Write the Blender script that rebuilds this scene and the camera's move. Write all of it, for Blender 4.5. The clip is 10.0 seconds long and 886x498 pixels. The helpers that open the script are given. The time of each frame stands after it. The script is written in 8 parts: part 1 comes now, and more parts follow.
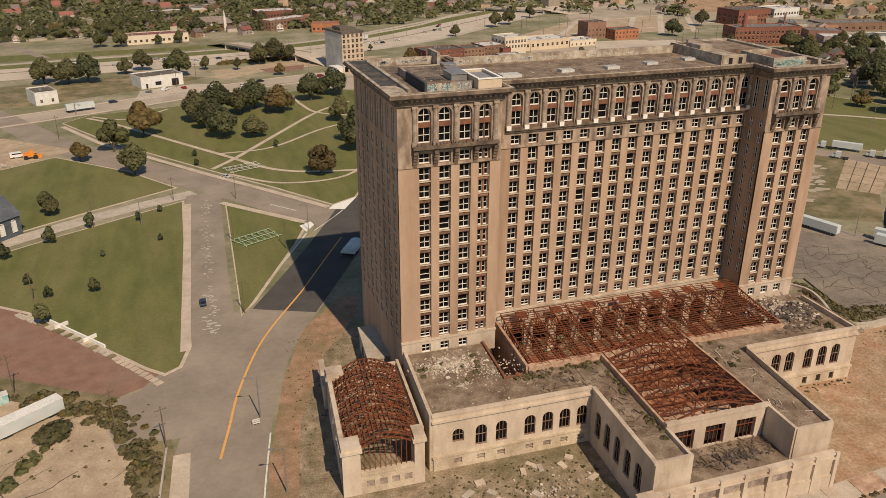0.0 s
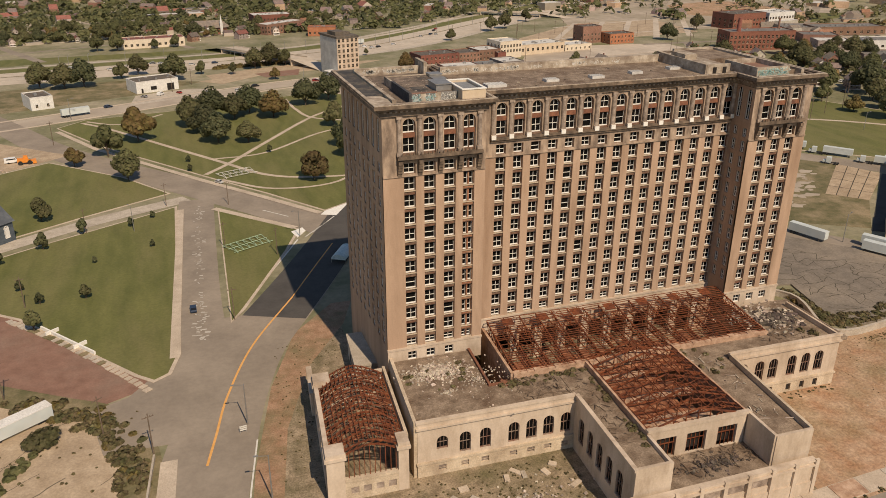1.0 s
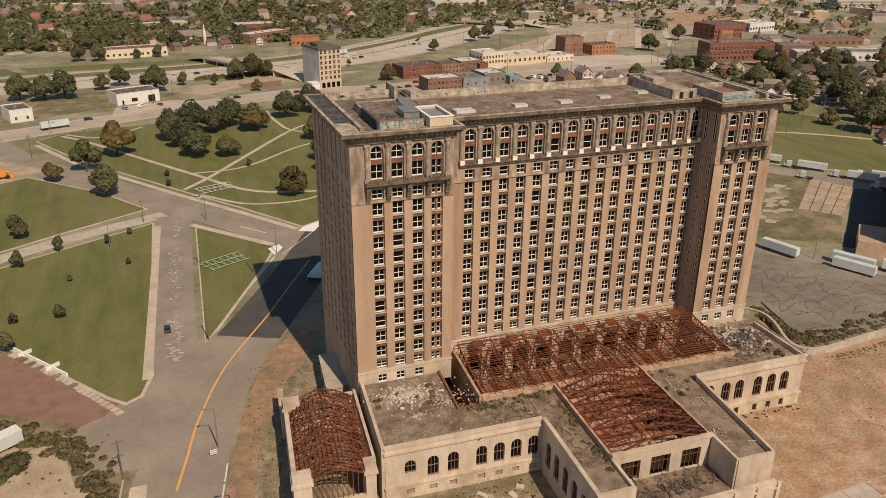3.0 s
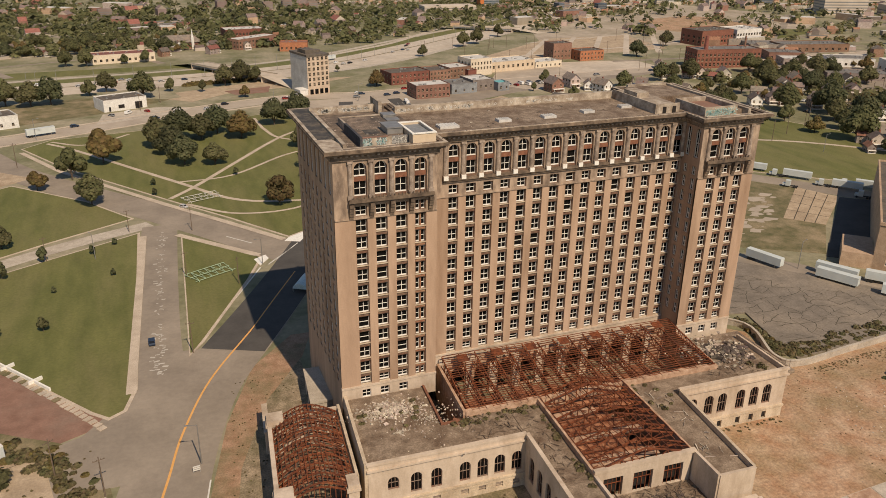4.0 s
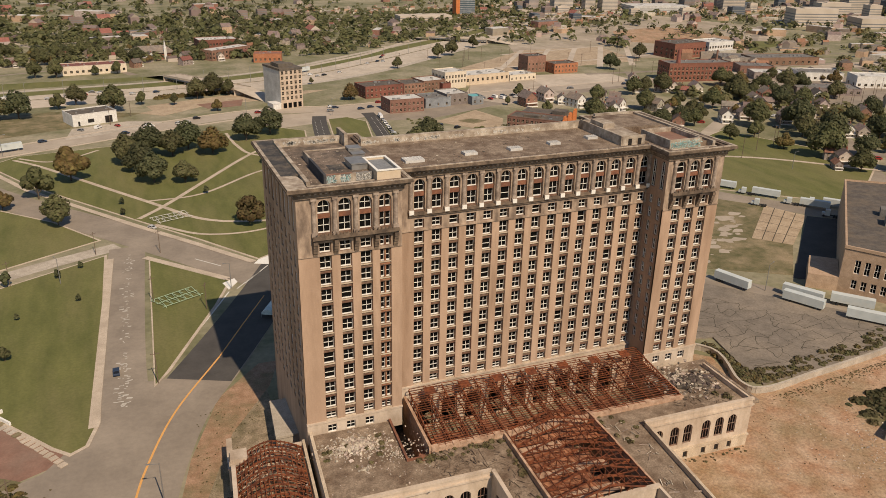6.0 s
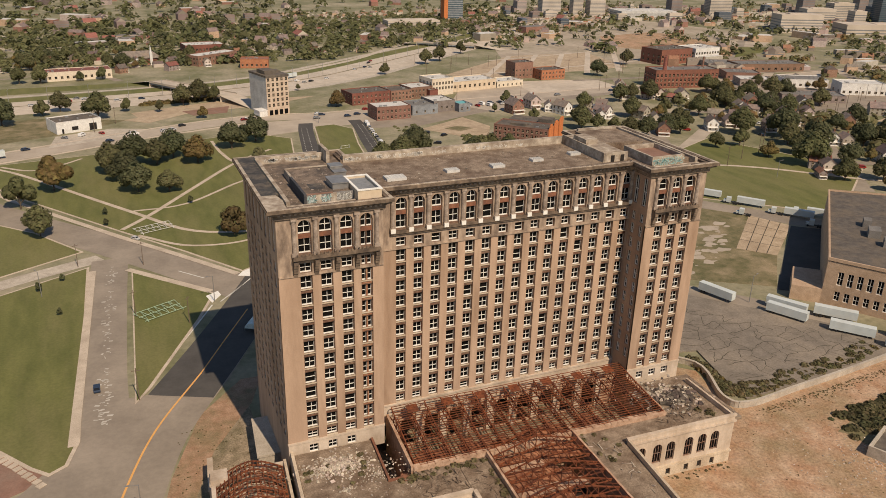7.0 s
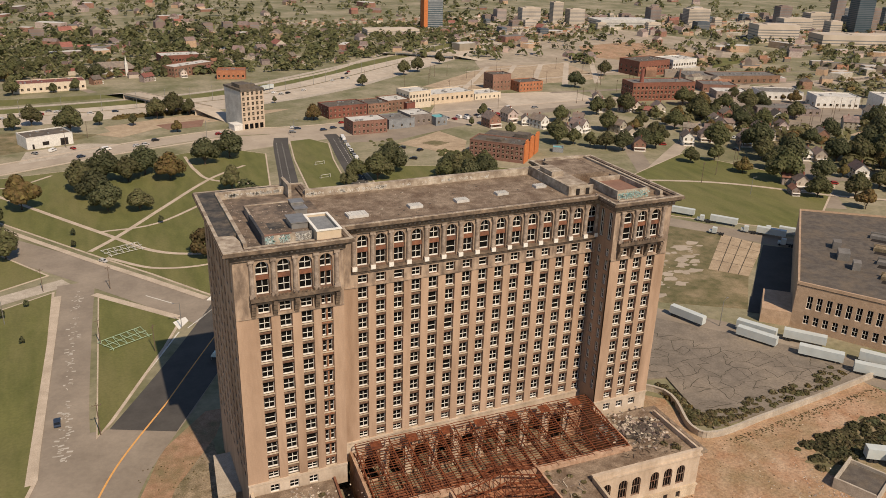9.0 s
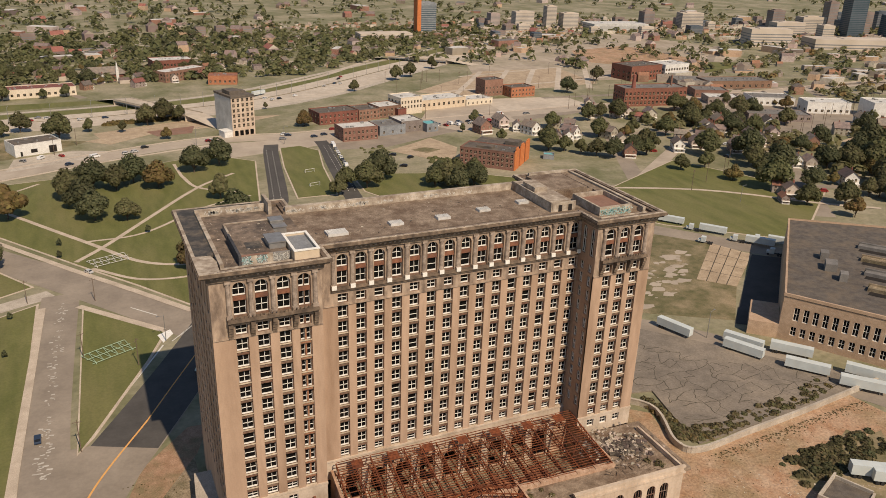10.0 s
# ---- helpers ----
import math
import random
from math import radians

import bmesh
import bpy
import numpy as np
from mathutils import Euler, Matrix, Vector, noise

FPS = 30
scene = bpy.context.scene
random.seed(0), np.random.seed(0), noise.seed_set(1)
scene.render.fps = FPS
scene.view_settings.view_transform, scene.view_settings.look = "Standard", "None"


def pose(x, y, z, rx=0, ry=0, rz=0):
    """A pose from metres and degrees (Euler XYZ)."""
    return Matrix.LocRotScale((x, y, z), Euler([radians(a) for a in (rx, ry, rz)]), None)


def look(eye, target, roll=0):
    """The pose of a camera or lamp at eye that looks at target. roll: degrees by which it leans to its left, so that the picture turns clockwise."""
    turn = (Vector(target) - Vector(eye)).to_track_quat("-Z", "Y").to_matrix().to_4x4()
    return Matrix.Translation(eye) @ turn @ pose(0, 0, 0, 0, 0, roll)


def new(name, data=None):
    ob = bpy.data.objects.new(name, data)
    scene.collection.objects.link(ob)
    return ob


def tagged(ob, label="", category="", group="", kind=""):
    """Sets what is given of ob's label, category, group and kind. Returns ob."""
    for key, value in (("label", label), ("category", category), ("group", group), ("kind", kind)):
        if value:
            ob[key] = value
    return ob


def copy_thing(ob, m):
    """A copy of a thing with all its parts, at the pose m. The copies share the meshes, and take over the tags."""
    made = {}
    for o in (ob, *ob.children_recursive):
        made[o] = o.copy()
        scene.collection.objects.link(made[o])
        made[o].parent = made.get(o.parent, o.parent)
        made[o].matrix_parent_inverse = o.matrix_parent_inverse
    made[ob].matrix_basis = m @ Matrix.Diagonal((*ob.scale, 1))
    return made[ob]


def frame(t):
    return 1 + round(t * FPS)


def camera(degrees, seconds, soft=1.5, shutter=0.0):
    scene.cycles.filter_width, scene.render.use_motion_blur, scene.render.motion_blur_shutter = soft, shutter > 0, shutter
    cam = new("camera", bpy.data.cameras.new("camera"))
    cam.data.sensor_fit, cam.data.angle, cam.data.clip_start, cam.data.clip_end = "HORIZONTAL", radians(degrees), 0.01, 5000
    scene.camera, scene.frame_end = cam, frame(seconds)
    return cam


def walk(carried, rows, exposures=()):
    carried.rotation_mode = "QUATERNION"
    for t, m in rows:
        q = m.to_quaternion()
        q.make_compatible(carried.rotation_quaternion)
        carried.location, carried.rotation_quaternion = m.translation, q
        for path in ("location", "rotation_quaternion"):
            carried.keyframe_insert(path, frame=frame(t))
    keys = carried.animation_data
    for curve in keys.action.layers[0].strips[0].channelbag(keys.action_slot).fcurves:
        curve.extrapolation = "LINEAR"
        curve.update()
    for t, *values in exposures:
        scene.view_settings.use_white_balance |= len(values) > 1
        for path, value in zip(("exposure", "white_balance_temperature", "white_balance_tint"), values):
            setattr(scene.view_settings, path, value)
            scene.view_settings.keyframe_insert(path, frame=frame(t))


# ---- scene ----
cam = camera(58.5, 10.0, soft=0.5)
PATH = [
    (0, look((-41.59, -146.28, 102.97), (6.95, -7.59, 39.67), 0.18)),
    (1, look((-39.09, -148.13, 104.85), (9.65, -9.34, 41.91), 0.19)),
    (2, look((-37.00, -149.11, 107.05), (12.66, -10.46, 44.52), 0.29)),
    (3, look((-35.17, -149.37, 109.53), (15.95, -11.05, 47.44), 0.47)),
    (4, look((-33.47, -149.04, 112.25), (19.50, -11.21, 50.61), 0.70)),
    (5, look((-31.75, -148.27, 115.15), (23.29, -11.06, 53.98), 0.96)),
    (6, look((-29.86, -147.22, 118.20), (27.30, -10.67, 57.47), 1.22)),
    (7, look((-27.67, -146.02, 121.34), (31.52, -10.15, 61.04), 1.47)),
    (8, look((-25.03, -144.81, 124.52), (35.92, -9.55, 64.62), 1.68)),
    (9, look((-21.80, -143.75, 127.71), (40.51, -8.95, 68.15), 1.82)),
    (10, look((-17.83, -142.98, 130.84), (45.26, -8.42, 71.57), 1.89)),
]
walk(cam, PATH, exposures=[(0, 0.02, 7500, 14), (5, 0.04, 7450, 14), (10, 0.10, 7250, 14)])

# ---- daylight ----
SUN = Vector((9, -65, 70)).normalized()
world = bpy.data.worlds.new("daylight")
scene.world = world
world.use_nodes = True
wt = world.node_tree
sky = wt.nodes.new("ShaderNodeTexSky")
sky.sky_type, sky.sun_disc = "NISHITA", False
sky.sun_elevation, sky.sun_rotation = math.asin(SUN.z), math.atan2(SUN.x, SUN.y)
sky.dust_density, sky.ozone_density = 0.3, 4.0
wt.nodes["Background"].inputs[1].default_value = 0.085
wt.links.new(sky.outputs[0], wt.nodes["Background"].inputs[0])
sun = new("sun", bpy.data.lights.new("sun", "SUN"))
sun.data.energy, sun.data.angle, sun.data.color = 4.0, radians(0.5), (1.0, 0.90, 0.76)
sun.matrix_world = look(SUN * 400, (0, 0, 0))

# ---- materials ----
def surface(name, a, b, fine=0.6, stain=None, coarse=0.05, amount=0.5, rough=0.85, metal=0.0, bump=0.3,
            stretch=(1, 1, 1), spread=0.0, island=0.0, grain=0.16):
    """Two tones mixed at a fine grain, a third in large stains, and a fine relief; scales in cycles per metre."""
    m = bpy.data.materials.new(name)
    m.use_nodes = True
    t = m.node_tree
    n, link = t.nodes, t.links
    bsdf = n["Principled BSDF"]
    bsdf.inputs["Roughness"].default_value, bsdf.inputs["Metallic"].default_value = rough, metal
    bsdf.inputs["Specular IOR Level"].default_value = 0.3
    geo = n.new("ShaderNodeNewGeometry")
    scl = n.new("ShaderNodeVectorMath")
    scl.operation = "MULTIPLY"
    scl.inputs[1].default_value = stretch
    link.new(geo.outputs["Position"], scl.inputs[0])
    n1 = n.new("ShaderNodeTexNoise")
    n1.inputs["Scale"].default_value, n1.inputs["Detail"].default_value = fine, 6
    link.new(scl.outputs[0], n1.inputs["Vector"])
    r1 = n.new("ShaderNodeValToRGB")
    r1.color_ramp.elements[0].position, r1.color_ramp.elements[1].position = 0.32, 0.68
    r1.color_ramp.elements[0].color, r1.color_ramp.elements[1].color = (*a[:3], 1), (*b[:3], 1)
    link.new(n1.outputs["Fac"], r1.inputs["Fac"])
    col = r1.outputs["Color"]
    if stain:
        n2 = n.new("ShaderNodeTexNoise")
        n2.inputs["Scale"].default_value, n2.inputs["Detail"].default_value = coarse, 8
        n2.inputs["Roughness"].default_value = 0.65
        link.new(scl.outputs[0], n2.inputs["Vector"])
        r2 = n.new("ShaderNodeValToRGB")
        r2.color_ramp.elements[0].position, r2.color_ramp.elements[1].position = 0.45, 0.68
        r2.color_ramp.elements[1].color = (amount, amount, amount, 1)
        link.new(n2.outputs["Fac"], r2.inputs["Fac"])
        mx = n.new("ShaderNodeMixRGB")
        link.new(r2.outputs["Color"], mx.inputs["Fac"])
        link.new(col, mx.inputs["Color1"])
        mx.inputs["Color2"].default_value = (*stain[:3], 1)
        col = mx.outputs["Color"]
    if bump and grain:
        n4 = n.new("ShaderNodeTexNoise")
        n4.inputs["Scale"].default_value, n4.inputs["Detail"].default_value = fine * 6, 5
        n4.inputs["Roughness"].default_value = 0.7
        link.new(geo.outputs["Position"], n4.inputs["Vector"])
        mg = n.new("ShaderNodeMapRange")
        mg.inputs["From Min"].default_value, mg.inputs["From Max"].default_value = 0.35, 0.65
        mg.inputs["To Min"].default_value, mg.inputs["To Max"].default_value = 1 - grain, 1 + grain
        link.new(n4.outputs["Fac"], mg.inputs["Value"])
        hv = n.new("ShaderNodeHueSaturation")
        link.new(mg.outputs[0], hv.inputs["Value"])
        link.new(col, hv.inputs["Color"])
        col = hv.outputs["Color"]
    for share, source in ((spread, "o"), (island, "i")):
        if share:
            if source == "o":
                rnd = n.new("ShaderNodeObjectInfo").outputs["Random"]
            else:
                rnd = geo.outputs["Random Per Island"]
            hs = n.new("ShaderNodeHueSaturation")
            mr = n.new("ShaderNodeMapRange")
            mr.inputs["To Min"].default_value, mr.inputs["To Max"].default_value = 1 - share, 1 + share
            link.new(rnd, mr.inputs["Value"])
            link.new(mr.outputs[0], hs.inputs["Value"])
            link.new(col, hs.inputs["Color"])
            mh = n.new("ShaderNodeMapRange")
            mh.inputs["To Min"].default_value, mh.inputs["To Max"].default_value = 0.5 - share * 0.08, 0.5 + share * 0.05
            fr = n.new("ShaderNodeMath")
            fr.operation = "FRACT"
            ml = n.new("ShaderNodeMath")
            ml.operation = "MULTIPLY"
            ml.inputs[1].default_value = 7.31
            link.new(rnd, ml.inputs[0])
            link.new(ml.outputs[0], fr.inputs[0])
            link.new(fr.outputs[0], mh.inputs["Value"])
            link.new(mh.outputs[0], hs.inputs["Hue"])
            col = hs.outputs["Color"]
    link.new(col, bsdf.inputs["Base Color"])
    if bump:
        n3 = n.new("ShaderNodeTexNoise")
        n3.inputs["Scale"].default_value, n3.inputs["Detail"].default_value = fine * 6, 4
        link.new(geo.outputs["Position"], n3.inputs["Vector"])
        bp = n.new("ShaderNodeBump")
        bp.inputs["Strength"].default_value, bp.inputs["Distance"].default_value = bump, 0.08
        link.new(n3.outputs["Fac"], bp.inputs["Height"])
        link.new(bp.outputs[0], bsdf.inputs["Normal"])
    return m


BUFF = surface("buff_brick", (0.405, 0.272, 0.185), (0.50, 0.345, 0.242), 0.5, (0.245, 0.155, 0.098), 0.13, 0.8, stretch=(1, 1, 0.18), bump=0.3, grain=0.05)
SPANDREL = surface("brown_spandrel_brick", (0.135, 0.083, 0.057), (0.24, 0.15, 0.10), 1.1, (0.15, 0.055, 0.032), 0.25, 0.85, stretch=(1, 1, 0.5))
STONE = surface("limestone", (0.47, 0.37, 0.26), (0.60, 0.49, 0.36), 0.5, (0.30, 0.22, 0.15), 0.15, 0.7, stretch=(1, 1, 0.5))
ARCSTONE = surface("weathered_arcade_stone", (0.25, 0.18, 0.132), (0.47, 0.35, 0.255), 0.9, (0.125, 0.09, 0.068), 0.35, 0.85, stretch=(1, 1, 0.4), grain=0.08)
PARAPET = surface("flaking_parapet", (0.30, 0.235, 0.17), (0.55, 0.47, 0.37), 0.8, (0.17, 0.12, 0.085), 0.3, 0.85)
DARKSTONE = surface("dark_stained_stone", (0.10, 0.073, 0.053), (0.26, 0.187, 0.13), 0.8, (0.055, 0.04, 0.031), 0.3, 0.8)
GREYSTONE = surface("grey_column_stone", (0.24, 0.185, 0.145), (0.44, 0.35, 0.28), 1.1, (0.14, 0.10, 0.078), 0.4, 0.8)
MEMBRANE = surface("torn_black_membrane", (0.040, 0.038, 0.036), (0.075, 0.07, 0.064), 0.6, (0.17, 0.135, 0.10), 0.3, 0.8)
PALESTONE = surface("pale_stone", (0.51, 0.405, 0.305), (0.61, 0.50, 0.39), 0.4, (0.33, 0.245, 0.172), 0.16, 0.85, stretch=(1, 1, 0.35), grain=0.06)
WHITESTONE = surface("white_block", (0.72, 0.69, 0.62), (0.8, 0.77, 0.7), 1.0, bump=0.1)
TERRA = surface("red_terracotta_panel", (0.17, 0.07, 0.042), (0.27, 0.115, 0.065), 1.2, (0.11, 0.055, 0.04), 0.4, 0.8)
RUST = surface("rusted_steel", (0.11, 0.03, 0.014), (0.28, 0.085, 0.033), 1.5, (0.055, 0.022, 0.016), 0.3, 0.7, rough=0.9)
RUSTPLATE = surface("rusted_decking", (0.22, 0.08, 0.042), (0.46, 0.21, 0.11), 0.9, (0.09, 0.035, 0.022), 0.25, 0.8)
PINK = surface("pinkish_terracotta_ledge", (0.40, 0.245, 0.155), (0.56, 0.385, 0.27), 0.9, (0.24, 0.125, 0.075), 0.35, 0.8)
ROOFSOIL = surface("weathered_roof_gravel", (0.165, 0.118, 0.081), (0.31, 0.235, 0.168), 0.45, (0.115, 0.072, 0.046), 0.2, 0.9, bump=0.8, grain=0.3)
ROOFTAR = surface("dark_roof_membrane", (0.080, 0.067, 0.056), (0.135, 0.115, 0.095), 0.5, (0.19, 0.145, 0.10), 0.12, 0.7)
ROOFGREY = surface("grey_flat_roof", (0.15, 0.14, 0.125), (0.23, 0.21, 0.19), 0.4, (0.10, 0.09, 0.08), 0.1, 0.6)
ROOFPALE = surface("pale_flat_roof", (0.50, 0.48, 0.44), (0.62, 0.60, 0.55), 0.3, (0.35, 0.32, 0.28), 0.1, 0.6)
RUBBLE = surface("broken_masonry", (0.36, 0.30, 0.23), (0.56, 0.49, 0.40), 1.5, (0.20, 0.14, 0.095), 0.6, 0.7, island=0.35)
CHAR = surface("charred_debris", (0.05, 0.04, 0.035), (0.14, 0.11, 0.085), 1.5, island=0.4)
FRAME = surface("white_window_frame", (0.72, 0.68, 0.61), (0.84, 0.80, 0.73), 1.0, bump=0.0, rough=0.5)
OLDFRAME = surface("rotten_brown_window_frame", (0.15, 0.10, 0.075), (0.34, 0.25, 0.19), 1.2, (0.25, 0.10, 0.06), 0.5, 0.8, bump=0.0, rough=0.7)
CONCRETE = surface("concrete", (0.40, 0.34, 0.27), (0.52, 0.45, 0.36), 0.5, (0.28, 0.23, 0.175), 0.12, 0.6)
PAVING = surface("pale_concrete_walk", (0.46, 0.37, 0.28), (0.58, 0.48, 0.37), 0.6, (0.33, 0.26, 0.19), 0.15, 0.6)
ASPHALT = surface("worn_grey_asphalt", (0.228, 0.186, 0.143), (0.278, 0.229, 0.177), 0.12, (0.34, 0.28, 0.215), 0.05, 0.8, bump=0.1, grain=0.07)
PALEASPHALT = surface("pale_worn_asphalt", (0.38, 0.312, 0.24), (0.45, 0.375, 0.292), 0.1, (0.31, 0.255, 0.197), 0.04, 0.8, bump=0.1, grain=0.05)
FRESH = surface("fresh_dark_asphalt", (0.062, 0.056, 0.05), (0.085, 0.077, 0.068), 0.15, (0.105, 0.095, 0.083), 0.05, 0.6, bump=0.1, grain=0.07)
HIGHWAY = surface("motorway_concrete", (0.46, 0.385, 0.30), (0.56, 0.475, 0.375), 0.2, (0.35, 0.29, 0.225), 0.03, 0.7, bump=0.1, grain=0.05)
OLDLOT = surface("cracked_parking_asphalt", (0.165, 0.138, 0.108), (0.225, 0.187, 0.147), 0.25, (0.31, 0.25, 0.185), 0.05, 0.7)
CRACK = surface("weedy_crack", (0.05, 0.042, 0.03), (0.09, 0.075, 0.05), 0.8)
REDPAVE = surface("red_brick_paving", (0.21, 0.115, 0.08), (0.275, 0.155, 0.11), 0.3, (0.25, 0.17, 0.125), 0.07, 0.8, grain=0.1)
LAWN = surface("mown_grass", (0.102, 0.108, 0.031), (0.152, 0.150, 0.048), 0.2, (0.19, 0.165, 0.07), 0.04, 0.75, bump=0.3, stretch=(1, 0.25, 1), grain=0.12)
ROUGHGRASS = surface("rough_dry_grass", (0.10, 0.095, 0.04), (0.19, 0.155, 0.08), 0.25, (0.33, 0.25, 0.155), 0.07, 0.9)
DIRT = surface("orange_dirt", (0.35, 0.19, 0.105), (0.47, 0.325, 0.215), 0.22, (0.235, 0.175, 0.09), 0.045, 0.85, bump=0.9, grain=0.28)
SANDLOT = surface("sandy_lot", (0.37, 0.275, 0.18), (0.48, 0.37, 0.255), 0.3, (0.28, 0.205, 0.135), 0.09, 0.75)
GRIME = surface("dirt_and_dry_weeds", (0.18, 0.135, 0.083), (0.36, 0.275, 0.185), 0.4, (0.105, 0.095, 0.042), 0.09, 0.85, bump=0.6, grain=0.35)
TOWN = surface("town_ground", (0.14, 0.14, 0.065), (0.24, 0.215, 0.13), 0.06, (0.40, 0.335, 0.24), 0.016, 0.85)
VACANT = surface("cleared_gravel_land", (0.34, 0.275, 0.205), (0.44, 0.365, 0.28), 0.02, (0.22, 0.195, 0.115), 0.012, 0.7, bump=0.1)
YELLOW = surface("yellow_road_line", (0.66, 0.32, 0.09), (0.74, 0.39, 0.14), 1.0, bump=0)
WHITELINE = surface("white_road_line", (0.55, 0.52, 0.46), (0.68, 0.65, 0.58), 1.0, bump=0)
PATCHMARK = surface("pale_road_patch", (0.40, 0.36, 0.30), (0.55, 0.50, 0.43), 1.0, bump=0)
REDBRICK = surface("red_brick", (0.215, 0.082, 0.053), (0.29, 0.12, 0.08), 0.8, (0.15, 0.07, 0.05), 0.1, 0.6, spread=0.12)
BROWNBRICK = surface("brown_brick", (0.225, 0.12, 0.08), (0.31, 0.18, 0.125), 0.8, (0.16, 0.09, 0.06), 0.1, 0.6, spread=0.15)
TANBRICK = surface("tan_brick", (0.42, 0.285, 0.185), (0.52, 0.365, 0.25), 0.6, (0.32, 0.21, 0.14), 0.08, 0.6)
ORANGEWALL = surface("orange_painted_wall", (0.56, 0.165, 0.05), (0.64, 0.215, 0.075), 0.4, (0.42, 0.13, 0.05), 0.15, 0.5)
CREAM = surface("cream_painted_wall", (0.60, 0.51, 0.385), (0.70, 0.60, 0.465), 0.4, (0.50, 0.41, 0.30), 0.1, 0.5, spread=0.05)
WHITEWALL = surface("white_painted_wall", (0.62, 0.595, 0.545), (0.74, 0.715, 0.66), 0.4, (0.52, 0.47, 0.40), 0.12, 0.5)
BLUEGREY = surface("blue_grey_siding", (0.20, 0.21, 0.22), (0.29, 0.30, 0.30), 0.4, (0.15, 0.15, 0.15), 0.12, 0.5)
SIDING = surface("house_siding", (0.31, 0.265, 0.22), (0.44, 0.385, 0.32), 0.5, (0.30, 0.24, 0.19), 0.2, 0.5, spread=0.45)
SHINGLE = surface("roof_shingle", (0.13, 0.105, 0.088), (0.20, 0.165, 0.14), 0.6, (0.25, 0.17, 0.12), 0.15, 0.6, spread=0.4)
REDROOF = surface("red_shingle", (0.22, 0.095, 0.06), (0.30, 0.145, 0.095), 0.6, (0.17, 0.09, 0.065), 0.2, 0.5, spread=0.25)
TEALROOF = surface("teal_sheet", (0.10, 0.34, 0.36), (0.15, 0.42, 0.43), 0.6, bump=0)
BARK = surface("bark", (0.075, 0.052, 0.036), (0.13, 0.095, 0.065), 2.0)
LEAF = surface("green_leaves", (0.109, 0.114, 0.047), (0.18, 0.176, 0.078), 0.5, (0.18, 0.164, 0.079), 0.2, 0.5, spread=0.22, island=0.28, bump=0, rough=0.8)
LEAFDARK = surface("dark_green_leaves", (0.085, 0.095, 0.046), (0.144, 0.149, 0.071), 0.5, spread=0.2, island=0.28, bump=0, rough=0.8)
LEAFGOLD = surface("golden_autumn_leaves", (0.17, 0.125, 0.046), (0.25, 0.185, 0.068), 0.5, (0.13, 0.115, 0.05), 0.2, 0.6, spread=0.18, island=0.28, bump=0, rough=0.8)
LEAFRED = surface("russet_leaves", (0.138, 0.102, 0.043), (0.198, 0.138, 0.06), 0.5, (0.102, 0.102, 0.043), 0.25, 0.8, spread=0.18, island=0.28, bump=0, rough=0.8)
WEED = surface("weeds", (0.125, 0.112, 0.05), (0.225, 0.185, 0.095), 0.6, island=0.4, bump=0)


def leafy(m):
    """Lets part of the light pass through the leaves."""
    t = m.node_tree
    out, bsdf = t.nodes["Material Output"], t.nodes["Principled BSDF"]
    tr, mix = t.nodes.new("ShaderNodeBsdfTranslucent"), t.nodes.new("ShaderNodeMixShader")
    t.links.new(bsdf.inputs["Base Color"].links[0].from_socket, tr.inputs["Color"])
    mix.inputs[0].default_value = 0.45
    t.links.new(bsdf.outputs[0], mix.inputs[1])
    t.links.new(tr.outputs[0], mix.inputs[2])
    t.links.new(mix.outputs[0], out.inputs["Surface"])


for leaf in (LEAF, LEAFDARK, LEAFGOLD, LEAFRED, WEED):
    leafy(leaf)
METAL = surface("galvanised_metal", (0.30, 0.285, 0.265), (0.38, 0.365, 0.34), 1.0, rough=0.5, metal=0.6, bump=0)
TIMBER = surface("weathered_timber", (0.12, 0.085, 0.06), (0.19, 0.14, 0.1), 1.5)
TRAILER = surface("white_trailer_panel", (0.49, 0.53, 0.51), (0.60, 0.635, 0.605), 0.6, (0.42, 0.42, 0.375), 0.3, 0.5, rough=0.5, bump=0)
RUBBER = surface("tyre_rubber", (0.02, 0.02, 0.02), (0.035, 0.033, 0.03), 2.0, bump=0)
TEALPAINT = surface("teal_graffiti", (0.10, 0.36, 0.36), (0.40, 0.55, 0.50), 1.0, (0.7, 0.7, 0.64), 0.6, 0.7, bump=0)
PALEGREEN = surface("pale_green_metal", (0.30, 0.42, 0.26), (0.42, 0.54, 0.38), 1.0, bump=0)
WHITEPAINT = surface("white_graffiti", (0.52, 0.50, 0.44), (0.66, 0.63, 0.57), 1.5, bump=0)
SLATEWALL = surface("blue_grey_wall", (0.19, 0.18, 0.17), (0.30, 0.28, 0.25), 0.8, (0.10, 0.09, 0.085), 0.4, 0.7)
BEIGEWALL = surface("beige_render", (0.56, 0.44, 0.31), (0.64, 0.52, 0.38), 0.5, (0.46, 0.35, 0.24), 0.3, 0.4, grain=0.03)
CAR = [surface("car_paint_" + k, c, c, 1.0, rough=0.3, bump=0) for k, c in (
    ("white", (0.72, 0.71, 0.68)), ("black", (0.02, 0.02, 0.022)), ("grey", (0.22, 0.22, 0.22)), ("red", (0.32, 0.03, 0.025)),
    ("navy", (0.03, 0.045, 0.075)), ("silver", (0.48, 0.47, 0.45)))]
ORANGEBRICK = surface("orange_brick", (0.36, 0.14, 0.07), (0.45, 0.19, 0.10), 0.6, (0.27, 0.11, 0.065), 0.12, 0.6)
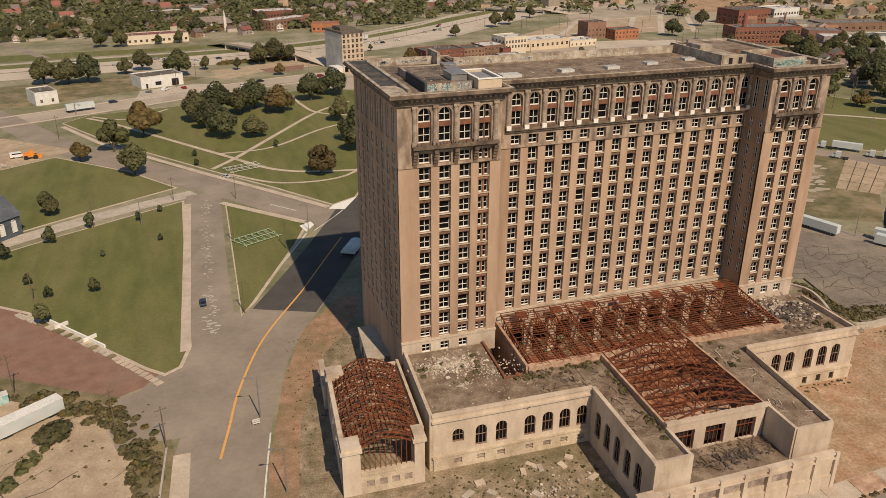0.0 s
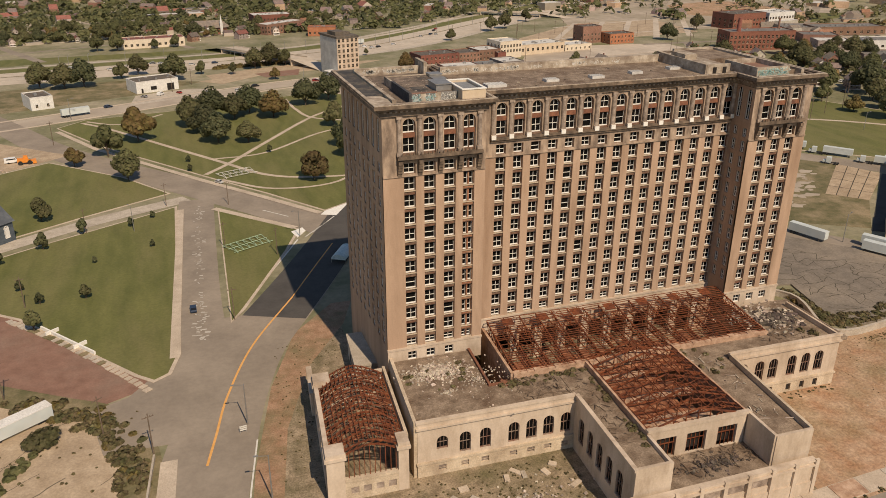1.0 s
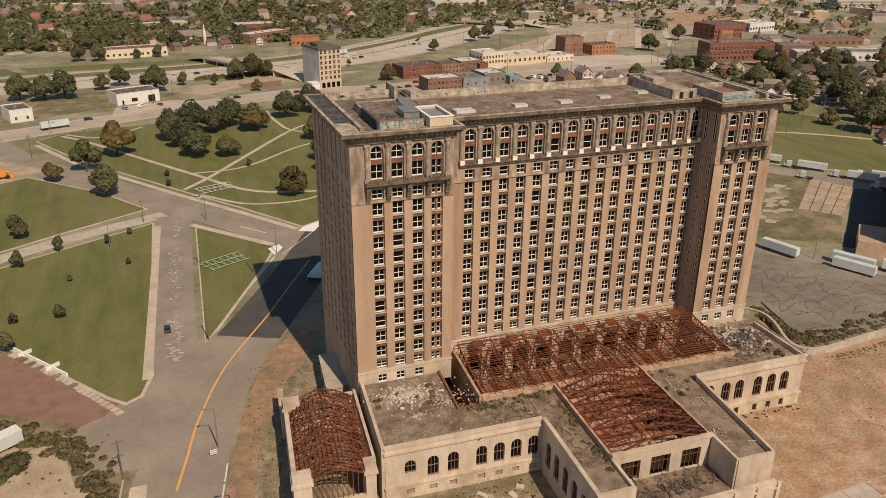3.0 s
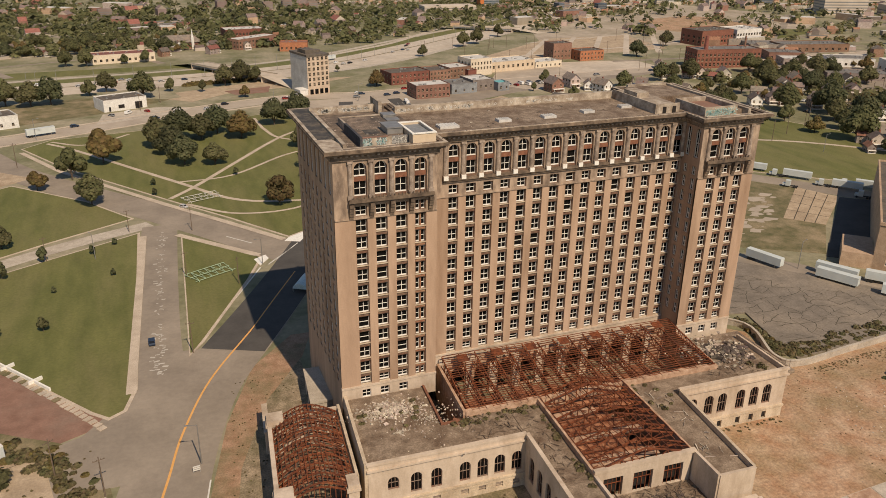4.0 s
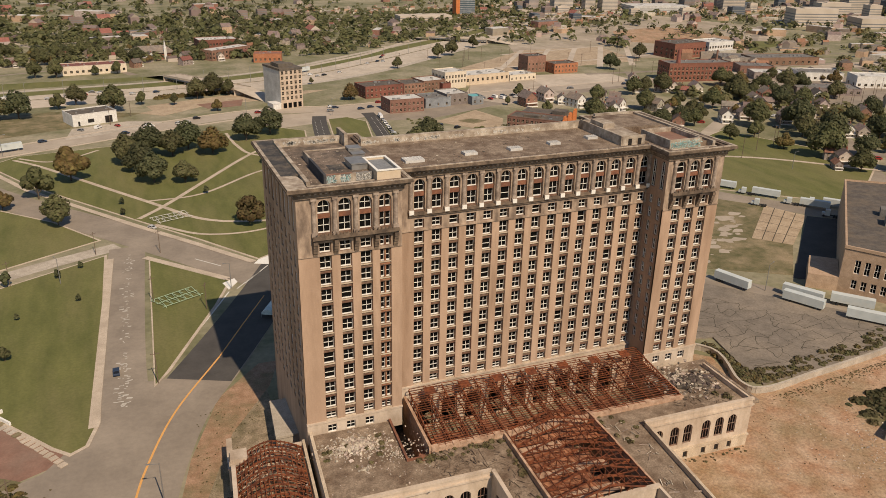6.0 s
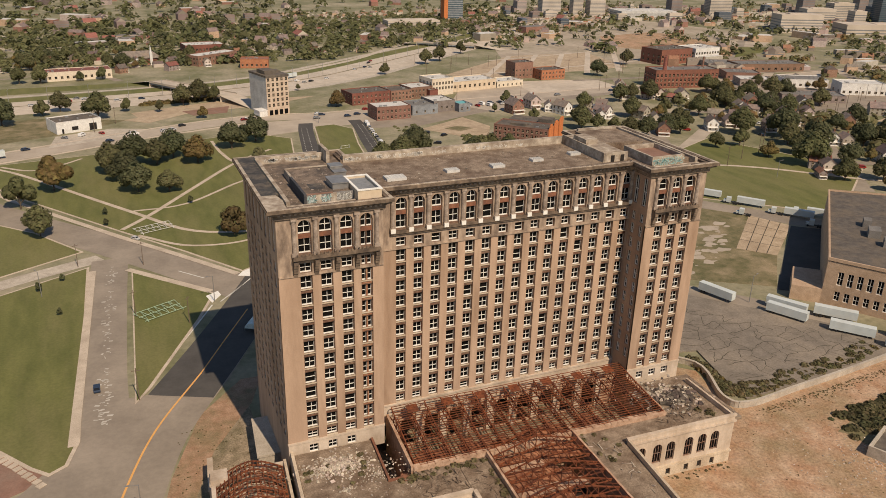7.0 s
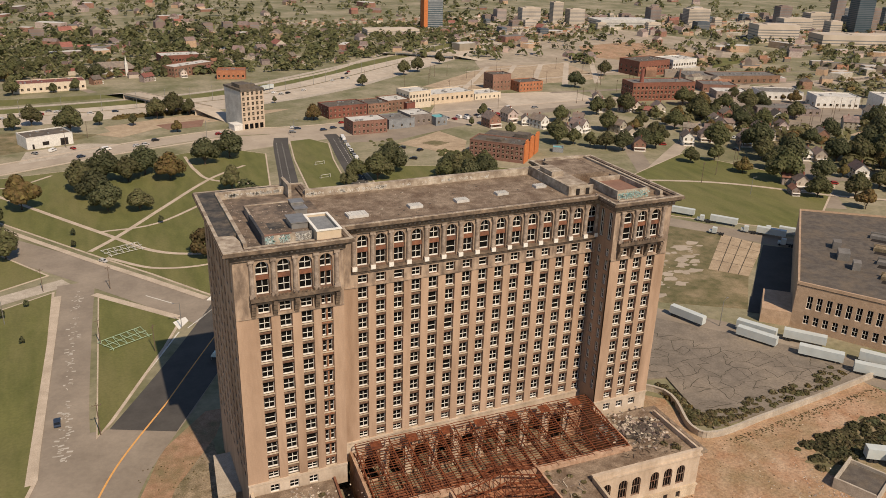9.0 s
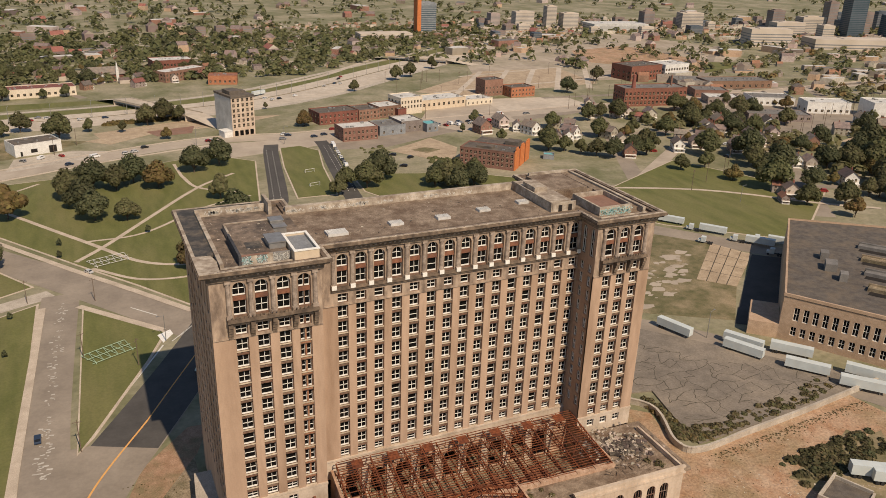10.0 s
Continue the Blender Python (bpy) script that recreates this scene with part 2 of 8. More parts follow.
ORANGEPAINT = surface("orange_machine_paint", (0.7, 0.22, 0.03), (0.75, 0.27, 0.05), 1.0, rough=0.5, bump=0)
FARWALL = surface("distant_masonry", (0.27, 0.22, 0.18), (0.44, 0.37, 0.305), 0.05, (0.22, 0.14, 0.105), 0.02, 0.6, island=0.5, bump=0)


def glass(name, tone, rough):
    m = bpy.data.materials.new(name)
    m.use_nodes = True
    b = m.node_tree.nodes["Principled BSDF"]
    b.inputs["Base Color"].default_value = (*tone, 1)
    b.inputs["Roughness"].default_value = rough
    b.inputs["Specular IOR Level"].default_value = 0.35
    return m


PANE = glass("dark_window_glass", (0.006, 0.0055, 0.0055), 0.25)
PANE.node_tree.nodes["Principled BSDF"].inputs["Specular IOR Level"].default_value = 0.15
CARGLASS = glass("car_glass", (0.015, 0.017, 0.02), 0.06)
OFFICE = surface("dark_glass_office_wall", (0.07, 0.085, 0.10), (0.12, 0.135, 0.15), 0.05, bump=0, rough=0.4)
# far city walls and window bands: haze is painted into these three colours
HAZETAN = surface("hazed_tan_stone", (0.46, 0.385, 0.30), (0.56, 0.475, 0.385), 0.05, bump=0)
HAZEBROWN = surface("hazed_brown_brick", (0.21, 0.155, 0.13), (0.29, 0.22, 0.185), 0.05, bump=0)
HAZEBAND = surface("hazed_window_band", (0.17, 0.165, 0.16), (0.24, 0.235, 0.225), 0.05, bump=0, rough=0.5)
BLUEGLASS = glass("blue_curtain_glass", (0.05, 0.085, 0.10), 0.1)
# near-black fill: the shade of unlit interiors put into a colour
VOID = surface("painted_interior_shade", (0.016, 0.013, 0.011), (0.03, 0.024, 0.02), 0.5, bump=0)


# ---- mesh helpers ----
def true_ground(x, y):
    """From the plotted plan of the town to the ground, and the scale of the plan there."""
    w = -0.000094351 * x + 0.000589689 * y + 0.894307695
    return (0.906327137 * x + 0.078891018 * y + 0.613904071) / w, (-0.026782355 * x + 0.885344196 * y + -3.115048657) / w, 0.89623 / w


class Mesh:
    """Gathers faces, and becomes one mesh."""

    def __init__(self):
        self.v, self.f, self.k = [], [], []

    def face(self, *pts, k=0):
        i = len(self.v)
        self.v += [tuple(p) for p in pts]
        self.f.append(tuple(range(i, i + len(pts))))
        self.k.append(k)

    def box(self, x0, x1, y0, y1, z0, z1, k=0, m=None):
        c = [Vector((x, y, z)) for z in (z0, z1) for y in (y0, y1) for x in (x0, x1)]
        if m is not None:
            c = [m @ p for p in c]
        i = len(self.v)
        self.v += [tuple(p) for p in c]
        for f in ((0, 2, 3, 1), (4, 5, 7, 6), (0, 1, 5, 4), (2, 6, 7, 3), (0, 4, 6, 2), (1, 3, 7, 5)):
            self.f.append(tuple(i + j for j in f))
            self.k.append(k)
        return self

    def beam(self, p, q, w=0.2, h=None, k=0):
        """A bar of square or flat section between two points."""
        p, q = Vector(p), Vector(q)
        d = q - p
        if d.length < 1e-6:
            return self
        side = d.cross((0, 0, 1))
        side = (side if side.length > 1e-3 else Vector((1, 0, 0))).normalized()
        up = side.cross(d).normalized()
        a, b = side * w / 2, up * (h or w) / 2
        i = len(self.v)
        for e in (p, q):
            self.v += [tuple(e - a - b), tuple(e + a - b), tuple(e + a + b), tuple(e - a + b)]
        for f in ((0, 3, 2, 1), (4, 5, 6, 7), (0, 1, 5, 4), (1, 2, 6, 5), (2, 3, 7, 6), (3, 0, 4, 7)):
            self.f.append(tuple(i + j for j in f))
            self.k.append(k)
        return self

    def tube(self, p, q, r0, r1, n=8, k=0):
        p, q = Vector(p), Vector(q)
        d = (q - p).normalized()
        a = d.orthogonal().normalized()
        b = d.cross(a)
        i = len(self.v)
        for e, r in ((p, r0), (q, r1)):
            self.v += [tuple(e + (a * math.cos(s) + b * math.sin(s)) * r) for s in (2 * math.pi * j / n for j in range(n))]
        for j in range(n):
            self.f.append((i + j, i + (j + 1) % n, i + n + (j + 1) % n, i + n + j))
            self.k.append(k)
        self.f.append(tuple(i + n + j for j in range(n)))
        self.k.append(k)
        self.f.append(tuple(i + n - 1 - j for j in range(n)))
        self.k.append(k)
        return self

    def slab(self, pts, z0, z1, k=0):
        """A flat plate over an outline given anticlockwise."""
        area = sum(a[0] * b[1] - b[0] * a[1] for a, b in zip(pts, pts[1:] + pts[:1]))
        pts = pts if area > 0 else pts[::-1]
        i, n = len(self.v), len(pts)
        self.v += [(x, y, z0) for x, y in pts] + [(x, y, z1) for x, y in pts]
        self.f.append(tuple(i + n + j for j in range(n)))
        self.k.append(k)
        for j in range(n):
            self.f.append((i + j, i + (j + 1) % n, i + n + (j + 1) % n, i + n + j))
            self.k.append(k)
        return self

    def made(self, name, mats):
        me = bpy.data.meshes.new(name)
        me.from_pydata(self.v, [], self.f)
        mats = mats if isinstance(mats, (list, tuple)) else [mats]
        for m in mats:
            me.materials.append(m)
        if len(mats) > 1:
            me.polygons.foreach_set("material_index", self.k)
        me.update()
        return me


def thing(name, label, category, at=None, group="", kind=""):
    ob = new(name)
    if at is not None:
        ob.matrix_basis = at
    return tagged(ob, label, category, group, kind)


def part(name, mesh, material, parent, label="", kind=""):
    data = mesh.made(name, material) if isinstance(mesh, Mesh) else mesh
    ob = new(name, data)
    ob.parent = parent
    return tagged(ob, label, kind=kind)


def solo(name, mesh, material, label, category="", kind="", group="", at=None):
    ob = new(name, mesh.made(name, material) if isinstance(mesh, Mesh) else mesh)
    if at is not None:
        ob.matrix_basis = at
    return tagged(ob, label, category, group, kind)


def ribbon(mesh, line, width, z, k=0, thick=0.0, side=0.0):
    """A strip along a line; side shifts it to the line's left."""
    pts = [Vector((*p, 0)) for p in line]
    edge = []
    for i, p in enumerate(pts):
        d = (pts[min(i + 1, len(pts) - 1)] - pts[max(i - 1, 0)]).normalized()
        nrm = Vector((-d.y, d.x, 0))
        pair = (p + nrm * (side + width / 2), p + nrm * (side - width / 2))
        edge.append(pair)
    for (a, b), (c, d) in zip(edge, edge[1:]):
        up = Vector((0, 0, z))
        mesh.face(b + up, d + up, c + up, a + up, k=k)
        if thick:
            lo = Vector((0, 0, z - thick))
            mesh.face(b + lo, d + lo, d + up, b + up, k=k)
            mesh.face(c + lo, a + lo, a + up, c + up, k=k)
    return mesh


def curve_through(pts, n=6):
    """A smooth line through a few points."""
    P = [Vector((*p, 0)) for p in pts]
    P = [P[0] * 2 - P[1]] + P + [P[-1] * 2 - P[-2]]
    out = []
    for i in range(1, len(P) - 2):
        for j in range(n):
            t = j / n
            a, b, c, d = P[i - 1], P[i], P[i + 1], P[i + 2]
            q = 0.5 * (2 * b + (c - a) * t + (2 * a - 5 * b + 4 * c - d) * t * t + (3 * b - a - 3 * c + d) * t ** 3)
            out.append((q.x, q.y))
    out.append(tuple(pts[-1]))
    return out


class Side:
    """One upright wall plane: o its foot, u along it to the right as seen from outside."""

    def __init__(self, o, u):
        self.o, self.u = Vector(o), Vector(u).normalized()
        self.n = self.u.cross((0, 0, 1))

    def p(self, u, z, out=0.0):
        return self.o + self.u * u + Vector((0, 0, z)) + self.n * out

    def m(self, u, z, out=0.0):
        r = Matrix.Identity(4)
        r.col[0], r.col[1], r.col[2], r.col[3] = (*self.u, 0), (*(-self.n), 0), (0, 0, 1, 0), (*self.p(u, z, out), 1)
        return r

    def box(self, mesh, u0, u1, z0, z1, d0, d1, k=0):
        return mesh.box(u0, u1, -d1, -d0, z0, z1, k, self.m(0, 0))

    def wall(self, mesh, u0, u1, z0, z1, holes, depth=0.5, k=0, out=0.0):
        """A wall face with openings (a, b, bottom, top, arched) and their reveals."""
        us = sorted({u0, u1, *(h[0] for h in holes), *(h[1] for h in holes)})
        zs = sorted({z0, z1, *(h[2] for h in holes), *(h[3] for h in holes)})
        us, zs = [u for u in us if u0 <= u <= u1], [z for z in zs if z0 <= z <= z1]
        for a, b in zip(us, us[1:]):
            run = None
            for c, d in zip(zs, zs[1:]):
                mu, mz = (a + b) / 2, (c + d) / 2
                free = not any(h[0] < mu < h[1] and h[2] < mz < h[3] for h in holes)
                if free:
                    run = (run[0], d) if run else (c, d)
                if run and (not free or d == zs[-1]):
                    mesh.face(self.p(a, run[0], out), self.p(b, run[0], out), self.p(b, run[1], out), self.p(a, run[1], out), k=k)
                    run = None
        for a, b, c, d, arch in holes:
            r = (b - a) / 2
            if arch:
                n = 10
                ring = [(a + r - r * math.cos(math.pi * j / n), d - r + r * math.sin(math.pi * j / n)) for j in range(n + 1)]
                for (p, q), (s, t) in zip(ring, ring[1:]):
                    mesh.face(self.p(p, q, out), self.p(s, t, out), self.p(s, d, out), self.p(p, d, out), k=k)
                line = [(b, c)] + ring[::-1] + [(a, c)]
            else:
                line = [(b, c), (b, d), (a, d), (a, c)]
            for (p, q), (s, t) in zip(line, line[1:] + line[:1]):
                mesh.face(self.p(p, q, out), self.p(s, t, out), self.p(s, t, out - depth), self.p(p, q, out - depth), k=k)
        return mesh

# ---- windows ----
REDSTAIN = surface("rust_stained_brick", (0.24, 0.115, 0.065), (0.38, 0.22, 0.13), 0.7, (0.30, 0.10, 0.05), 0.3, 0.8)
UNITS = {}
broken = random.Random(2)


def unit(w, h, arch=False, bars=1, old=False):
    """Shared meshes of a white sash window and its dark panes; x across, z up, y inwards."""
    key = (round(w, 2), round(h, 2), arch, bars, old)
    if key in UNITS:
        return UNITS[key]
    f, p, r = Mesh(), Mesh(), w / 2
    top = h - r if arch else h
    f.box(-r, -r + 0.09, 0.0, 0.16, 0, top).box(r - 0.09, r, 0.0, 0.16, 0, top).box(-r, r, -0.12, 0.2, 0, 0.2)
    for i in range(bars):
        x = -r + w * (i + 1) / (bars + 1)
        f.box(x - 0.05, x + 0.05, -0.02, 0.12, 0.14, h - 0.05)
    f.box(-r + 0.14, r - 0.14, -0.02, 0.12, h * 0.5 - 0.05, h * 0.5 + 0.05)
    if arch:
        n = 8
        ring = [(-r * math.cos(math.pi * j / n), top + r * math.sin(math.pi * j / n)) for j in range(n + 1)]
        for (a, b), (c, d) in zip(ring, ring[1:]):
            f.beam((a * 0.93, 0.08, b - 0.04), (c * 0.93, 0.08, d - 0.04), 0.16)
        p.face(*[(x, 0.16, z) for x, z in [(r, 0.0)] + ring[::-1] + [(-r, 0.0)]][::-1])
    else:
        f.box(-r, r, 0.0, 0.16, h - 0.08, h)
        p.face((-r, 0.16, 0), (r, 0.16, 0), (r, 0.16, h), (-r, 0.16, h))
    UNITS[key] = f.made("window", OLDFRAME if old else FRAME), p.made("pane", PANE)
    return UNITS[key]


def window(parent, side, u, z, w, h, arch=False, out=-0.3, bars=1, name="window"):
    if parent.name == "station_tower" and bars and broken.random() < 0.09:
        bars = 0
    fr, pn = unit(w, h, arch, bars, parent.name == "station_depot")
    ob = part(name, fr, None, parent)
    ob.matrix_basis = side.m(u, z, out)
    part("pane", pn, None, ob)
    return ob


def joined_window(mf, mp, side, u, z, w, h, out=-0.3):
    """The same window gathered into two meshes."""
    m = side.m(u, z, out)
    r = w / 2
    for b in ((-r, -r + 0.14, 0, h), (r - 0.14, r, 0, h), (-0.08, 0.08, 0, h), (-r, r, 0, 0.18), (-r, r, h / 2 - 0.08, h / 2 + 0.08)):
        mf.box(b[0], b[1], 0, 0.14, b[2], b[3], 0, m)
    mp.face(*[m @ Vector(c) for c in ((-r, 0.16, 0), (r, 0.16, 0), (r, 0.16, h), (-r, 0.16, h))])


# ---- the railway station tower ----
ROWS = [18.0 + 3.745 * i for i in range(10)]          # sills of the ten office floors
tower = thing("station_tower", "tall derelict buff brick station tower with dark sash windows", "building")
front_l = Side((0, 0, 0), (1, 0, 0))
front_m = Side((22.3, 7, 0), (1, 0, 0))
front_r = Side((89.4, 0, 0), (1, 0, 0))
west = Side((0, 36.5, 0), (0, -1, 0))
inner = Side((89.4, 7, 0), (0, -1, 0))
COLS_L = [5.7, 10.05, 14.45]
PAIR = 18.65
COLS_M = [6.56 + 4.225 * i for i in range(15)]
COLS_R = [4.05, 8.1, 12.1]
COLS_W = [3.3 + 4.27 * i for i in range(8)]


def holes_for(cols, w, top=True):
    out = []
    for c in cols:
        a, b = c - w / 2, c + w / 2
        out += [(a, b, z, z + 2.75, False) for z in ROWS]
        out += [(a, b, 15.2, 16.9, False), (a, b, 55.4, 57.55, False)]
        if top:
            out += [(a - 0.1, b + 0.1, 59.7, 62.9, False), (a - 0.1, b + 0.1, 63.9, 66.8, True)]
    return out


def put_windows(side, cols, w, out=-0.75):
    for c in cols:
        for z in ROWS:
            window(tower, side, c, z, w, 2.75, out=out)
        window(tower, side, c, 15.2, w, 1.7, out=out)
        window(tower, side, c, 55.4, w, 2.15, out=out)
        window(tower, side, c, 59.7, w + 0.2, 3.2, out=out)
        window(tower, side, c, 63.9, w + 0.2, 2.9, True, out=out, name="arched_window")


# wings and middle
m = Mesh()
hl = holes_for(COLS_L, 2.3)
for du in (-0.62, 0.62):
    hl += [h for h in holes_for([PAIR + du], 0.86)]
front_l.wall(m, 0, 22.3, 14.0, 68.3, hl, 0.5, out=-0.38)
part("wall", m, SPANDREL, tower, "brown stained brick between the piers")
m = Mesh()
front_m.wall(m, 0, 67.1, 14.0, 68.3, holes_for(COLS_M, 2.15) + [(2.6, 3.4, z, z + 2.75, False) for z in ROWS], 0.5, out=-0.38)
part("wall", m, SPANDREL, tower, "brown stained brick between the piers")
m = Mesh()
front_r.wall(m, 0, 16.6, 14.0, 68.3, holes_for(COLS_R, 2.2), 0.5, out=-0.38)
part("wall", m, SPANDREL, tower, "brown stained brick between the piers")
m = Mesh()
hw = holes_for(COLS_W, 2.0, False) + [(c - 1.1, c + 1.1, 59.7, 66.8, True) for c in COLS_W]
west.wall(m, 0, 36.5, 0, 68.3, hw, 0.6)
part("wall", m, BUFF, tower, "shaded buff brick")
m = Mesh()
inner.wall(m, 0.0, 7, 9.6, 68.3, [(c - 0.7, c + 0.7, z, z + 2.75, False) for c in (1.9, 5.2) for z in ROWS] + [(c - 0.8, c + 0.8, 59.7, 66.8, True) for c in (1.9, 5.2)] + [(c - 0.7, c + 0.7, 55.4, 57.55, False) for c in (1.9, 5.2)], 0.5)
part("wall", m, BUFF, tower, "shaded buff brick")
m = Mesh()
m.face((22.3, 7, 9.6), (22.3, 0, 9.6), (22.3, 0, 68.3), (22.3, 7, 68.3))
for (x0, y0), (x1, y1) in (((106, 0), (106, 36.5)), ((106, 36.5), (89.4, 36.5)), ((89.4, 36.5), (89.4, 30)), ((89.4, 30), (22.3, 30)), ((22.3, 30), (22.3, 36.5)), ((22.3, 36.5), (0, 36.5))):
    m.face((x0, y0, 0), (x1, y1, 0), (x1, y1, 68.3), (x0, y0, 68.3))
part("rear_wall", m, BUFF, tower)

put_windows(front_l, COLS_L, 2.3)
put_windows(front_m, COLS_M, 2.15)
put_windows(front_r, COLS_R, 2.2)
for du in (-0.62, 0.62):
    for z in ROWS:
        window(tower, front_l, PAIR + du, z, 0.86, 2.75, out=-0.75, bars=0)
    window(tower, front_l, PAIR + du, 15.2, 0.86, 1.7, out=-0.75, bars=0)
    window(tower, front_l, PAIR + du, 55.4, 0.86, 2.15, out=-0.75, bars=0)
    window(tower, front_l, PAIR + du, 59.7, 1.06, 3.2, out=-0.75, bars=0)
    window(tower, front_l, PAIR + du, 63.9, 1.06, 2.9, True, out=-0.75, bars=0, name="arched_window")
mf, mp = Mesh(), Mesh()
for c in COLS_W:
    for z in ROWS:
        joined_window(mf, mp, west, c, z, 2.0, 2.75)
    joined_window(mf, mp, west, c, 15.2, 2.0, 1.7)
    joined_window(mf, mp, west, c, 55.4, 2.0, 2.15)
    joined_window(mf, mp, west, c, 59.7, 2.2, 7.0)
for z in ROWS:
    for c in (1.9, 5.2):
        joined_window(mf, mp, inner, c, z, 1.4, 2.75)
    joined_window(mf, mp, front_m, 3.0, z, 0.8, 2.75, -0.75)
for c in (1.9, 5.2):
    joined_window(mf, mp, inner, c, 59.7, 1.6, 7.1)
    joined_window(mf, mp, inner, c, 55.4, 1.4, 2.15)
part("side_window", mf, FRAME, tower, "white window frames on the shaded sides", "stuff")
part("side_pane", mp, PANE, tower, "dark panes on the shaded sides", "stuff")


for z in ROWS:                                         # rust-stained panels in the narrow paired bay
    m = Mesh()
    front_l.box(m, PAIR - 1.1, PAIR + 1.1, z - 0.78, z - 0.24, -0.5, -0.33)
    front_l.box(m, PAIR - 0.17, PAIR + 0.17, z, z + 2.75, -0.5, -0.34)
    part("panel", m, REDSTAIN, tower, "rust-stained panel")


def piers(side, width, cols, w, z0=14.7, z1=55.0):
    """Buff brick piers between the window columns, and solid ends."""
    ends = [(0.0, cols[0] - w / 2 - 0.12)] + [(a + w / 2 + 0.12, b - w / 2 - 0.12) for a, b in zip(cols, cols[1:])] + [(cols[-1] + w / 2 + 0.12, width)]
    for a, b in ends:
        m = Mesh()
        side.box(m, a, b, z0, z1, -0.5, 0.0)
        part("pier", m, BUFF, tower)


piers(front_l, 22.3, COLS_L + [PAIR], 2.3)
piers(front_m, 67.1, COLS_M, 2.15)
piers(front_r, 16.6, COLS_R, 2.2)


def sills(side, cols, w):
    m = Mesh()
    for c in cols:
        for z in ROWS + [15.2]:
            side.box(m, c - w / 2 - 0.1, c + w / 2 + 0.1, z - 0.22, z, -0.5, -0.12)
            side.box(m, c - w / 2 - 0.1, c + w / 2 + 0.1, z + 2.75, z + 2.75, -0.5, -0.22) if z > 16 else None
    part("sill", m, STONE, tower, "pale stone sills and lintels", "stuff")


sills(front_l, COLS_L + [PAIR], 2.3)
sills(front_m, COLS_M, 2.15)
sills(front_r, COLS_R, 2.2)

# stone base courses with a few openings
for side, width, cols in ((front_l, 22.3, COLS_L), (front_r, 16.6, COLS_R)):
    m = Mesh()
    side.wall(m, 0, width, 9.6, 14.7, [(c - 1.0, c + 1.0, 11.6, 13.7, False) for c in cols], 0.6, out=0.12)
    side.box(m, -0.1, width + 0.1, 14.5, 14.95, -0.3, 0.3)
    part("plinth", m, PALESTONE, tower, "pale stone base course")
    for c in cols:
        window(tower, side, c, 11.6, 2.0, 2.1, out=-0.3)
m = Mesh()
front_m.box(m, 0, 67.1, 9.6, 14.7, -0.5, 0.1)
front_m.box(m, 0, 67.1, 14.5, 14.95, -0.5, 0.3)
part("plinth", m, PALESTONE, tower, "pale stone base course")

# upper arcade: panels, engaged columns, ledges and brackets
def arcade(side, width, cols, w, ledge, blocks):
    for c in cols:
        m = Mesh()
        side.box(m, c - w / 2 - 0.1, c + w / 2 + 0.1, 62.9, 63.9, -0.5, -0.3)
        part("panel", m, TERRA, tower)
    gap = cols[1] - cols[0]
    stands = [cols[0] - gap / 2] + [(a + b) / 2 for a, b in zip(cols, cols[1:])] + [min(cols[-1] + gap / 2, width - 0.3)]
    for s in stands:
        m = Mesh()
        m.tube(side.p(s, 60.0, 0.12), side.p(s, 66.9, 0.12), 0.52, 0.44, 10)
        side.box(m, s - 0.62, s + 0.62, 66.9, 67.4, -0.5, 0.62)
        side.box(m, s - 0.62, s + 0.62, 59.3, 60.1, -0.5, 0.62)
        part("column", m, GREYSTONE, tower)
        if blocks:
            m = Mesh()
            side.box(m, s - 0.55, s + 0.55, 59.0, 59.95, 0.3, 0.85)
            part("block", m, WHITESTONE, tower, "white square block at a column foot")
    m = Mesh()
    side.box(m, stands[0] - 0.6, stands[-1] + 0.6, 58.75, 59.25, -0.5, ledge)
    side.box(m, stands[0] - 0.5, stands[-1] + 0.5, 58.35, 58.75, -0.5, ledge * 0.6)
    part("ledge", m, DARKSTONE, tower, "dark stone ledge")
    return stands


def arch_wall(side, width, cols, w):
    m = Mesh()
    holes = []
    for c in cols:
        holes.append((c - w / 2 - 0.15, c + w / 2 + 0.15, 59.2, 66.85, True))
    side.wall(m, 0, width, 58.9, 68.3, holes, 0.5, out=-0.02)
    part("arcade_wall", m, ARCSTONE, tower, "weathered stone arcade")


def band_wall(side, width, cols, w):
    m = Mesh()
    side.wall(m, 0, width, 55.0, 58.9, [(c - w / 2 - 0.1, c + w / 2 + 0.1, 55.35, 57.6, False) for c in cols], 0.5, out=-0.02)
    side.box(m, 0, width, 54.85, 55.15, -0.3, 0.22)
    part("band_wall", m, ARCSTONE, tower, "weathered stone band below the arcade")


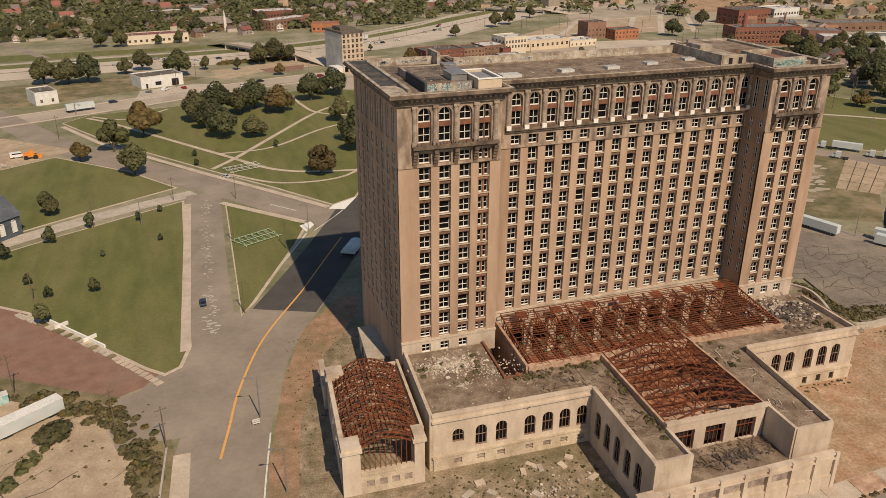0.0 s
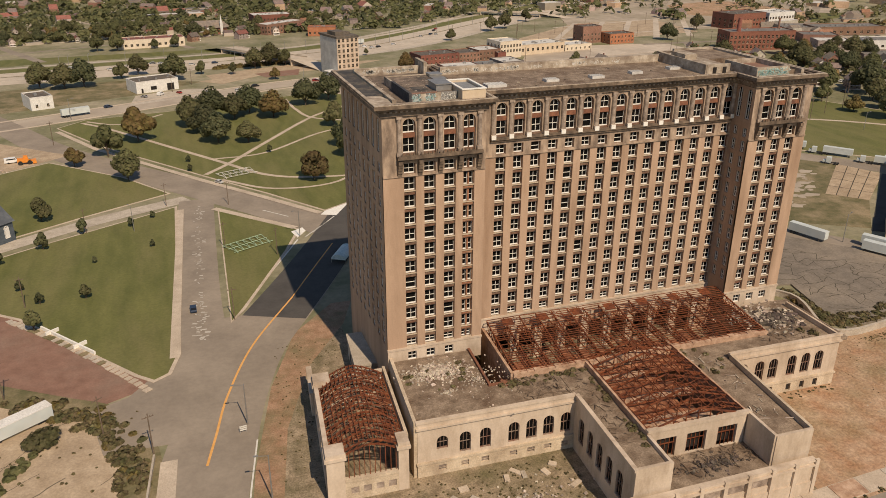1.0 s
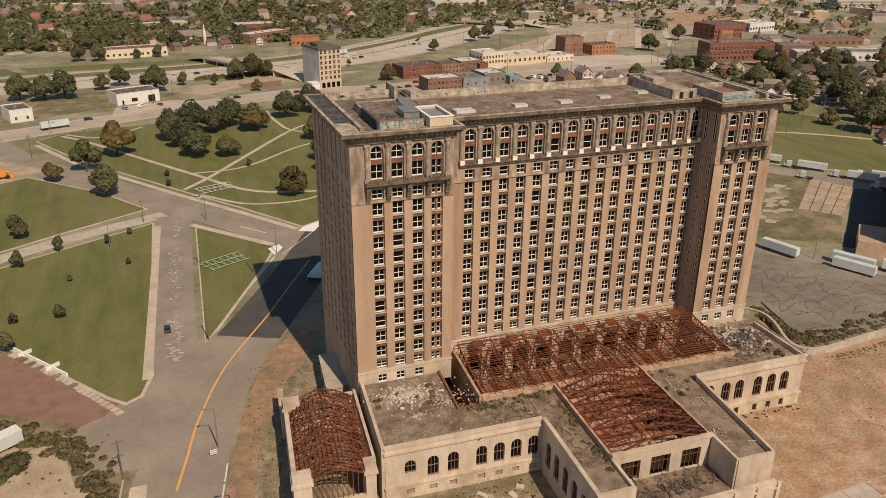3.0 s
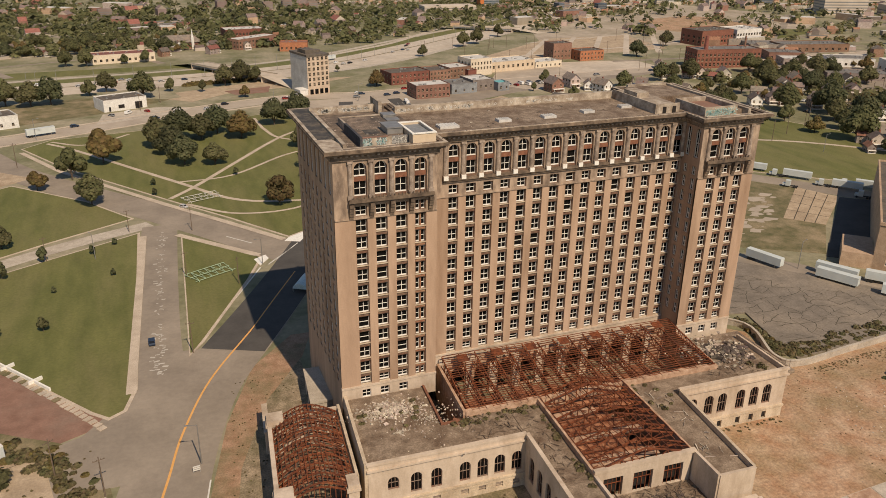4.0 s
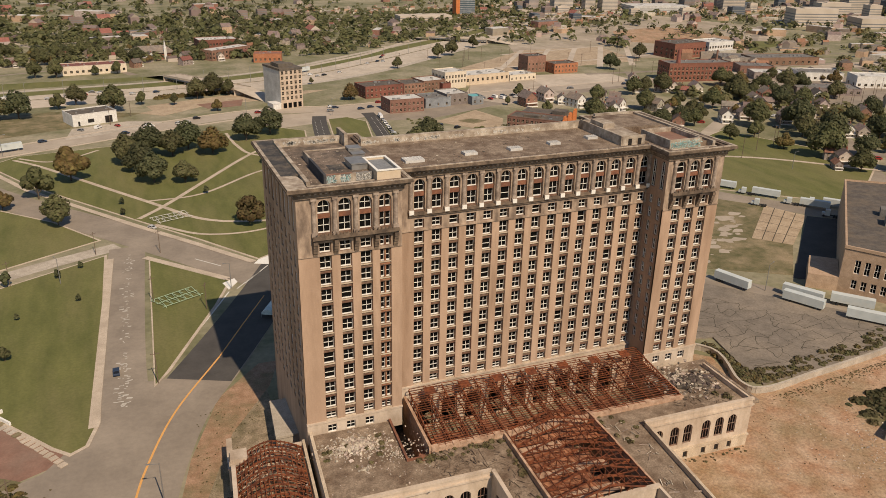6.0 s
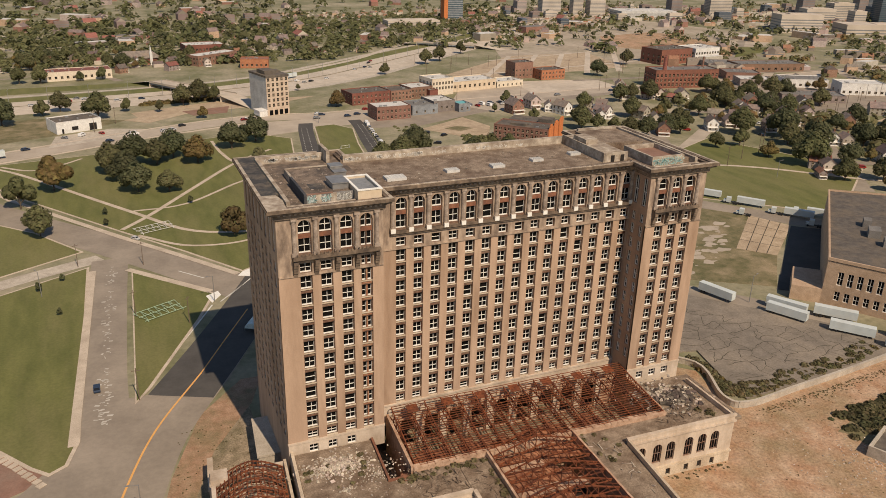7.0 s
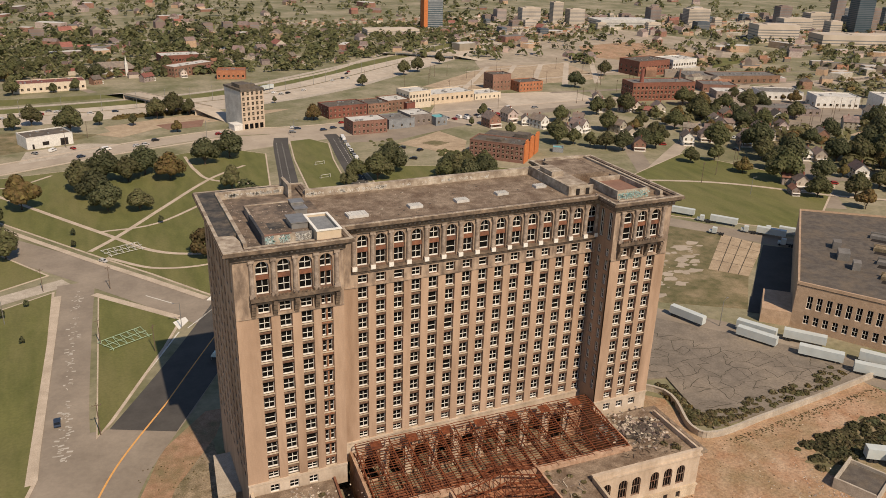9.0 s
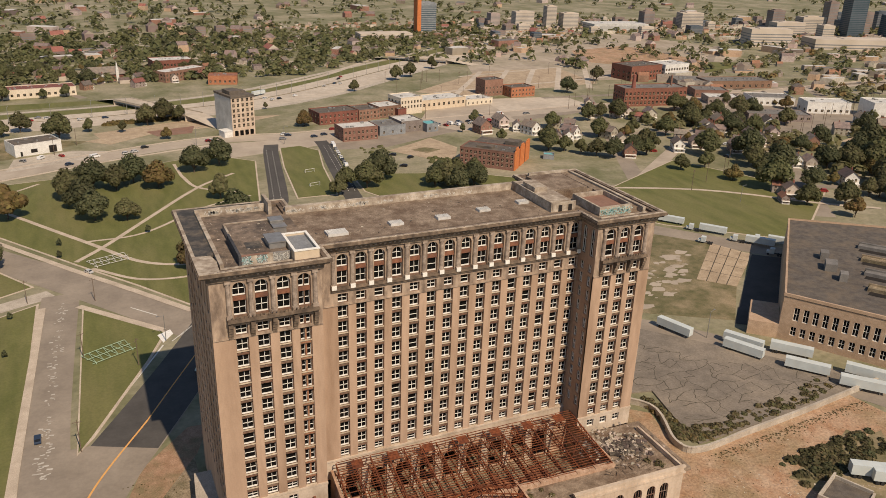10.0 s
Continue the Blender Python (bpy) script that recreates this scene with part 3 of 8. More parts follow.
arch_wall(front_l, 22.3, COLS_L + [PAIR], 2.4)
arch_wall(front_m, 67.1, COLS_M, 2.25)
arch_wall(front_r, 16.6, COLS_R, 2.3)
band_wall(front_l, 22.3, COLS_L + [PAIR], 2.3)
band_wall(front_m, 67.1, COLS_M, 2.15)
band_wall(front_r, 16.6, COLS_R, 2.2)
sl = arcade(front_l, 22.3, COLS_L + [PAIR], 2.3, 1.3, False)
arcade(front_m, 67.1, COLS_M, 2.15, 0.7, True)
sr = arcade(front_r, 16.6, COLS_R, 2.2, 1.3, False)
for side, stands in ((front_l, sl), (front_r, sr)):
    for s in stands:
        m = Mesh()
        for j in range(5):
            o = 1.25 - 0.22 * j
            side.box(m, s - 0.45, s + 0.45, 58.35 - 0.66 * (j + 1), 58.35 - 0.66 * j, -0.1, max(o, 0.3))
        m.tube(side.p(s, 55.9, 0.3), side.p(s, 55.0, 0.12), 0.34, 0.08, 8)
        part("bracket", m, DARKSTONE, tower, "dark carved stone bracket")
    # low balustrade on the ledge, stained
    m = Mesh()
    side.box(m, stands[0] - 0.5, stands[-1] + 0.5, 59.25, 59.5, 0.9, 1.25)
    for i in range(int((stands[-1] - stands[0]) / 0.8)):
        u = stands[0] + 0.4 + 0.8 * i
        side.box(m, u - 0.12, u + 0.12, 59.5, 60.0, 0.95, 1.2)
    part("balustrade", m, DARKSTONE, tower, "broken dark stone balustrade")

# frieze and cornice following the outline
OUTLINE = [(0, 0), (22.3, 0), (22.3, 7), (89.4, 7), (89.4, 0), (106, 0), (106, 36.5), (89.4, 36.5), (89.4, 30), (22.3, 30), (22.3, 36.5), (0, 36.5)]


def grown(pts, g):
    out = []
    n = len(pts)
    for i, p in enumerate(pts):
        a, b = Vector(pts[i - 1]), Vector(pts[(i + 1) % n])
        p = Vector(p)
        d, e = (p - a).normalized(), (b - p).normalized()
        out.append(tuple(p + g * (Vector((d.y, -d.x)) + Vector((e.y, -e.x)))))
    return out


def ring(mesh, outer, inner_, z0, z1, top=True):
    n = len(outer)
    for i in range(n):
        a, b, c, d = outer[i], outer[(i + 1) % n], inner_[(i + 1) % n], inner_[i]
        mesh.face((*a, z0), (*b, z0), (*b, z1), (*a, z1))
        mesh.face((*a, z1), (*b, z1), (*c, z1), (*d, z1))
        mesh.face((*d, z0), (*c, z0), (*b, z0), (*a, z0))
        mesh.face((*c, z0), (*d, z0), (*d, z1), (*c, z1))


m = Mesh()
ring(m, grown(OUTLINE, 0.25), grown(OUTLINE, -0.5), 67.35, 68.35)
part("frieze", m, DARKSTONE, tower, "dark frieze below the cornice")
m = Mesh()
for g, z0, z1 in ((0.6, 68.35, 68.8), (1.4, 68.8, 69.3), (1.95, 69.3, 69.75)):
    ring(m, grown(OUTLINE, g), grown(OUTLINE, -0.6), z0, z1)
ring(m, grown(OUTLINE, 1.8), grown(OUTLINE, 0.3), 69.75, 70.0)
part("cornice", m, DARKSTONE, tower, "heavy dark stone cornice")
m = Mesh()
ring(m, grown(OUTLINE, 1.74), grown(OUTLINE, 1.05), 70.0, 70.1)
part("coping", m, PARAPET, tower, "pale chipped coping on the cornice edge")
m = Mesh()
for a, b in zip(OUTLINE[:6], OUTLINE[1:6]):
    a, b = Vector(a), Vector(b)
    d = (b - a).normalized()
    nrm = Vector((d.y, -d.x))
    for i in range(int((b - a).length / 1.1)):
        p = a + d * (0.55 + 1.1 * i)
        q0, q1 = p + nrm * 0.2, p + nrm * 1.1
        m.beam((*q0, 68.62), (*q1, 68.62), 0.45, 0.42)
    for i in range(int((b - a).length / 1.4)):
        p = a + d * (0.7 + 1.4 * i) + nrm * 1.5
        if random.random() < 0.85:
            m.beam((*(p - d * 0.4), 70.05), (*(p + d * 0.4), 70.05), 0.3, 0.3)
part("modillion", m, GREYSTONE, tower, "row of small stone blocks along the cornice", "stuff")

# roofs
DARKROOF = surface("tar_stained_roof", (0.12, 0.09, 0.068), (0.27, 0.20, 0.145), 0.5, (0.055, 0.045, 0.038), 0.22, 0.9, bump=0.6)
m = Mesh()
m.slab([(-0.4, -0.4), (22.7, -0.4), (22.7, 30.4), (21.9, 36.9), (-0.4, 36.9)], 67.5, 69.2)
part("roof_deck", m, DARKROOF, tower, "weathered brown gravel roof")
m = Mesh()
m.slab([(22.7, 6.6), (89.0, 6.6), (89.0, 30.4), (22.7, 30.4)], 67.5, 69.15)
part("roof_deck", m, ROOFSOIL, tower, "weathered brown gravel roof")
m = Mesh()
m.slab([(89.0, -0.4), (106.4, -0.4), (106.4, 36.9), (89.0, 36.9)], 67.5, 69.2)
part("roof_deck", m, ROOFSOIL, tower, "weathered brown gravel roof")
m = Mesh()
m.slab([(-1.5, 8.0), (2.55, 8.0), (2.55, 34.4), (16, 34.4), (16, 37.9), (-1.5, 37.9)], 69.5, 70.06)
part("edge_membrane", m, MEMBRANE, tower, "dark torn membrane along the roof edge")
m = Mesh()
m.slab([(-1.5, -1.3), (2.2, -1.3), (2.5, 4.2), (1.9, 7.6), (-1.5, 8.0)], 69.8, 70.07)
part("edge_slab", m, PARAPET, tower, "pale broken slab at the roof corner")
for b in ((2.6, 3.4, 1.2, 33.5, 69.2, 70.5), (2.6, 18.5, 33.5, 34.3, 69.2, 70.9), (18.5, 19.3, 30, 37, 69.2, 72.2), (2.6, 16.6, 0.3, 1.0, 69.2, 69.85), (22.3, 89.4, 29.2, 30.4, 69.1, 70.9),
          (22.3, 89.4, 30.4, 31.4, 69.9, 70.3), (103.4, 104.2, 2, 36.5, 69.2, 70.7), (91, 103.4, 35.5, 36.3, 69.2, 70.9), (90.2, 103.4, 0.4, 1.0, 69.2, 69.9)):
    part("parapet", Mesh().box(*b), PARAPET, tower, "pale crumbling stone parapet")
m = Mesh()
words = [(random.choice((random.uniform(24, 48), random.uniform(24, 80), random.uniform(5, 17))), random.uniform(0.7, 2.4)) for i in range(34)]
for i in range(620):                                   # graffiti strokes on the inner face of the parapet
    c, half = random.choice(words)
    x, lift = c + random.uniform(-half, half), (c * 7) % 0.3
    y, z0 = (29.19, 69.2) if x > 22 else (33.49, 69.3)
    m.beam((x, y, z0 + lift + random.uniform(0.1, 0.9)), (x + random.uniform(-0.35, 0.35), y, z0 + lift + random.uniform(0.2, 1.1)), 0.04, random.uniform(0.05, 0.14))
part("graffiti", m, WHITEPAINT, tower, "white painted strokes", "stuff")

DARKWALL = surface("near_black_wall", (0.035, 0.036, 0.04), (0.07, 0.07, 0.075), 0.8, (0.13, 0.115, 0.10), 0.3, 0.6)
m = Mesh()
m.box(7.0, 16.5, 2.7, 22.6, 69.2, 70.75)
part("penthouse", m, DARKROOF, tower, "low penthouse with a dark stained roof")
m = Mesh()
m.box(6.9, 7.35, 15.2, 22.9, 69.2, 70.95).box(7.35, 16.7, 22.6, 23.0, 69.2, 70.95)
part("penthouse_kerb", m, PARAPET, tower, "crumbling low kerb round the penthouse roof")
m = Mesh()
m.box(9.0, 12.2, 6.8, 10.6, 70.75, 70.79)
part("roof_patch", m, MEMBRANE, tower, "dark patch on the penthouse roof")
m = Mesh()
m.box(6.45, 7.0, 2.25, 15.2, 69.2, 71.35)
part("penthouse_wall", m, DARKWALL, tower, "tall near-black end wall")
for x0, x1, mat in ((7.0, 8.9, SLATEWALL), (8.9, 10.0, PARAPET), (10.0, 12.0, SLATEWALL), (12.0, 13.2, PARAPET), (13.2, 16.8, SLATEWALL)):
    part("penthouse_wall", Mesh().box(x0, x1, 2.25, 2.7, 69.2, 71.15), mat, tower, "panel of the graffiti-covered front wall")
m = Mesh()
m.box(7.0, 12.4, 2.2, 2.75, 71.15, 71.3)
part("penthouse_coping", m, REDPAVE, tower, "reddish coping")
m = Mesh()
for i in range(170):
    x = random.choice((random.uniform(7.3, 8.7), random.uniform(10.1, 11.9), random.uniform(13.3, 16.3), random.uniform(13.3, 16.3)))
    z = random.uniform(69.5, 70.8)
    m.beam((x, 2.21, z), (x + random.uniform(-0.4, 0.4), 2.21, z + random.uniform(-0.45, 0.45)), 0.05, 0.1)
part("graffiti", m, WHITEPAINT, tower, "white painted strokes", "stuff")
m = Mesh()
for i in range(70):
    x, z = random.choice((random.uniform(7.2, 8.8), random.uniform(7.2, 8.8), random.uniform(10.1, 11.8))), random.uniform(69.5, 70.8)
    m.beam((x, 2.19, z), (x + random.uniform(-0.4, 0.4), 2.19, z + random.uniform(-0.45, 0.45)), 0.05, 0.14)
part("graffiti", m, TEALPAINT, tower, "teal painted strokes", "stuff")
m = Mesh()
m.box(16.85, 21.9, -0.3, 0.15, 69.2, 71.85).box(16.85, 17.2, 0.15, 9.9, 69.2, 71.85).box(21.55, 21.9, 0.15, 9.9, 69.2, 71.85).box(17.2, 21.55, 9.55, 9.9, 69.2, 71.85)
part("stair_house", m, BEIGEWALL, tower, "beige rendered roof house")
m = Mesh()
m.box(16.7, 22.05, -0.45, 0.2, 71.85, 72.05).box(21.5, 22.05, 0.2, 10.05, 71.85, 72.05).box(16.7, 17.25, 0.2, 10.05, 71.85, 72.05).box(17.25, 21.5, 9.5, 10.05, 71.85, 72.05)
part("stair_house_rim", m, WHITESTONE, tower, "pale rim of the roof house")
m = Mesh()
m.box(17.2, 21.55, 0.15, 9.55, 69.2, 71.4)
part("stair_house_roof", m, BLUEGREY, tower, "blue-grey flat roof within a pale rim")
m = Mesh()
m.box(13.2, 16.6, 5.4, 10.4, 70.75, 72.0).box(13.0, 16.65, 5.2, 10.6, 72.0, 72.2)
part("vent_house", m, METAL, tower, "grey sheet-metal vent house")
for y0, z1 in ((17.4, 70.6), (20.4, 71.1)):
    m = Mesh()
    m.box(16.75, 19.6, y0, y0 + 2.6, 69.2, z1).box(16.72, 19.8, y0 - 0.15, y0 + 2.75, z1, z1 + 0.18)
    part("vent_house", m, METAL, tower, "low grey sheet-metal vent house")
for x, y, w, d in ((29.6, 13.2, 4.6, 3.0), (44.0, 14.6, 3.2, 2.2), (55.8, 14.8, 3.2, 2.2), (67.3, 16.5, 3.0, 2.0), (79.2, 18.6, 3.0, 2.0)):
    m = Mesh()
    m.box(x - w / 2, x + w / 2, y - d / 2, y + d / 2, 69.1, 69.75)
    for i in range(6):
        u = x - w / 2 + w * (i + 0.5) / 6
        m.box(u - 0.06, u + 0.06, y - d / 2, y + d / 2, 69.75, 69.82)
    part("skylight", m, ROOFPALE, tower, "pale low skylight box")
# roof structures on the far wing
m = Mesh()
for a, b in (((91.6, 101.0), (3.2, 3.7)), ((91.6, 92.1), (3.7, 15)), ((100.5, 101.0), (3.7, 15)), ((92.1, 100.5), (14.5, 15))):
    m.box(*a, *b, 69.2, 71.4)
part("penthouse", m, PARAPET, tower, "open-topped masonry penthouse")
m = Mesh()
m.box(92.1, 100.5, 3.7, 14.5, 69.2, 70.3)
part("penthouse_roof", m, REDPAVE, tower, "reddish sunken penthouse roof")
m = Mesh()
for i in range(150):
    x, z = random.uniform(92, 100.8), random.uniform(69.4, 70.8)
    m.beam((x, 3.15, z), (x + random.uniform(-0.6, 0.6), 3.15, z + random.uniform(-0.6, 0.6)), 0.05, 0.15)
part("graffiti", m, TEALPAINT, tower, "teal and white painted lettering strokes", "stuff")
m = Mesh()
m.box(82.5, 89.1, 12, 29, 69.1, 71.0).box(82.2, 82.5, 9.8, 29.2, 69.1, 71.5).box(82.5, 89.1, 9.7, 10.0, 69.1, 71.5)
m.box(83.5, 87, 20, 26, 71.0, 72.2)
part("penthouse", m, PARAPET, tower, "pale masonry lift house")
# near-black plates on the wall paint the shade in two doorways
for x in (84.2, 87.0):
    part("doorway", Mesh().box(x, x + 1, 9.6, 9.75, 69.2, 70.8), VOID, tower, "dark plate painted as shade in a doorway")
m = Mesh()
m.box(89.5, 100, 21, 34.5, 69.2, 70.6).box(89.3, 100.2, 18.8, 19.0, 69.2, 71.0).box(101.0, 103.4, 4, 35.5, 69.2, 70.2)
part("penthouse", m, ROOFSOIL, tower, "long low roof house")
m, dust = Mesh(), Mesh()
for i in range(900):
    x, y = random.choice(((random.uniform(3.6, 6.3), random.uniform(2, 31)), (random.uniform(23, 81), random.uniform(8, 28)), (random.uniform(23, 81), random.uniform(8, 28)), (random.uniform(8, 16), random.uniform(3, 22))))
    z = 70.75 if x > 7 and x < 16.5 else 69.18
    s = random.uniform(0.04, 0.12) if random.random() < 0.94 else random.uniform(0.15, 0.3)
    (m if random.random() < 0.3 else dust).box(-s, s, -s * 0.7, s * 0.7, 0, s * 0.35, 0, pose(x, y, z, 0, 0, random.uniform(0, 180)))
part("roof_litter", m, RUBBLE, tower, "scattered pale rubble and litter", "stuff")
part("roof_litter", dust, ROOFTAR, tower, "scattered dark gravel and litter", "stuff")

# ---- low station buildings round the tower ----
ROOF = 11.8
depot = thing("station_depot", "pale stone low station building with arched windows and roofless rusted halls", "building")


def parapet(mesh, pts, z0, z1, t=0.5):
    for (x0, y0), (x1, y1) in zip(pts, pts[1:]):
        mesh.beam((x0, y0, (z0 + z1) / 2), (x1, y1, (z0 + z1) / 2), t, z1 - z0)


# flat roofs as plates with the halls left open
m = Mesh()
m.slab([(0.2, -21.6), (33.2, -21.6), (33.2, -11), (23.5, -11), (23.5, -12.5), (17.5, -12.5), (17.5, 3.3), (0.2, 3.3)], 11.0, ROOF)
part("flat_roof", m, ROOFSOIL, depot, "weedy gravel roof scattered with rubble")
m = Mesh()
m.slab([(33.3, -45.9), (40.1, -45.9), (40.1, -11), (33.3, -11)], 11.0, ROOF + 0.01)
part("flat_roof", m, ROOFSOIL, depot, "bare gravel roof")
m = Mesh()
m.slab([(61.9, -45.1), (69.9, -45.1), (71.7, -18), (71.7, -8.5), (61.9, -8.5)], 11.0, ROOF)
part("flat_roof", m, ROOFSOIL, depot, "dark weedy flat roof")
m = Mesh()
m.slab([(71.7, -17.6), (103.4, -17.6), (103.4, 3.3), (86.6, 3.3), (86.6, -8.5), (71.5, -8.5)], 11.0, ROOF - 0.01)
part("flat_roof", m, ROOFSOIL, depot, "gravel roof strewn with dark debris")

# front of the left block
fl = Side((0, -22, 0), (1, 0, 0))
ARCH_L = [5.0, 9.7, 13.9, 19.9, 23.7, 27.4, 31.2]
m = Mesh()
fl.wall(m, 0, 33, 3.2, 13.0, [(c - 1.15, c + 1.15, 4.2 if i else 5.9, 8.9, True) for i, c in enumerate(ARCH_L)], 0.5)
fl.box(m, -0.3, 33, 11.2, 11.6, -0.3, 0.45)
fl.box(m, -0.3, 33, 12.5, 13.0, -0.6, 0.2)
m.face((33, -21.4, ROOF), (0, -21.4, ROOF), (0, -21.4, 13), (33, -21.4, 13))
part("front_wall", m, PALESTONE, depot, "pale stone wall with a row of arched windows")
m = Mesh()
fl.wall(m, 0, 33, 0, 3.2, [(c - 0.8, c + 0.8, 0.9, 2.2, False) for c in ARCH_L], 0.5, out=0.25)
fl.box(m, -0.2, 33, 3.0, 3.4, -0.2, 0.45)
for z in (0.8, 1.6, 2.4):
    fl.box(m, 0, 33, z - 0.04, z + 0.04, 0.24, 0.28)
part("basement_wall", m, STONE, depot, "coursed stone basement wall")
for i, c in enumerate(ARCH_L):
    window(depot, fl, c, 4.2 if i else 5.9, 2.3, 4.7 if i else 3.0, True, out=-0.3, bars=2, name="arched_window")
    mm = Mesh()
    fl.box(mm, c - 0.8, c + 0.8, 0.9, 2.2, -0.3, -0.15)
    part("shutter", mm, GREYSTONE, depot, "blocked basement opening")

# shaded wall where the projecting hall begins
sw = Side((33, -22, 0), (0, -1, 0))
ARCH_S = [3.5, 7.5, 11.5, 15.5, 19.5]
m = Mesh()
sw.wall(m, 0, 24.5, 0, 13.0, [(c - 1.2, c + 1.2, 3.2, 9.0, True) for c in ARCH_S], 0.5)
sw.box(m, 0, 24.5, 12.5, 13.0, -0.6, 0.25)
m.face((33.6, -46, ROOF), (33.6, -22, ROOF), (33.6, -22, 13), (33.6, -46, 13))
part("side_wall", m, PALESTONE, depot, "shaded stone wall with arched windows")
for c in ARCH_S:
    window(depot, sw, c, 3.2, 2.4, 5.8, True, out=-0.3, bars=2, name="arched_window")

# right block
fr = Side((71.5, -18, 0), (1, 0, 0))
ARCH_R = [4.2, 8.6, 12.2, 17.2, 20.9, 24.5]
m = Mesh()
fr.wall(m, 0, 29.5, 3.0, 13.2, [(c - 1.15, c + 1.15, 4.4, 9.6, True) for c in ARCH_R], 0.5)
fr.box(m, 0, 29.8, 11.3, 11.7, -0.3, 0.45)
fr.box(m, 0, 29.8, 12.7, 13.2, -0.6, 0.2)
m.face((101, -17.4, ROOF), (71.5, -17.4, ROOF), (71.5, -17.4, 13.2), (101, -17.4, 13.2))
m.face((101, -18, 0), (101, 0, 0), (101, 0, 13.2), (101, -18, 13.2))
m.box(100.4, 101, -17.4, 0, ROOF, 13.0)
part("front_wall", m, PALESTONE, depot, "pale stone wall with a row of arched windows")
m = Mesh()
fr.wall(m, 0, 29.5, 0, 3.0, [(c - 0.6, c + 0.6, 0.4, 2.3, False) for c in ARCH_R], 0.5, out=0.25)
fr.box(m, 0, 29.7, 2.9, 3.3, -0.2, 0.5)
part("basement_wall", m, STONE, depot, "coursed stone basement wall")
for c in ARCH_R:
    window(depot, fr, c, 4.4, 2.3, 5.2, True, out=-0.3, bars=2, name="arched_window")
    # near-black fill painting the shade inside each basement opening
    mm = Mesh()
    fr.box(mm, c - 0.6, c + 0.6, 0.4, 2.3, -0.4, -0.2)
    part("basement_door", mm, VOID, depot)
m = Mesh()
m.slab([(69.6, -45), (70.2, -45), (72.1, -18), (71.5, -18)], 0, 13.0)
part("side_wall", m, STONE, depot, "stone side wall with a dark coping")

# projecting hall front and terrace
for b in ((33.02, 40.3, -46.52, -45.9, 0, 13.05), (62, 69.9, -45.6, -45.0, 0, 13.0), (40.0, 40.6, -46, -37.8, 9, 12.6), (61.6, 62.2, -45.4, -37.8, 0, 13.2)):
    part("pavilion_wall", Mesh().box(*b), PALESTONE, depot, "pale stone end pavilion wall")
hs = Side((40.3, -37.8, 0), (1, 0, 0))
m = Mesh()
HB = [4.0, 10.5, 17.2]
hs.wall(m, 0, 21.6, 4, 13.4, [(c - 2.1, c + 2.1, 6.5, 11.0, False) for c in HB], 0.6)
hs.box(m, -0.2, 21.8, 12.9, 13.5, -0.7, 0.25)
part("hall_front", m, PALESTONE, depot, "pale front wall with three broad openings")
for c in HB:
    # near-black plate behind the wall stands in for the hall's shade
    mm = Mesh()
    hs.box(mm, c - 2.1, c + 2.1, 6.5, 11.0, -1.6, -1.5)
    part("opening", mm, VOID, depot, "dark plate painted as shade in a hall opening")
    mm = Mesh()
    for i in range(5):
        u = c - 1.8 + 0.9 * i
        hs.box(mm, u - 0.06, u + 0.06, 6.5, 11.0, -0.5, -0.38)
    hs.box(mm, c - 2, c + 2, 9.4, 9.55, -0.5, -0.36)
    part("window_bars", mm, RUST, depot)
m = Mesh()
m.slab([(40.6, -46.5), (61.6, -45.8), (61.6, -37.8), (40.6, -37.8)], 3.0, 6.4)
part("terrace_roof", m, ROOFSOIL, depot, "lower roof littered with timber and weeds")
tf = Side((29.6, -48.6, 0), (39.6, 0.9, 0))
m = Mesh()
PAN = [1.5, 6.5, 11.5, 16.5, 21.5, 26.5, 31.5, 36.5]
tf.wall(m, 0, 40, 0, 7.6, [(a, a + 3.8, 4.2, 6.0, False) for a in PAN[2:6]], 0.3)
tf.box(m, -0.4, 40.4, 6.6, 6.9, -0.2, 0.5)
tf.box(m, -0.2, 40.2, 7.4, 7.8, -1.0, 0.25)
for i, a in enumerate(PAN + [41]):
    tf.box(m, a - 1.15, a - 0.35, 0, 7.95, 0.0, 0.45)
tf.box(m, 0, 40, 0, 3.0, 0.0, 0.3)
part("terrace_front", m, PALESTONE, depot, "pale stone terrace front with sunken panels")
m = Mesh()
for a in PAN[2:6]:
    tf.box(m, a, a + 3.8, 4.2, 6.0, -0.4, -0.28)
part("panel", m, GREYSTONE, depot, "tan sunken panels")
m = Mesh()
m.slab([(29.6, -48.2), (32.9, -47.9), (32.9, -46.6), (29.6, -46.7)], 0, 7.5)
part("terrace_return", m, PALESTONE, depot)

# first open hall along the foot of the tower
X0, X1, Y0, Y1 = 23.5, 86.6, -11.0, 10.0
for k, b in enumerate(((X0 - 0.6, X0, Y0, Y1, 3, 13.2), (X1, X1 + 0.6, -8.5, Y1, 3, 12.6), (17.5, 18.0, -12.5, 3.3, 3, 12.4), (18, X0 - 0.6, -12.5, -12.0, 3, 12.2))):
    part("hall_end_wall", Mesh().box(*b), PINK if k < 2 else TERRA, depot, "stained brick end wall of the sunken hall")
m = Mesh()
m.box(X0, X1, Y0 - 0.3, Y0 + 0.8, 3, 12.7)
for i in range(38):
    m.box(X0 + 1.6 * i, X0 + 1.6 * i + 1.5, Y0 - 0.35, Y0 + 0.85, 12.7, 12.95 + 0.12 * (i % 3 == 0))
part("ledge", m, PINK, depot, "pinkish terracotta ledge along the hall")
m = Mesh()
m.box(17.5, X1, -12.5, Y1, 2.6, 3.0)
part("hall_floor", m, GRIME, depot, "rubble-covered hall floor")
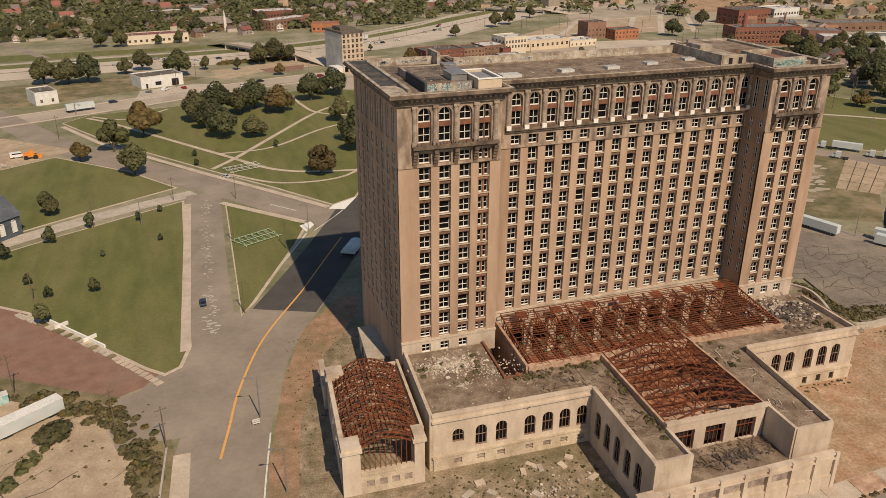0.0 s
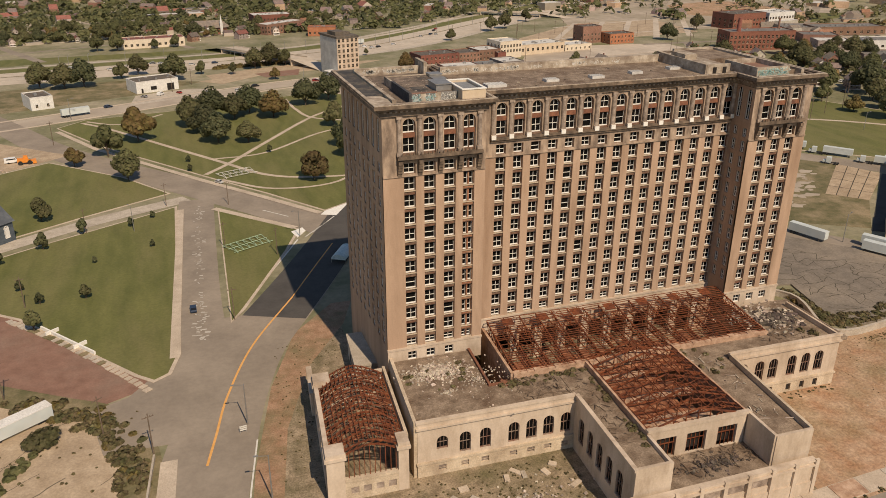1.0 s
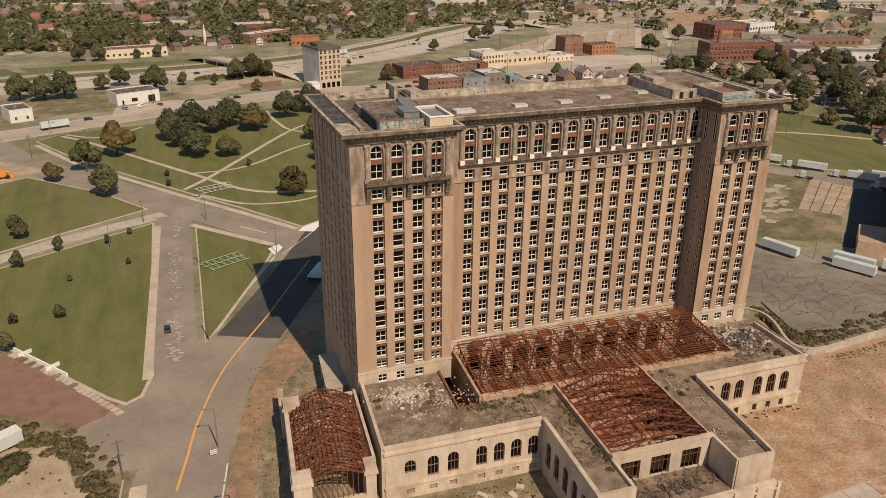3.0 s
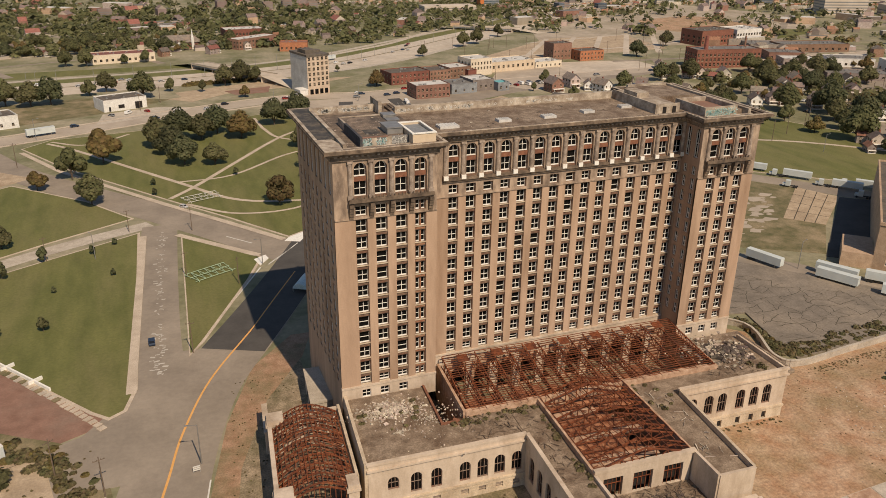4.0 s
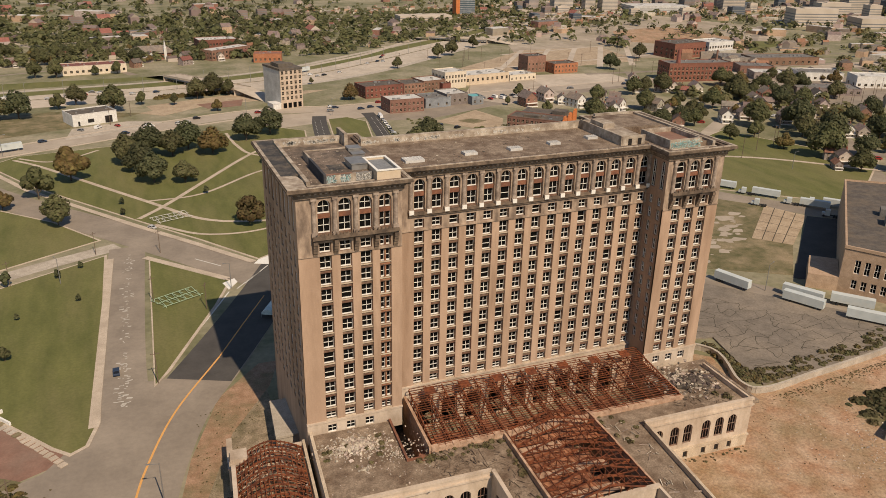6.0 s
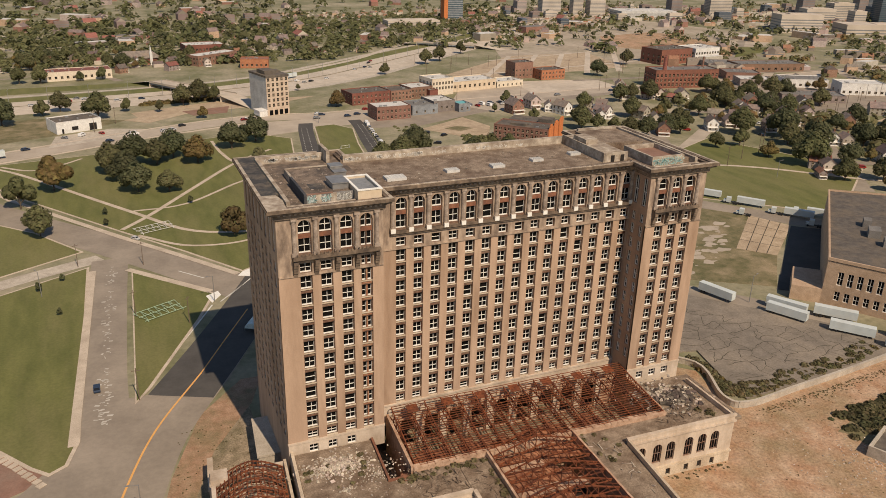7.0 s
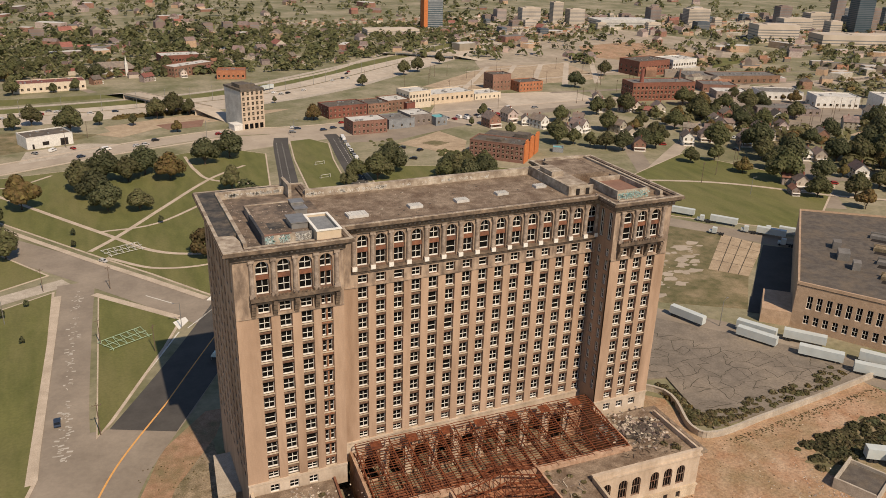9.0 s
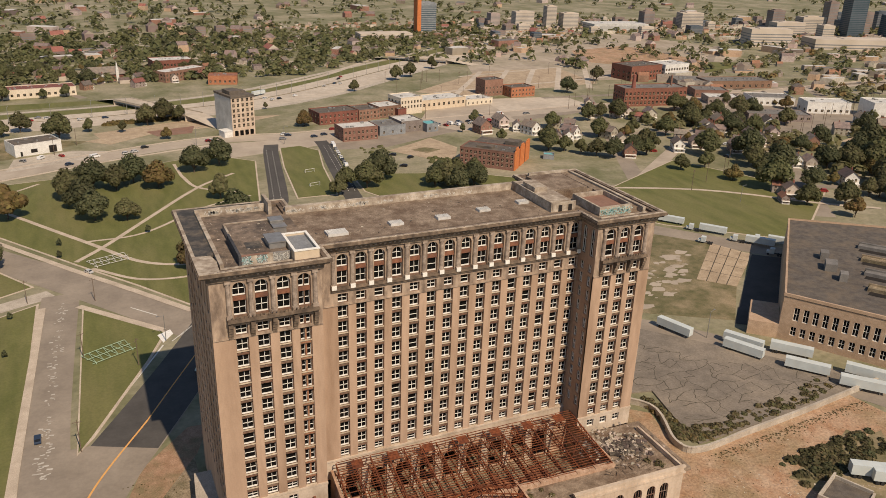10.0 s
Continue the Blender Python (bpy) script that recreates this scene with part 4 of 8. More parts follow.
for i in range(24):
    if i % 7 != 5:
        part("ceiling_plate", Mesh().box(X0 + 2 * i, X0 + 2 * i + 1.9, -10.2, -6.4 + (i * 7 % 5) * 0.8, 11.5, 11.7), RUSTPLATE, depot, "orange rusted ceiling plate")
    part("ceiling_beam", Mesh().box(X0 + 2 * i, X0 + 2 * i + 0.14, -10.2, 9.2, 11.71, 11.95), RUST, depot)
bw = Side((X0, 10.0, 0), (1, 0, 0))
m = Mesh()
bw.wall(m, 0, 63, 3, 12.5, [(3 + 6.2 * i, 6.6 + 6.2 * i, 3.5, 11, True) for i in range(9)], 0.5)
part("hall_back_wall", m, PINK, depot, "pale pilastered inner wall with dark arches")
for i in range(10):
    m = Mesh()
    bw.box(m, 0.6 + 6.2 * i, 2.2 + 6.2 * i, 3, 12.5, 0, 0.6)
    part("pilaster", m, PALESTONE, depot)

rng = random.Random(5)


def truss_hall(name, a0, a1, prof, place, step, rise, eave, purl, label):
    """Rusted roof steel, gabled or sloping one way: place(s, t, z) maps along and across the hall."""
    hall = thing(name, label, "steel roof frame")
    n = int(round((a1 - a0) / step))
    for i in range(n + 1):
        s = a0 + (a1 - a0) * i / n
        m = Mesh()
        sag = rng.uniform(-0.25, 0.1)

        def top(t):
            return eave + rise * prof(t) + sag
        c = [j / 8 for j in range(9)]
        for t, u in zip(c, c[1:]):
            m.beam(place(s, t, top(t)), place(s, u, top(u)), 0.24, 0.28)
            m.beam(place(s, t, eave - 0.4), place(s, u, eave - 0.4), 0.17, 0.2)
        for j, t in enumerate(c[1:-1], 1):
            m.beam(place(s, t, eave - 0.4), place(s, t, top(t)), 0.16)
            q = c[j + 1] if t > 0.5 or prof(1) else c[j - 1]
            m.beam(place(s, t, eave - 0.4), place(s, q, top(q)), 0.13)
        part("truss", m, RUST, hall)
    for j in range(purl + 1):
        t = j / purl
        m = Mesh()
        z = eave + rise * prof(t) + 0.3
        for i in range(n):
            s0, s1 = a0 + (a1 - a0) * i / n, a0 + (a1 - a0) * (i + 1) / n
            if 0 < j < purl and rng.random() < 0.08:
                continue
            m.beam(place(s0, t, z + rng.uniform(-0.12, 0.1)), place(s1, t, z + rng.uniform(-0.12, 0.1)), 0.12, 0.15)
        part("purlin", m, RUST, hall)
    m = Mesh()
    for i in range(n * 3):                              # thin rafters and loose diagonal bars
        s = a0 + (a1 - a0) * rng.random()
        t0 = rng.choice((0, 0.25, 0.5, 0.75))
        t1 = t0 + 0.25
        zz = [eave + rise * prof(t) + 0.2 for t in (t0, t1)]
        ds = rng.choice((0, 0, step, -step, rng.uniform(-1, 1)))
        if a0 <= s + ds <= a1:
            m.beam(place(s, t0, zz[0]), place(s + ds, t1, zz[1]), 0.1)
    part("bracing", m, RUST, hall, "thin loose bracing bars", "stuff")
    return hall


hall = truss_hall("roof_frame", X0 + 0.6, X1 - 0.4, lambda t: t, lambda s, t, z: (s, Y0 + 0.4 + t * (Y1 - Y0 - 0.8), z), 4.2, 2.3, 12.7, 26,
                  "rusted steel roof trusses over the hall beside the tower")
for i in range(20):
    if i % 3 == 1:
        x0 = X0 + 1 + 2.95 * i
        m = Mesh()
        m.beam((x0 + 1.4, 6.6, 14.75), (x0 + 1.4, 9.4, 15.1), 2.7, 0.06)
        part("roof_sheet", m, RUST, hall, "rusted roof sheet")
truss_hall("roof_frame", -37.2, -10.5, lambda t: 1 - abs(2 * t - 1), lambda s, t, z: (40.6 + t * 20.7, s, z), 3.0, 3.2, 12.9, 12,
           "rusted gabled steel trusses over the projecting hall")
for b in ((40.0, 40.6, -37.8, -11.4, 3, 13.1), (61.3, 61.9, -37.8, -8.5, 3, 13.1)):
    part("hall_side_wall", Mesh().box(*b), PINK, depot, "stained side wall of the open hall")
m = Mesh()
m.box(40.3, 61.6, -37.8, -11, 2.6, 3.0)
part("hall_floor", m, GRIME, depot, "debris-covered hall floor")
for i in range(9):
    b = (40.8, 51.5 + (i * 5 % 7), -37 + 2.7 * i, -34.5 + 2.7 * i, 11.2 + 0.05 * (i % 2), 11.4 + 0.05 * (i % 2))
    part("ceiling_panel", Mesh().box(*b), (RUSTPLATE, PINK)[i % 3 % 2], depot, "orange rusted ceiling decking")
part("ceiling_panel", Mesh().box(51.5, 61, -17, -11.6, 11.0, 11.15), RUSTPLATE, depot, "orange rusted ceiling decking")

# roofless shed with curved trusses
shed = thing("baggage_shed", "roofless stone shed with collapsed rusted curved roof trusses", "building")
SX0, SX1, SY0, SY1 = -17.8, -2.2, -24.5, 5.0
m = Mesh()
sl_ = Side((SX0, SY1, 0), (0, -1, 0))
sl_.wall(m, 0, 29.5, 0, 9.6, [(5 + 5.6 * i, 8.6 + 5.6 * i, 3.6, 8.4, True) for i in range(4)], 0.9)
m.face((SX0 + 0.9, SY0, 0), (SX0 + 0.9, SY1, 0), (SX0 + 0.9, SY1, 3.6), (SX0 + 0.9, SY0, 3.6))
m.box(SX0, SX0 + 0.9, SY0, SY1, 9.6, 10.1)
m.box(SX0, SX1, SY1 - 0.8, SY1, 0, 9.8)
part("side_wall", m, PALESTONE, shed, "pale stone side wall with arched openings")
for x, y in ((SX0, SY0), (SX0, SY1 - 3.4), (SX1 - 2.0, SY0)):
    m = Mesh()
    w = 3.4 if x == SX0 else 2.0
    m.box(x, x + w, y, y + 3.4, 0, 9.6).box(x - 0.35, x + w + 0.35, y - 0.35, y + 3.75, 9.6, 10.2).box(x - 0.1, x + w + 0.1, y - 0.1, y + 3.5, 10.2, 11.0)
    part("corner_pier", m, PALESTONE, shed)
sf = Side((SX0, SY0, 0), (1, 0, 0))
m = Mesh()
sf.wall(m, 3.4, 13.6, 0, 4.6, [(4.4 + 2.4 * i, 5.9 + 2.4 * i, 1.4, 2.9, False) for i in range(4)], 0.5)
sf.box(m, 3.4, 13.6, 4.3, 4.8, -1.0, 0.2)
part("front_wall", m, STONE, shed, "low stone front wall with small basement windows")
m = Mesh()
for i in range(4):
    sf.box(m, 4.4 + 2.4 * i, 5.9 + 2.4 * i, 1.4, 2.9, -0.3, -0.15)
part("shutter", m, GREYSTONE, shed)
m = Mesh()
m.box(SX0 + 0.9, SX1, SY0 + 0.8, SY1 - 0.8, 0.02, 1.2)
part("floor", m, GRIME, shed, "debris-strewn shed floor")


def vault(t):
    return 9.2 + 3.2 * (1 - abs(2 * t - 1) ** 1.6)


ARC = [j / 10 for j in range(11)]
for i in range(10):
    y = SY0 + 1.0 + (SY1 - SY0 - 2.2) * i / 9
    m = Mesh()
    for t, u in zip(ARC, ARC[1:]):
        for dz in (0, -1.0):
            m.beam((SX0 + 1 + t * 14.2, y, vault(t) + dz), (SX0 + 1 + u * 14.2, y, vault(u) + dz), 0.28, 0.24)
        m.beam((SX0 + 1 + t * 14.2, y, vault(t) - 1), (SX0 + 1 + u * 14.2, y, vault(u)), 0.13)
    if i == 0:
        for j in range(11):
            m.beam((SX0 + 3.2 + j, y - 0.4, 4.6), (SX0 + 3.2 + j, y - 0.4, vault((j + 2.2) / 14.2) - 0.8), 0.13)
    part("truss", m, RUST, shed)
for j in range(17):
    t = j / 16
    m = Mesh()
    for i in range(9):
        ya, yb = (SY0 + 1.0 + (SY1 - SY0 - 2.2) * (i + k) / 9 for k in (0, 1))
        if rng.random() < 0.9:
            m.beam((SX0 + 1 + t * 14.2, ya, vault(t) + 0.2 + rng.uniform(-0.15, 0.1)), (SX0 + 1 + t * 14.2, yb, vault(t) + 0.2 + rng.uniform(-0.15, 0.1)), 0.18)
    part("purlin", m, RUST, shed)
for mat, n, word in ((RUST, 300, "broken dark rusted roof boarding"), (RUSTPLATE, 130, "broken orange rusted roof boarding"), (TIMBER, 130, "broken grey roof boarding")):
    m = Mesh()
    for i in range(n):
        t, y = rng.uniform(0.02, 0.98), rng.uniform(SY0 + 1.2, SY1 - 2.5)
        d = rng.uniform(0.05, 0.12)
        z = 0.12 if t > 0.62 else -0.25
        u = min(t + d, 1)
        m.beam((SX0 + 1 + t * 14.2, y, vault(t) + z), (SX0 + 1 + u * 14.2, y + rng.uniform(-0.25, 0.25), vault(u) + z), 0.22, 0.05)
    part("boarding", m, mat, shed, word, "stuff")
# alley between shed and depot
m = Mesh()
m.box(-2.2, -1.6, SY0 + 3.4, SY1, 0, 10.2).box(-0.7, -0.02, -21.9, 34, 0, 12.9)
part("west_wall", m, STONE, depot, "grey stone side wall and coping")

# west annexe by the road
annexe = thing("annexe", "low grey concrete annexe beside the tower", "building")
m = Mesh()
m.box(-7, -0.7, 14, 30, 0, 5.5).box(-7.3, -0.7, 13.7, 30.3, 5.5, 6.1)
part("wall", m, CONCRETE, annexe)
# the annexe's openings are near-black plates, their shade painted on
m = Mesh()
m.box(-7.05, -6.9, 17, 20, 0, 3.6).box(-7.05, -6.9, 23, 25, 1, 3.4)
part("doorway", m, VOID, annexe)

# rubble, weeds and debris on the low roofs
def heap(cx, cy, rx, ry, n, z, s0, s1, mat, name, label, category="rubble"):
    m = Mesh()
    for i in range(n):
        r, a = abs(rng.gauss(0, 0.5)), rng.uniform(0, 6.28)
        s = rng.uniform(s0, s1)
        m.box(-s, s, -s * rng.uniform(0.4, 1), s * 0.7, -s * 0.3, s * rng.uniform(0.3, 0.8), 0,
              pose(cx + rx * r * math.cos(a), cy + ry * r * math.sin(a), z + max(0, 0.5 - r * 0.6) * s1, rng.uniform(-30, 30), rng.uniform(-30, 30), rng.uniform(0, 360)))
    return solo(name, m, mat, label, category, "stuff")


heap(8.5, -3.5, 9, 4.6, 900, ROOF, 0.06, 0.36, RUBBLE, "rubble_pile", "pile of pale broken masonry on the low roof")
heap(9, -12, 1.6, 1.2, 40, ROOF, 0.08, 0.3, RUBBLE, "rubble_pile", "small heap of white rubble on the low roof")
heap(16, -9, 15, 11, 320, ROOF, 0.05, 0.2, RUBBLE, "rubble_pile", "scattered fragments on the gravel roof")
heap(92, -4, 10, 7, 520, ROOF, 0.1, 0.5, RUBBLE, "rubble_pile", "grey rubble strewn on the low roof")
heap(93, -5, 9, 6, 160, ROOF, 0.12, 0.8, CHAR, "debris", "charred beams and dark debris on the low roof", "debris")
heap(52, -42, 9, 3, 120, 6.4, 0.1, 0.4, CHAR, "debris", "dark timber scraps on the terrace roof", "debris")
heap(136, -32, 46, 26, 700, 0.0, 0.05, 0.22, RUBBLE, "rubble_pile", "pale stones strewn over the bare dirt")
heap(20, -34, 22, 8, 110, 0.02, 0.06, 0.35, RUBBLE, "rubble_pile", "broken stone scattered on the yard")

def sticks(cx, cy, rx, ry, n, z, mat, label):
    m = Mesh()
    for i in range(n):
        x, y, a, l = cx + rng.uniform(-rx, rx), cy + rng.uniform(-ry, ry), rng.uniform(0, 6.28), rng.uniform(0.5, 2.2)
        m.beam((x, y, z + 0.08), (x + l * math.cos(a), y + l * math.sin(a), z + rng.uniform(0.08, 0.5)), rng.uniform(0.06, 0.16))
    return solo("debris", m, mat, label, "debris", "stuff")


sticks(28, -15, 5, 5, 90, ROOF, TIMBER, "broken timber sticks on the gravel roof")
sticks(37, -25, 3, 13, 60, ROOF, TIMBER, "broken timber sticks along the hall")
sticks(91, -9, 7, 6, 90, ROOF, TIMBER, "charred timber scattered on the low roof")
sticks(66, -26, 3, 14, 40, ROOF, RUBBLE, "pale sticks on the dark roof")
sticks(52, -41, 9, 2.5, 120, 6.4, TIMBER, "loose timber on the terrace roof")
sticks(46, -24, 5, 12, 90, 11.45, RUST, "fallen rusted bars in the open hall")
sticks(50, -8.5, 24, 1.5, 110, 11.75, RUST, "fallen rusted bars in the sunken hall")
heap(54, -2, 26, 3, 180, 3.0, 0.15, 0.6, RUBBLE, "rubble_pile", "pale rubble on the hall floor")
heap(21, -12, 1.2, 1.5, 60, ROOF, 0.08, 0.3, TERRA, "rubble_pile", "reddish broken brick at the hall corner")
m = Mesh()
m.box(-18.4, -17.5, 5.2, 17, 0, 5.6).box(-18.6, -17.3, 5.2, 17.2, 5.6, 6.0)
solo("garden_wall", m, PALESTONE, "tall pale stone wall stub beside the shed", "wall")
# near-black plate: paints the shade in the right half of the open hall
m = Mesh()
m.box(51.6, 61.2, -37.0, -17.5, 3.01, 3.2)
part("sunken_floor", m, VOID, depot, "dark plate painted as shade on the hall floor")
for i in range(16):
    x, y = rng.uniform(2, 31), rng.uniform(-45, -25)
    m = Mesh()
    m.box(-rng.uniform(0.6, 1.6), rng.uniform(0.6, 1.6), -rng.uniform(0.3, 0.8), rng.uniform(0.3, 0.8), -0.05, rng.uniform(0.15, 0.4))
    solo("concrete_slab", m, rng.choice((CONCRETE, PAVING)), "broken pale concrete slab lying on the yard", "slab", group="broken slabs in the yard", at=pose(x, y, 0.02, rng.uniform(-4, 4), rng.uniform(-4, 4), rng.uniform(0, 180)))

VERGE = surface("reddish_verge_dirt", (0.27, 0.157, 0.09), (0.40, 0.245, 0.155), 0.4, (0.15, 0.135, 0.065), 0.08, 0.9, bump=0.7, grain=0.2)

# ---- ground, streets and lawns ----
m = Mesh()
spin = [(math.sin(math.pi * i / 48), math.cos(math.pi * i / 48)) for i in range(96)]
m.face(*[(14000 * a, 14000 * b, 0) for a, b in spin[::-1]])
solo("ground", m, TOWN, "dry grass and bare town ground", kind="structure")


def plate(name, pts, z, mat, label, kind="structure", category="", z0=-0.05):
    return solo(name, Mesh().slab(pts, z0, z), mat, label, category, kind)


def strip(name, line, width, z, mat, label, n=6, side=0.0, thick=0.0):
    return solo(name, ribbon(Mesh(), curve_through(line, n), width, z, thick=thick, side=side), mat, label, kind="structure")


# yard and dirt round the station
plate("ground_yard", [(-34, -60), (74, -60), (74, -17), (101, -16), (101, 34), (-6, 36), (-8, 62), (-26, 20), (-30, -10)], 0.02, GRIME, "weedy dirt yard round the station")
plate("ground_dirt", [(72, -56), (186, -58), (186, -8), (184, 6.4), (162, 3.4), (140, 0.9), (122, -1.1), (117.5, 3.8), (121, 20), (108, 32), (101.2, 32), (101.2, -17), (72, -17)], 0.064, DIRT, "bare orange dirt beside the station")
# strips of old platforms in front of the terrace
def along(x, off):
    return x, -49.2 + 0.08 * (x - 50) + off


rs = random.Random(12)
for n, (o0, o1, mat, word) in enumerate(((0, -4.4, PAVING, "old pale concrete platform"), (-5.2, -9.4, ASPHALT, "grey strip of an old track bed"), (-10.4, -16, CONCRETE, "old pale concrete platform"))):
    plate("pavement_platform_%d" % (n + 1), [along(26, o0), along(210, o0), along(210, o1), along(26, o1)], 0.10, mat, word)
for n, (o0, o1) in enumerate(((0, -4.4), (-10.4, -16))):
    for i in range(26):
        x0 = 28 + 6.6 * i
        if rs.random() < 0.82:
            solo("paving_slab", Mesh().slab([along(x0, o0 - 0.2), along(x0 + 6.3, o0 - 0.2), along(x0 + 6.3, o1 + 0.2), along(x0, o1 + 0.2)], 0.05, 0.15 + rs.uniform(0, 0.06)),
                 rs.choice((PAVING, CONCRETE, PAVING, PINK)), "cracked concrete platform slab", "paving slab", group="platform slabs")
plate("ground_west_dirt", [(-34, -60), (-29, -60), (-24, 2), (-17, 28), (-6, 48), (-2, 62), (-8, 62), (-20, 46), (-27, 20), (-31, -10)], 0.05, VERGE, "reddish dirt verge beside the road")
plate("ground_west_lot", [(-130, -40), (-56, -40), (-55, 4), (-66, 20), (-90, 36), (-140, 60)], 0.03, SANDLOT, "pale cracked vacant lot")
plate("ground_red_paving", [(-52, 31), (-66, 24), (-110, 50), (-150, 90), (-150, 140), (-90, 78), (-62, 42)], 0.07, REDPAVE, "faded red brick street")

# the curving road and the streets that meet it
main_line = [(-43, -90), (-43, -50), (-42, -20), (-40, 0), (-37, 20), (-31, 43), (-19, 70), (-3, 110), (12, 150), (30, 200), (50, 260)]
strip("road_main", main_line, 19, 0.08, ASPHALT, "worn grey asphalt road")
strip("road_fresh", [(-25, 58), (-14.5, 82), (-3, 110), (12, 150), (30, 200)], 19.4, 0.10, FRESH, "fresh dark asphalt road")
plate("road_apron", [(-62, 4), (-38, 4), (-22, 50), (-30, 62), (-42, 62), (-52, 40), (-60, 26), (-68, 22)], 0.09, ASPHALT, "worn asphalt street junction")
strip("road_centre", [(-43, 40), (-47, 70), (-51, 130), (-54, 185)], 14.5, 0.075, ASPHALT, "worn asphalt street with pale patches")
park_line = [(-330, 640), (-190, 400), (-135, 305), (-58, 207), (-28, 168), (6, 122)]
strip("road_park", park_line, 19, 0.07, ASPHALT, "grey street beside the park")
strip("road_side", [(-58, 188), (-96, 166), (-150, 122), (-260, 20)], 10, 0.072, CONCRETE, "pale concrete side street")
ave = [(-420, 275), (-150, 425), (-60, 480), (30, 520), (110, 512), (225, 533), (372, 549), (520, 556), (760, 575), (1300, 640)]
strip("road_avenue", ave, 30, 0.05, PALEASPHALT, "wide grey avenue")
strip("pavement_avenue", ave, 4, 0.14, PAVING, "pale pavement along the avenue", side=18, thick=0.14)
strip("pavement_avenue_south", ave[:4], 4, 0.14, PAVING, "pale pavement along the avenue", side=-18, thick=0.14)
plate("road_junction", [(20, 430), (75, 450), (150, 470), (170, 500), (20, 500)], 0.055, PALEASPHALT, "wide street junction")
strip("road_drive", [(30, 200), (50, 280), (57, 316), (70, 438), (76, 480)], 12, 0.06, FRESH, "dark asphalt drive with parking marks")
strip("road_drive_east", [(98, 270), (100, 298), (108, 380), (116, 448), (118, 480)], 11, 0.06, FRESH, "dark asphalt drive with parking marks")
hwy = [(-900, 560), (-300, 668), (-190, 688), (-45, 712), (60, 748), (150, 815), (240, 920), (360, 1070), (480, 1215), (640, 1420), (900, 1800), (1500, 2600)]
strip("road_motorway", hwy, 96, 0.06, HIGHWAY, "broad pale concrete motorway", side=-11)
strip("ground_bank", hwy, 34, 0.05, LAWN, "mown grass bank beside the motorway", side=54)
strip("ground_bank_south", hwy[3:], 16, 0.05, LAWN, "mown grass bank beside the motorway", side=-45)
strip("ground_median", hwy, 3.5, 0.16, ROUGHGRASS, "narrow motorway median", side=2)
strip("road_service", hwy, 13, 0.07, CONCRETE, "service road along the motorway", side=82)
strip("road_service_south", hwy[3:], 12, 0.065, CONCRETE, "service road along the motorway", side=-62)
strip("road_ramp", [(120, 880), (230, 1010), (330, 1180), (420, 1330)], 12, 0.08, HIGHWAY, "motorway slip road")
strip("road_truck", [(140, 330), (200, 215), (246, 140), (278, 94), (330, 30)], 15, 0.06, ASPHALT, "grey street lined with lorries")
strip("road_trailer", [(96, 130), (140, 84), (168, 52), (186, 18), (205, -20)], 15, 0.06, ASPHALT, "grey yard road with parked trailers")
for i, (a, b, w) in enumerate((((255, 200), (480, 640), 12), ((330, 150), (640, 560), 12), ((420, 95), (760, 570), 12), ((230, 262), (820, 20), 10), ((330, 420), (960, 240), 10), ((420, 640), (1100, 560), 12),
                               ((-420, 860), (60, 1160), 11), ((-600, 1060), (160, 1420), 11), ((-100, 880), (-340, 1500), 11), ((700, 700), (1200, 1250), 14), ((560, 800), (1500, 1000), 14), ((-260, 800), (-620, 1560), 11))):
    strip("road_town_%d" % (i + 1), [a, b], w, 0.045 + 0.001 * i, ASPHALT, "grey residential street", n=1)

# town streets in grids, and paved lots
for i in range(11):
    x0, y0 = -640 + 95 * i, 1010 + 10 * i
    a, b = (x0, y0), (x0 - 500, y0 + 1250)
    strip("road_grid_%d" % (i + 1), [a, ((a[0] + b[0]) / 2, (a[1] + b[1]) / 2), b], 9, 0.03 + 0.0005 * i, HIGHWAY, "pale residential street among trees")
for i in range(6):
    y0 = 1075 + 120 * i + 14 * i * i
    strip("road_cross_%d" % (i + 1), [(-1100, y0 - 420), (-400, y0 - 60), (60 + 60 * i, y0 + 180)], 9, 0.036 + 0.0005 * i, HIGHWAY, "pale residential street among trees")
for i in range(9):
    x0 = 520 + 105 * i
    strip("road_east_%d" % (i + 1), [(x0, 60 - 10 * i), (x0 + 190, 330), (x0 + 420, 640), (x0 + 800, 1150)], 9, 0.03 + 0.0005 * i, ASPHALT, "grey street among houses")
for i in range(7):
    y0 = 180 + 110 * i
    strip("road_eastcross_%d" % (i + 1), [(470 + 60 * i, y0), (900, y0 - 170), (1700, y0 - 420)], 9, 0.036 + 0.0005 * i, ASPHALT, "grey street among houses")
plate("ground_lot_shops", [(122, 438), (160, 430), (232, 470), (300, 498), (430, 530), (430, 556), (118, 525)], 0.046, ASPHALT, "grey asphalt lots round the shops")
plate("ground_lot_market", [(250, 556), (440, 562), (450, 640), (360, 660), (300, 640)], 0.044, HIGHWAY, "pale paved lots beside the avenue")
plate("ground_lot_lower", [(288, 663), (345, 640), (330, 560), (318, 503), (248, 472), (225, 530)], 0.0465, PALEASPHALT, "pale paved lots behind the shops")
plate("ground_lot_stores", [(480, 360), (600, 300), (690, 480), (600, 560), (520, 500)], 0.028, ASPHALT, "grey car park round the stores")
plate("ground_lot_hotel", [(-60, 560), (60, 600), (110, 640), (20, 650), (-70, 600)], 0.04, SANDLOT, "bare lot behind the hotel")
for i in range(5):
    x0 = 330 + 48 * i
    strip("road_vacant_%d" % (i + 1), [(x0, 700), (x0 + 150, 960)], 8, 0.06 + 0.0006 * i, HIGHWAY, "pale street across vacant land", n=1)
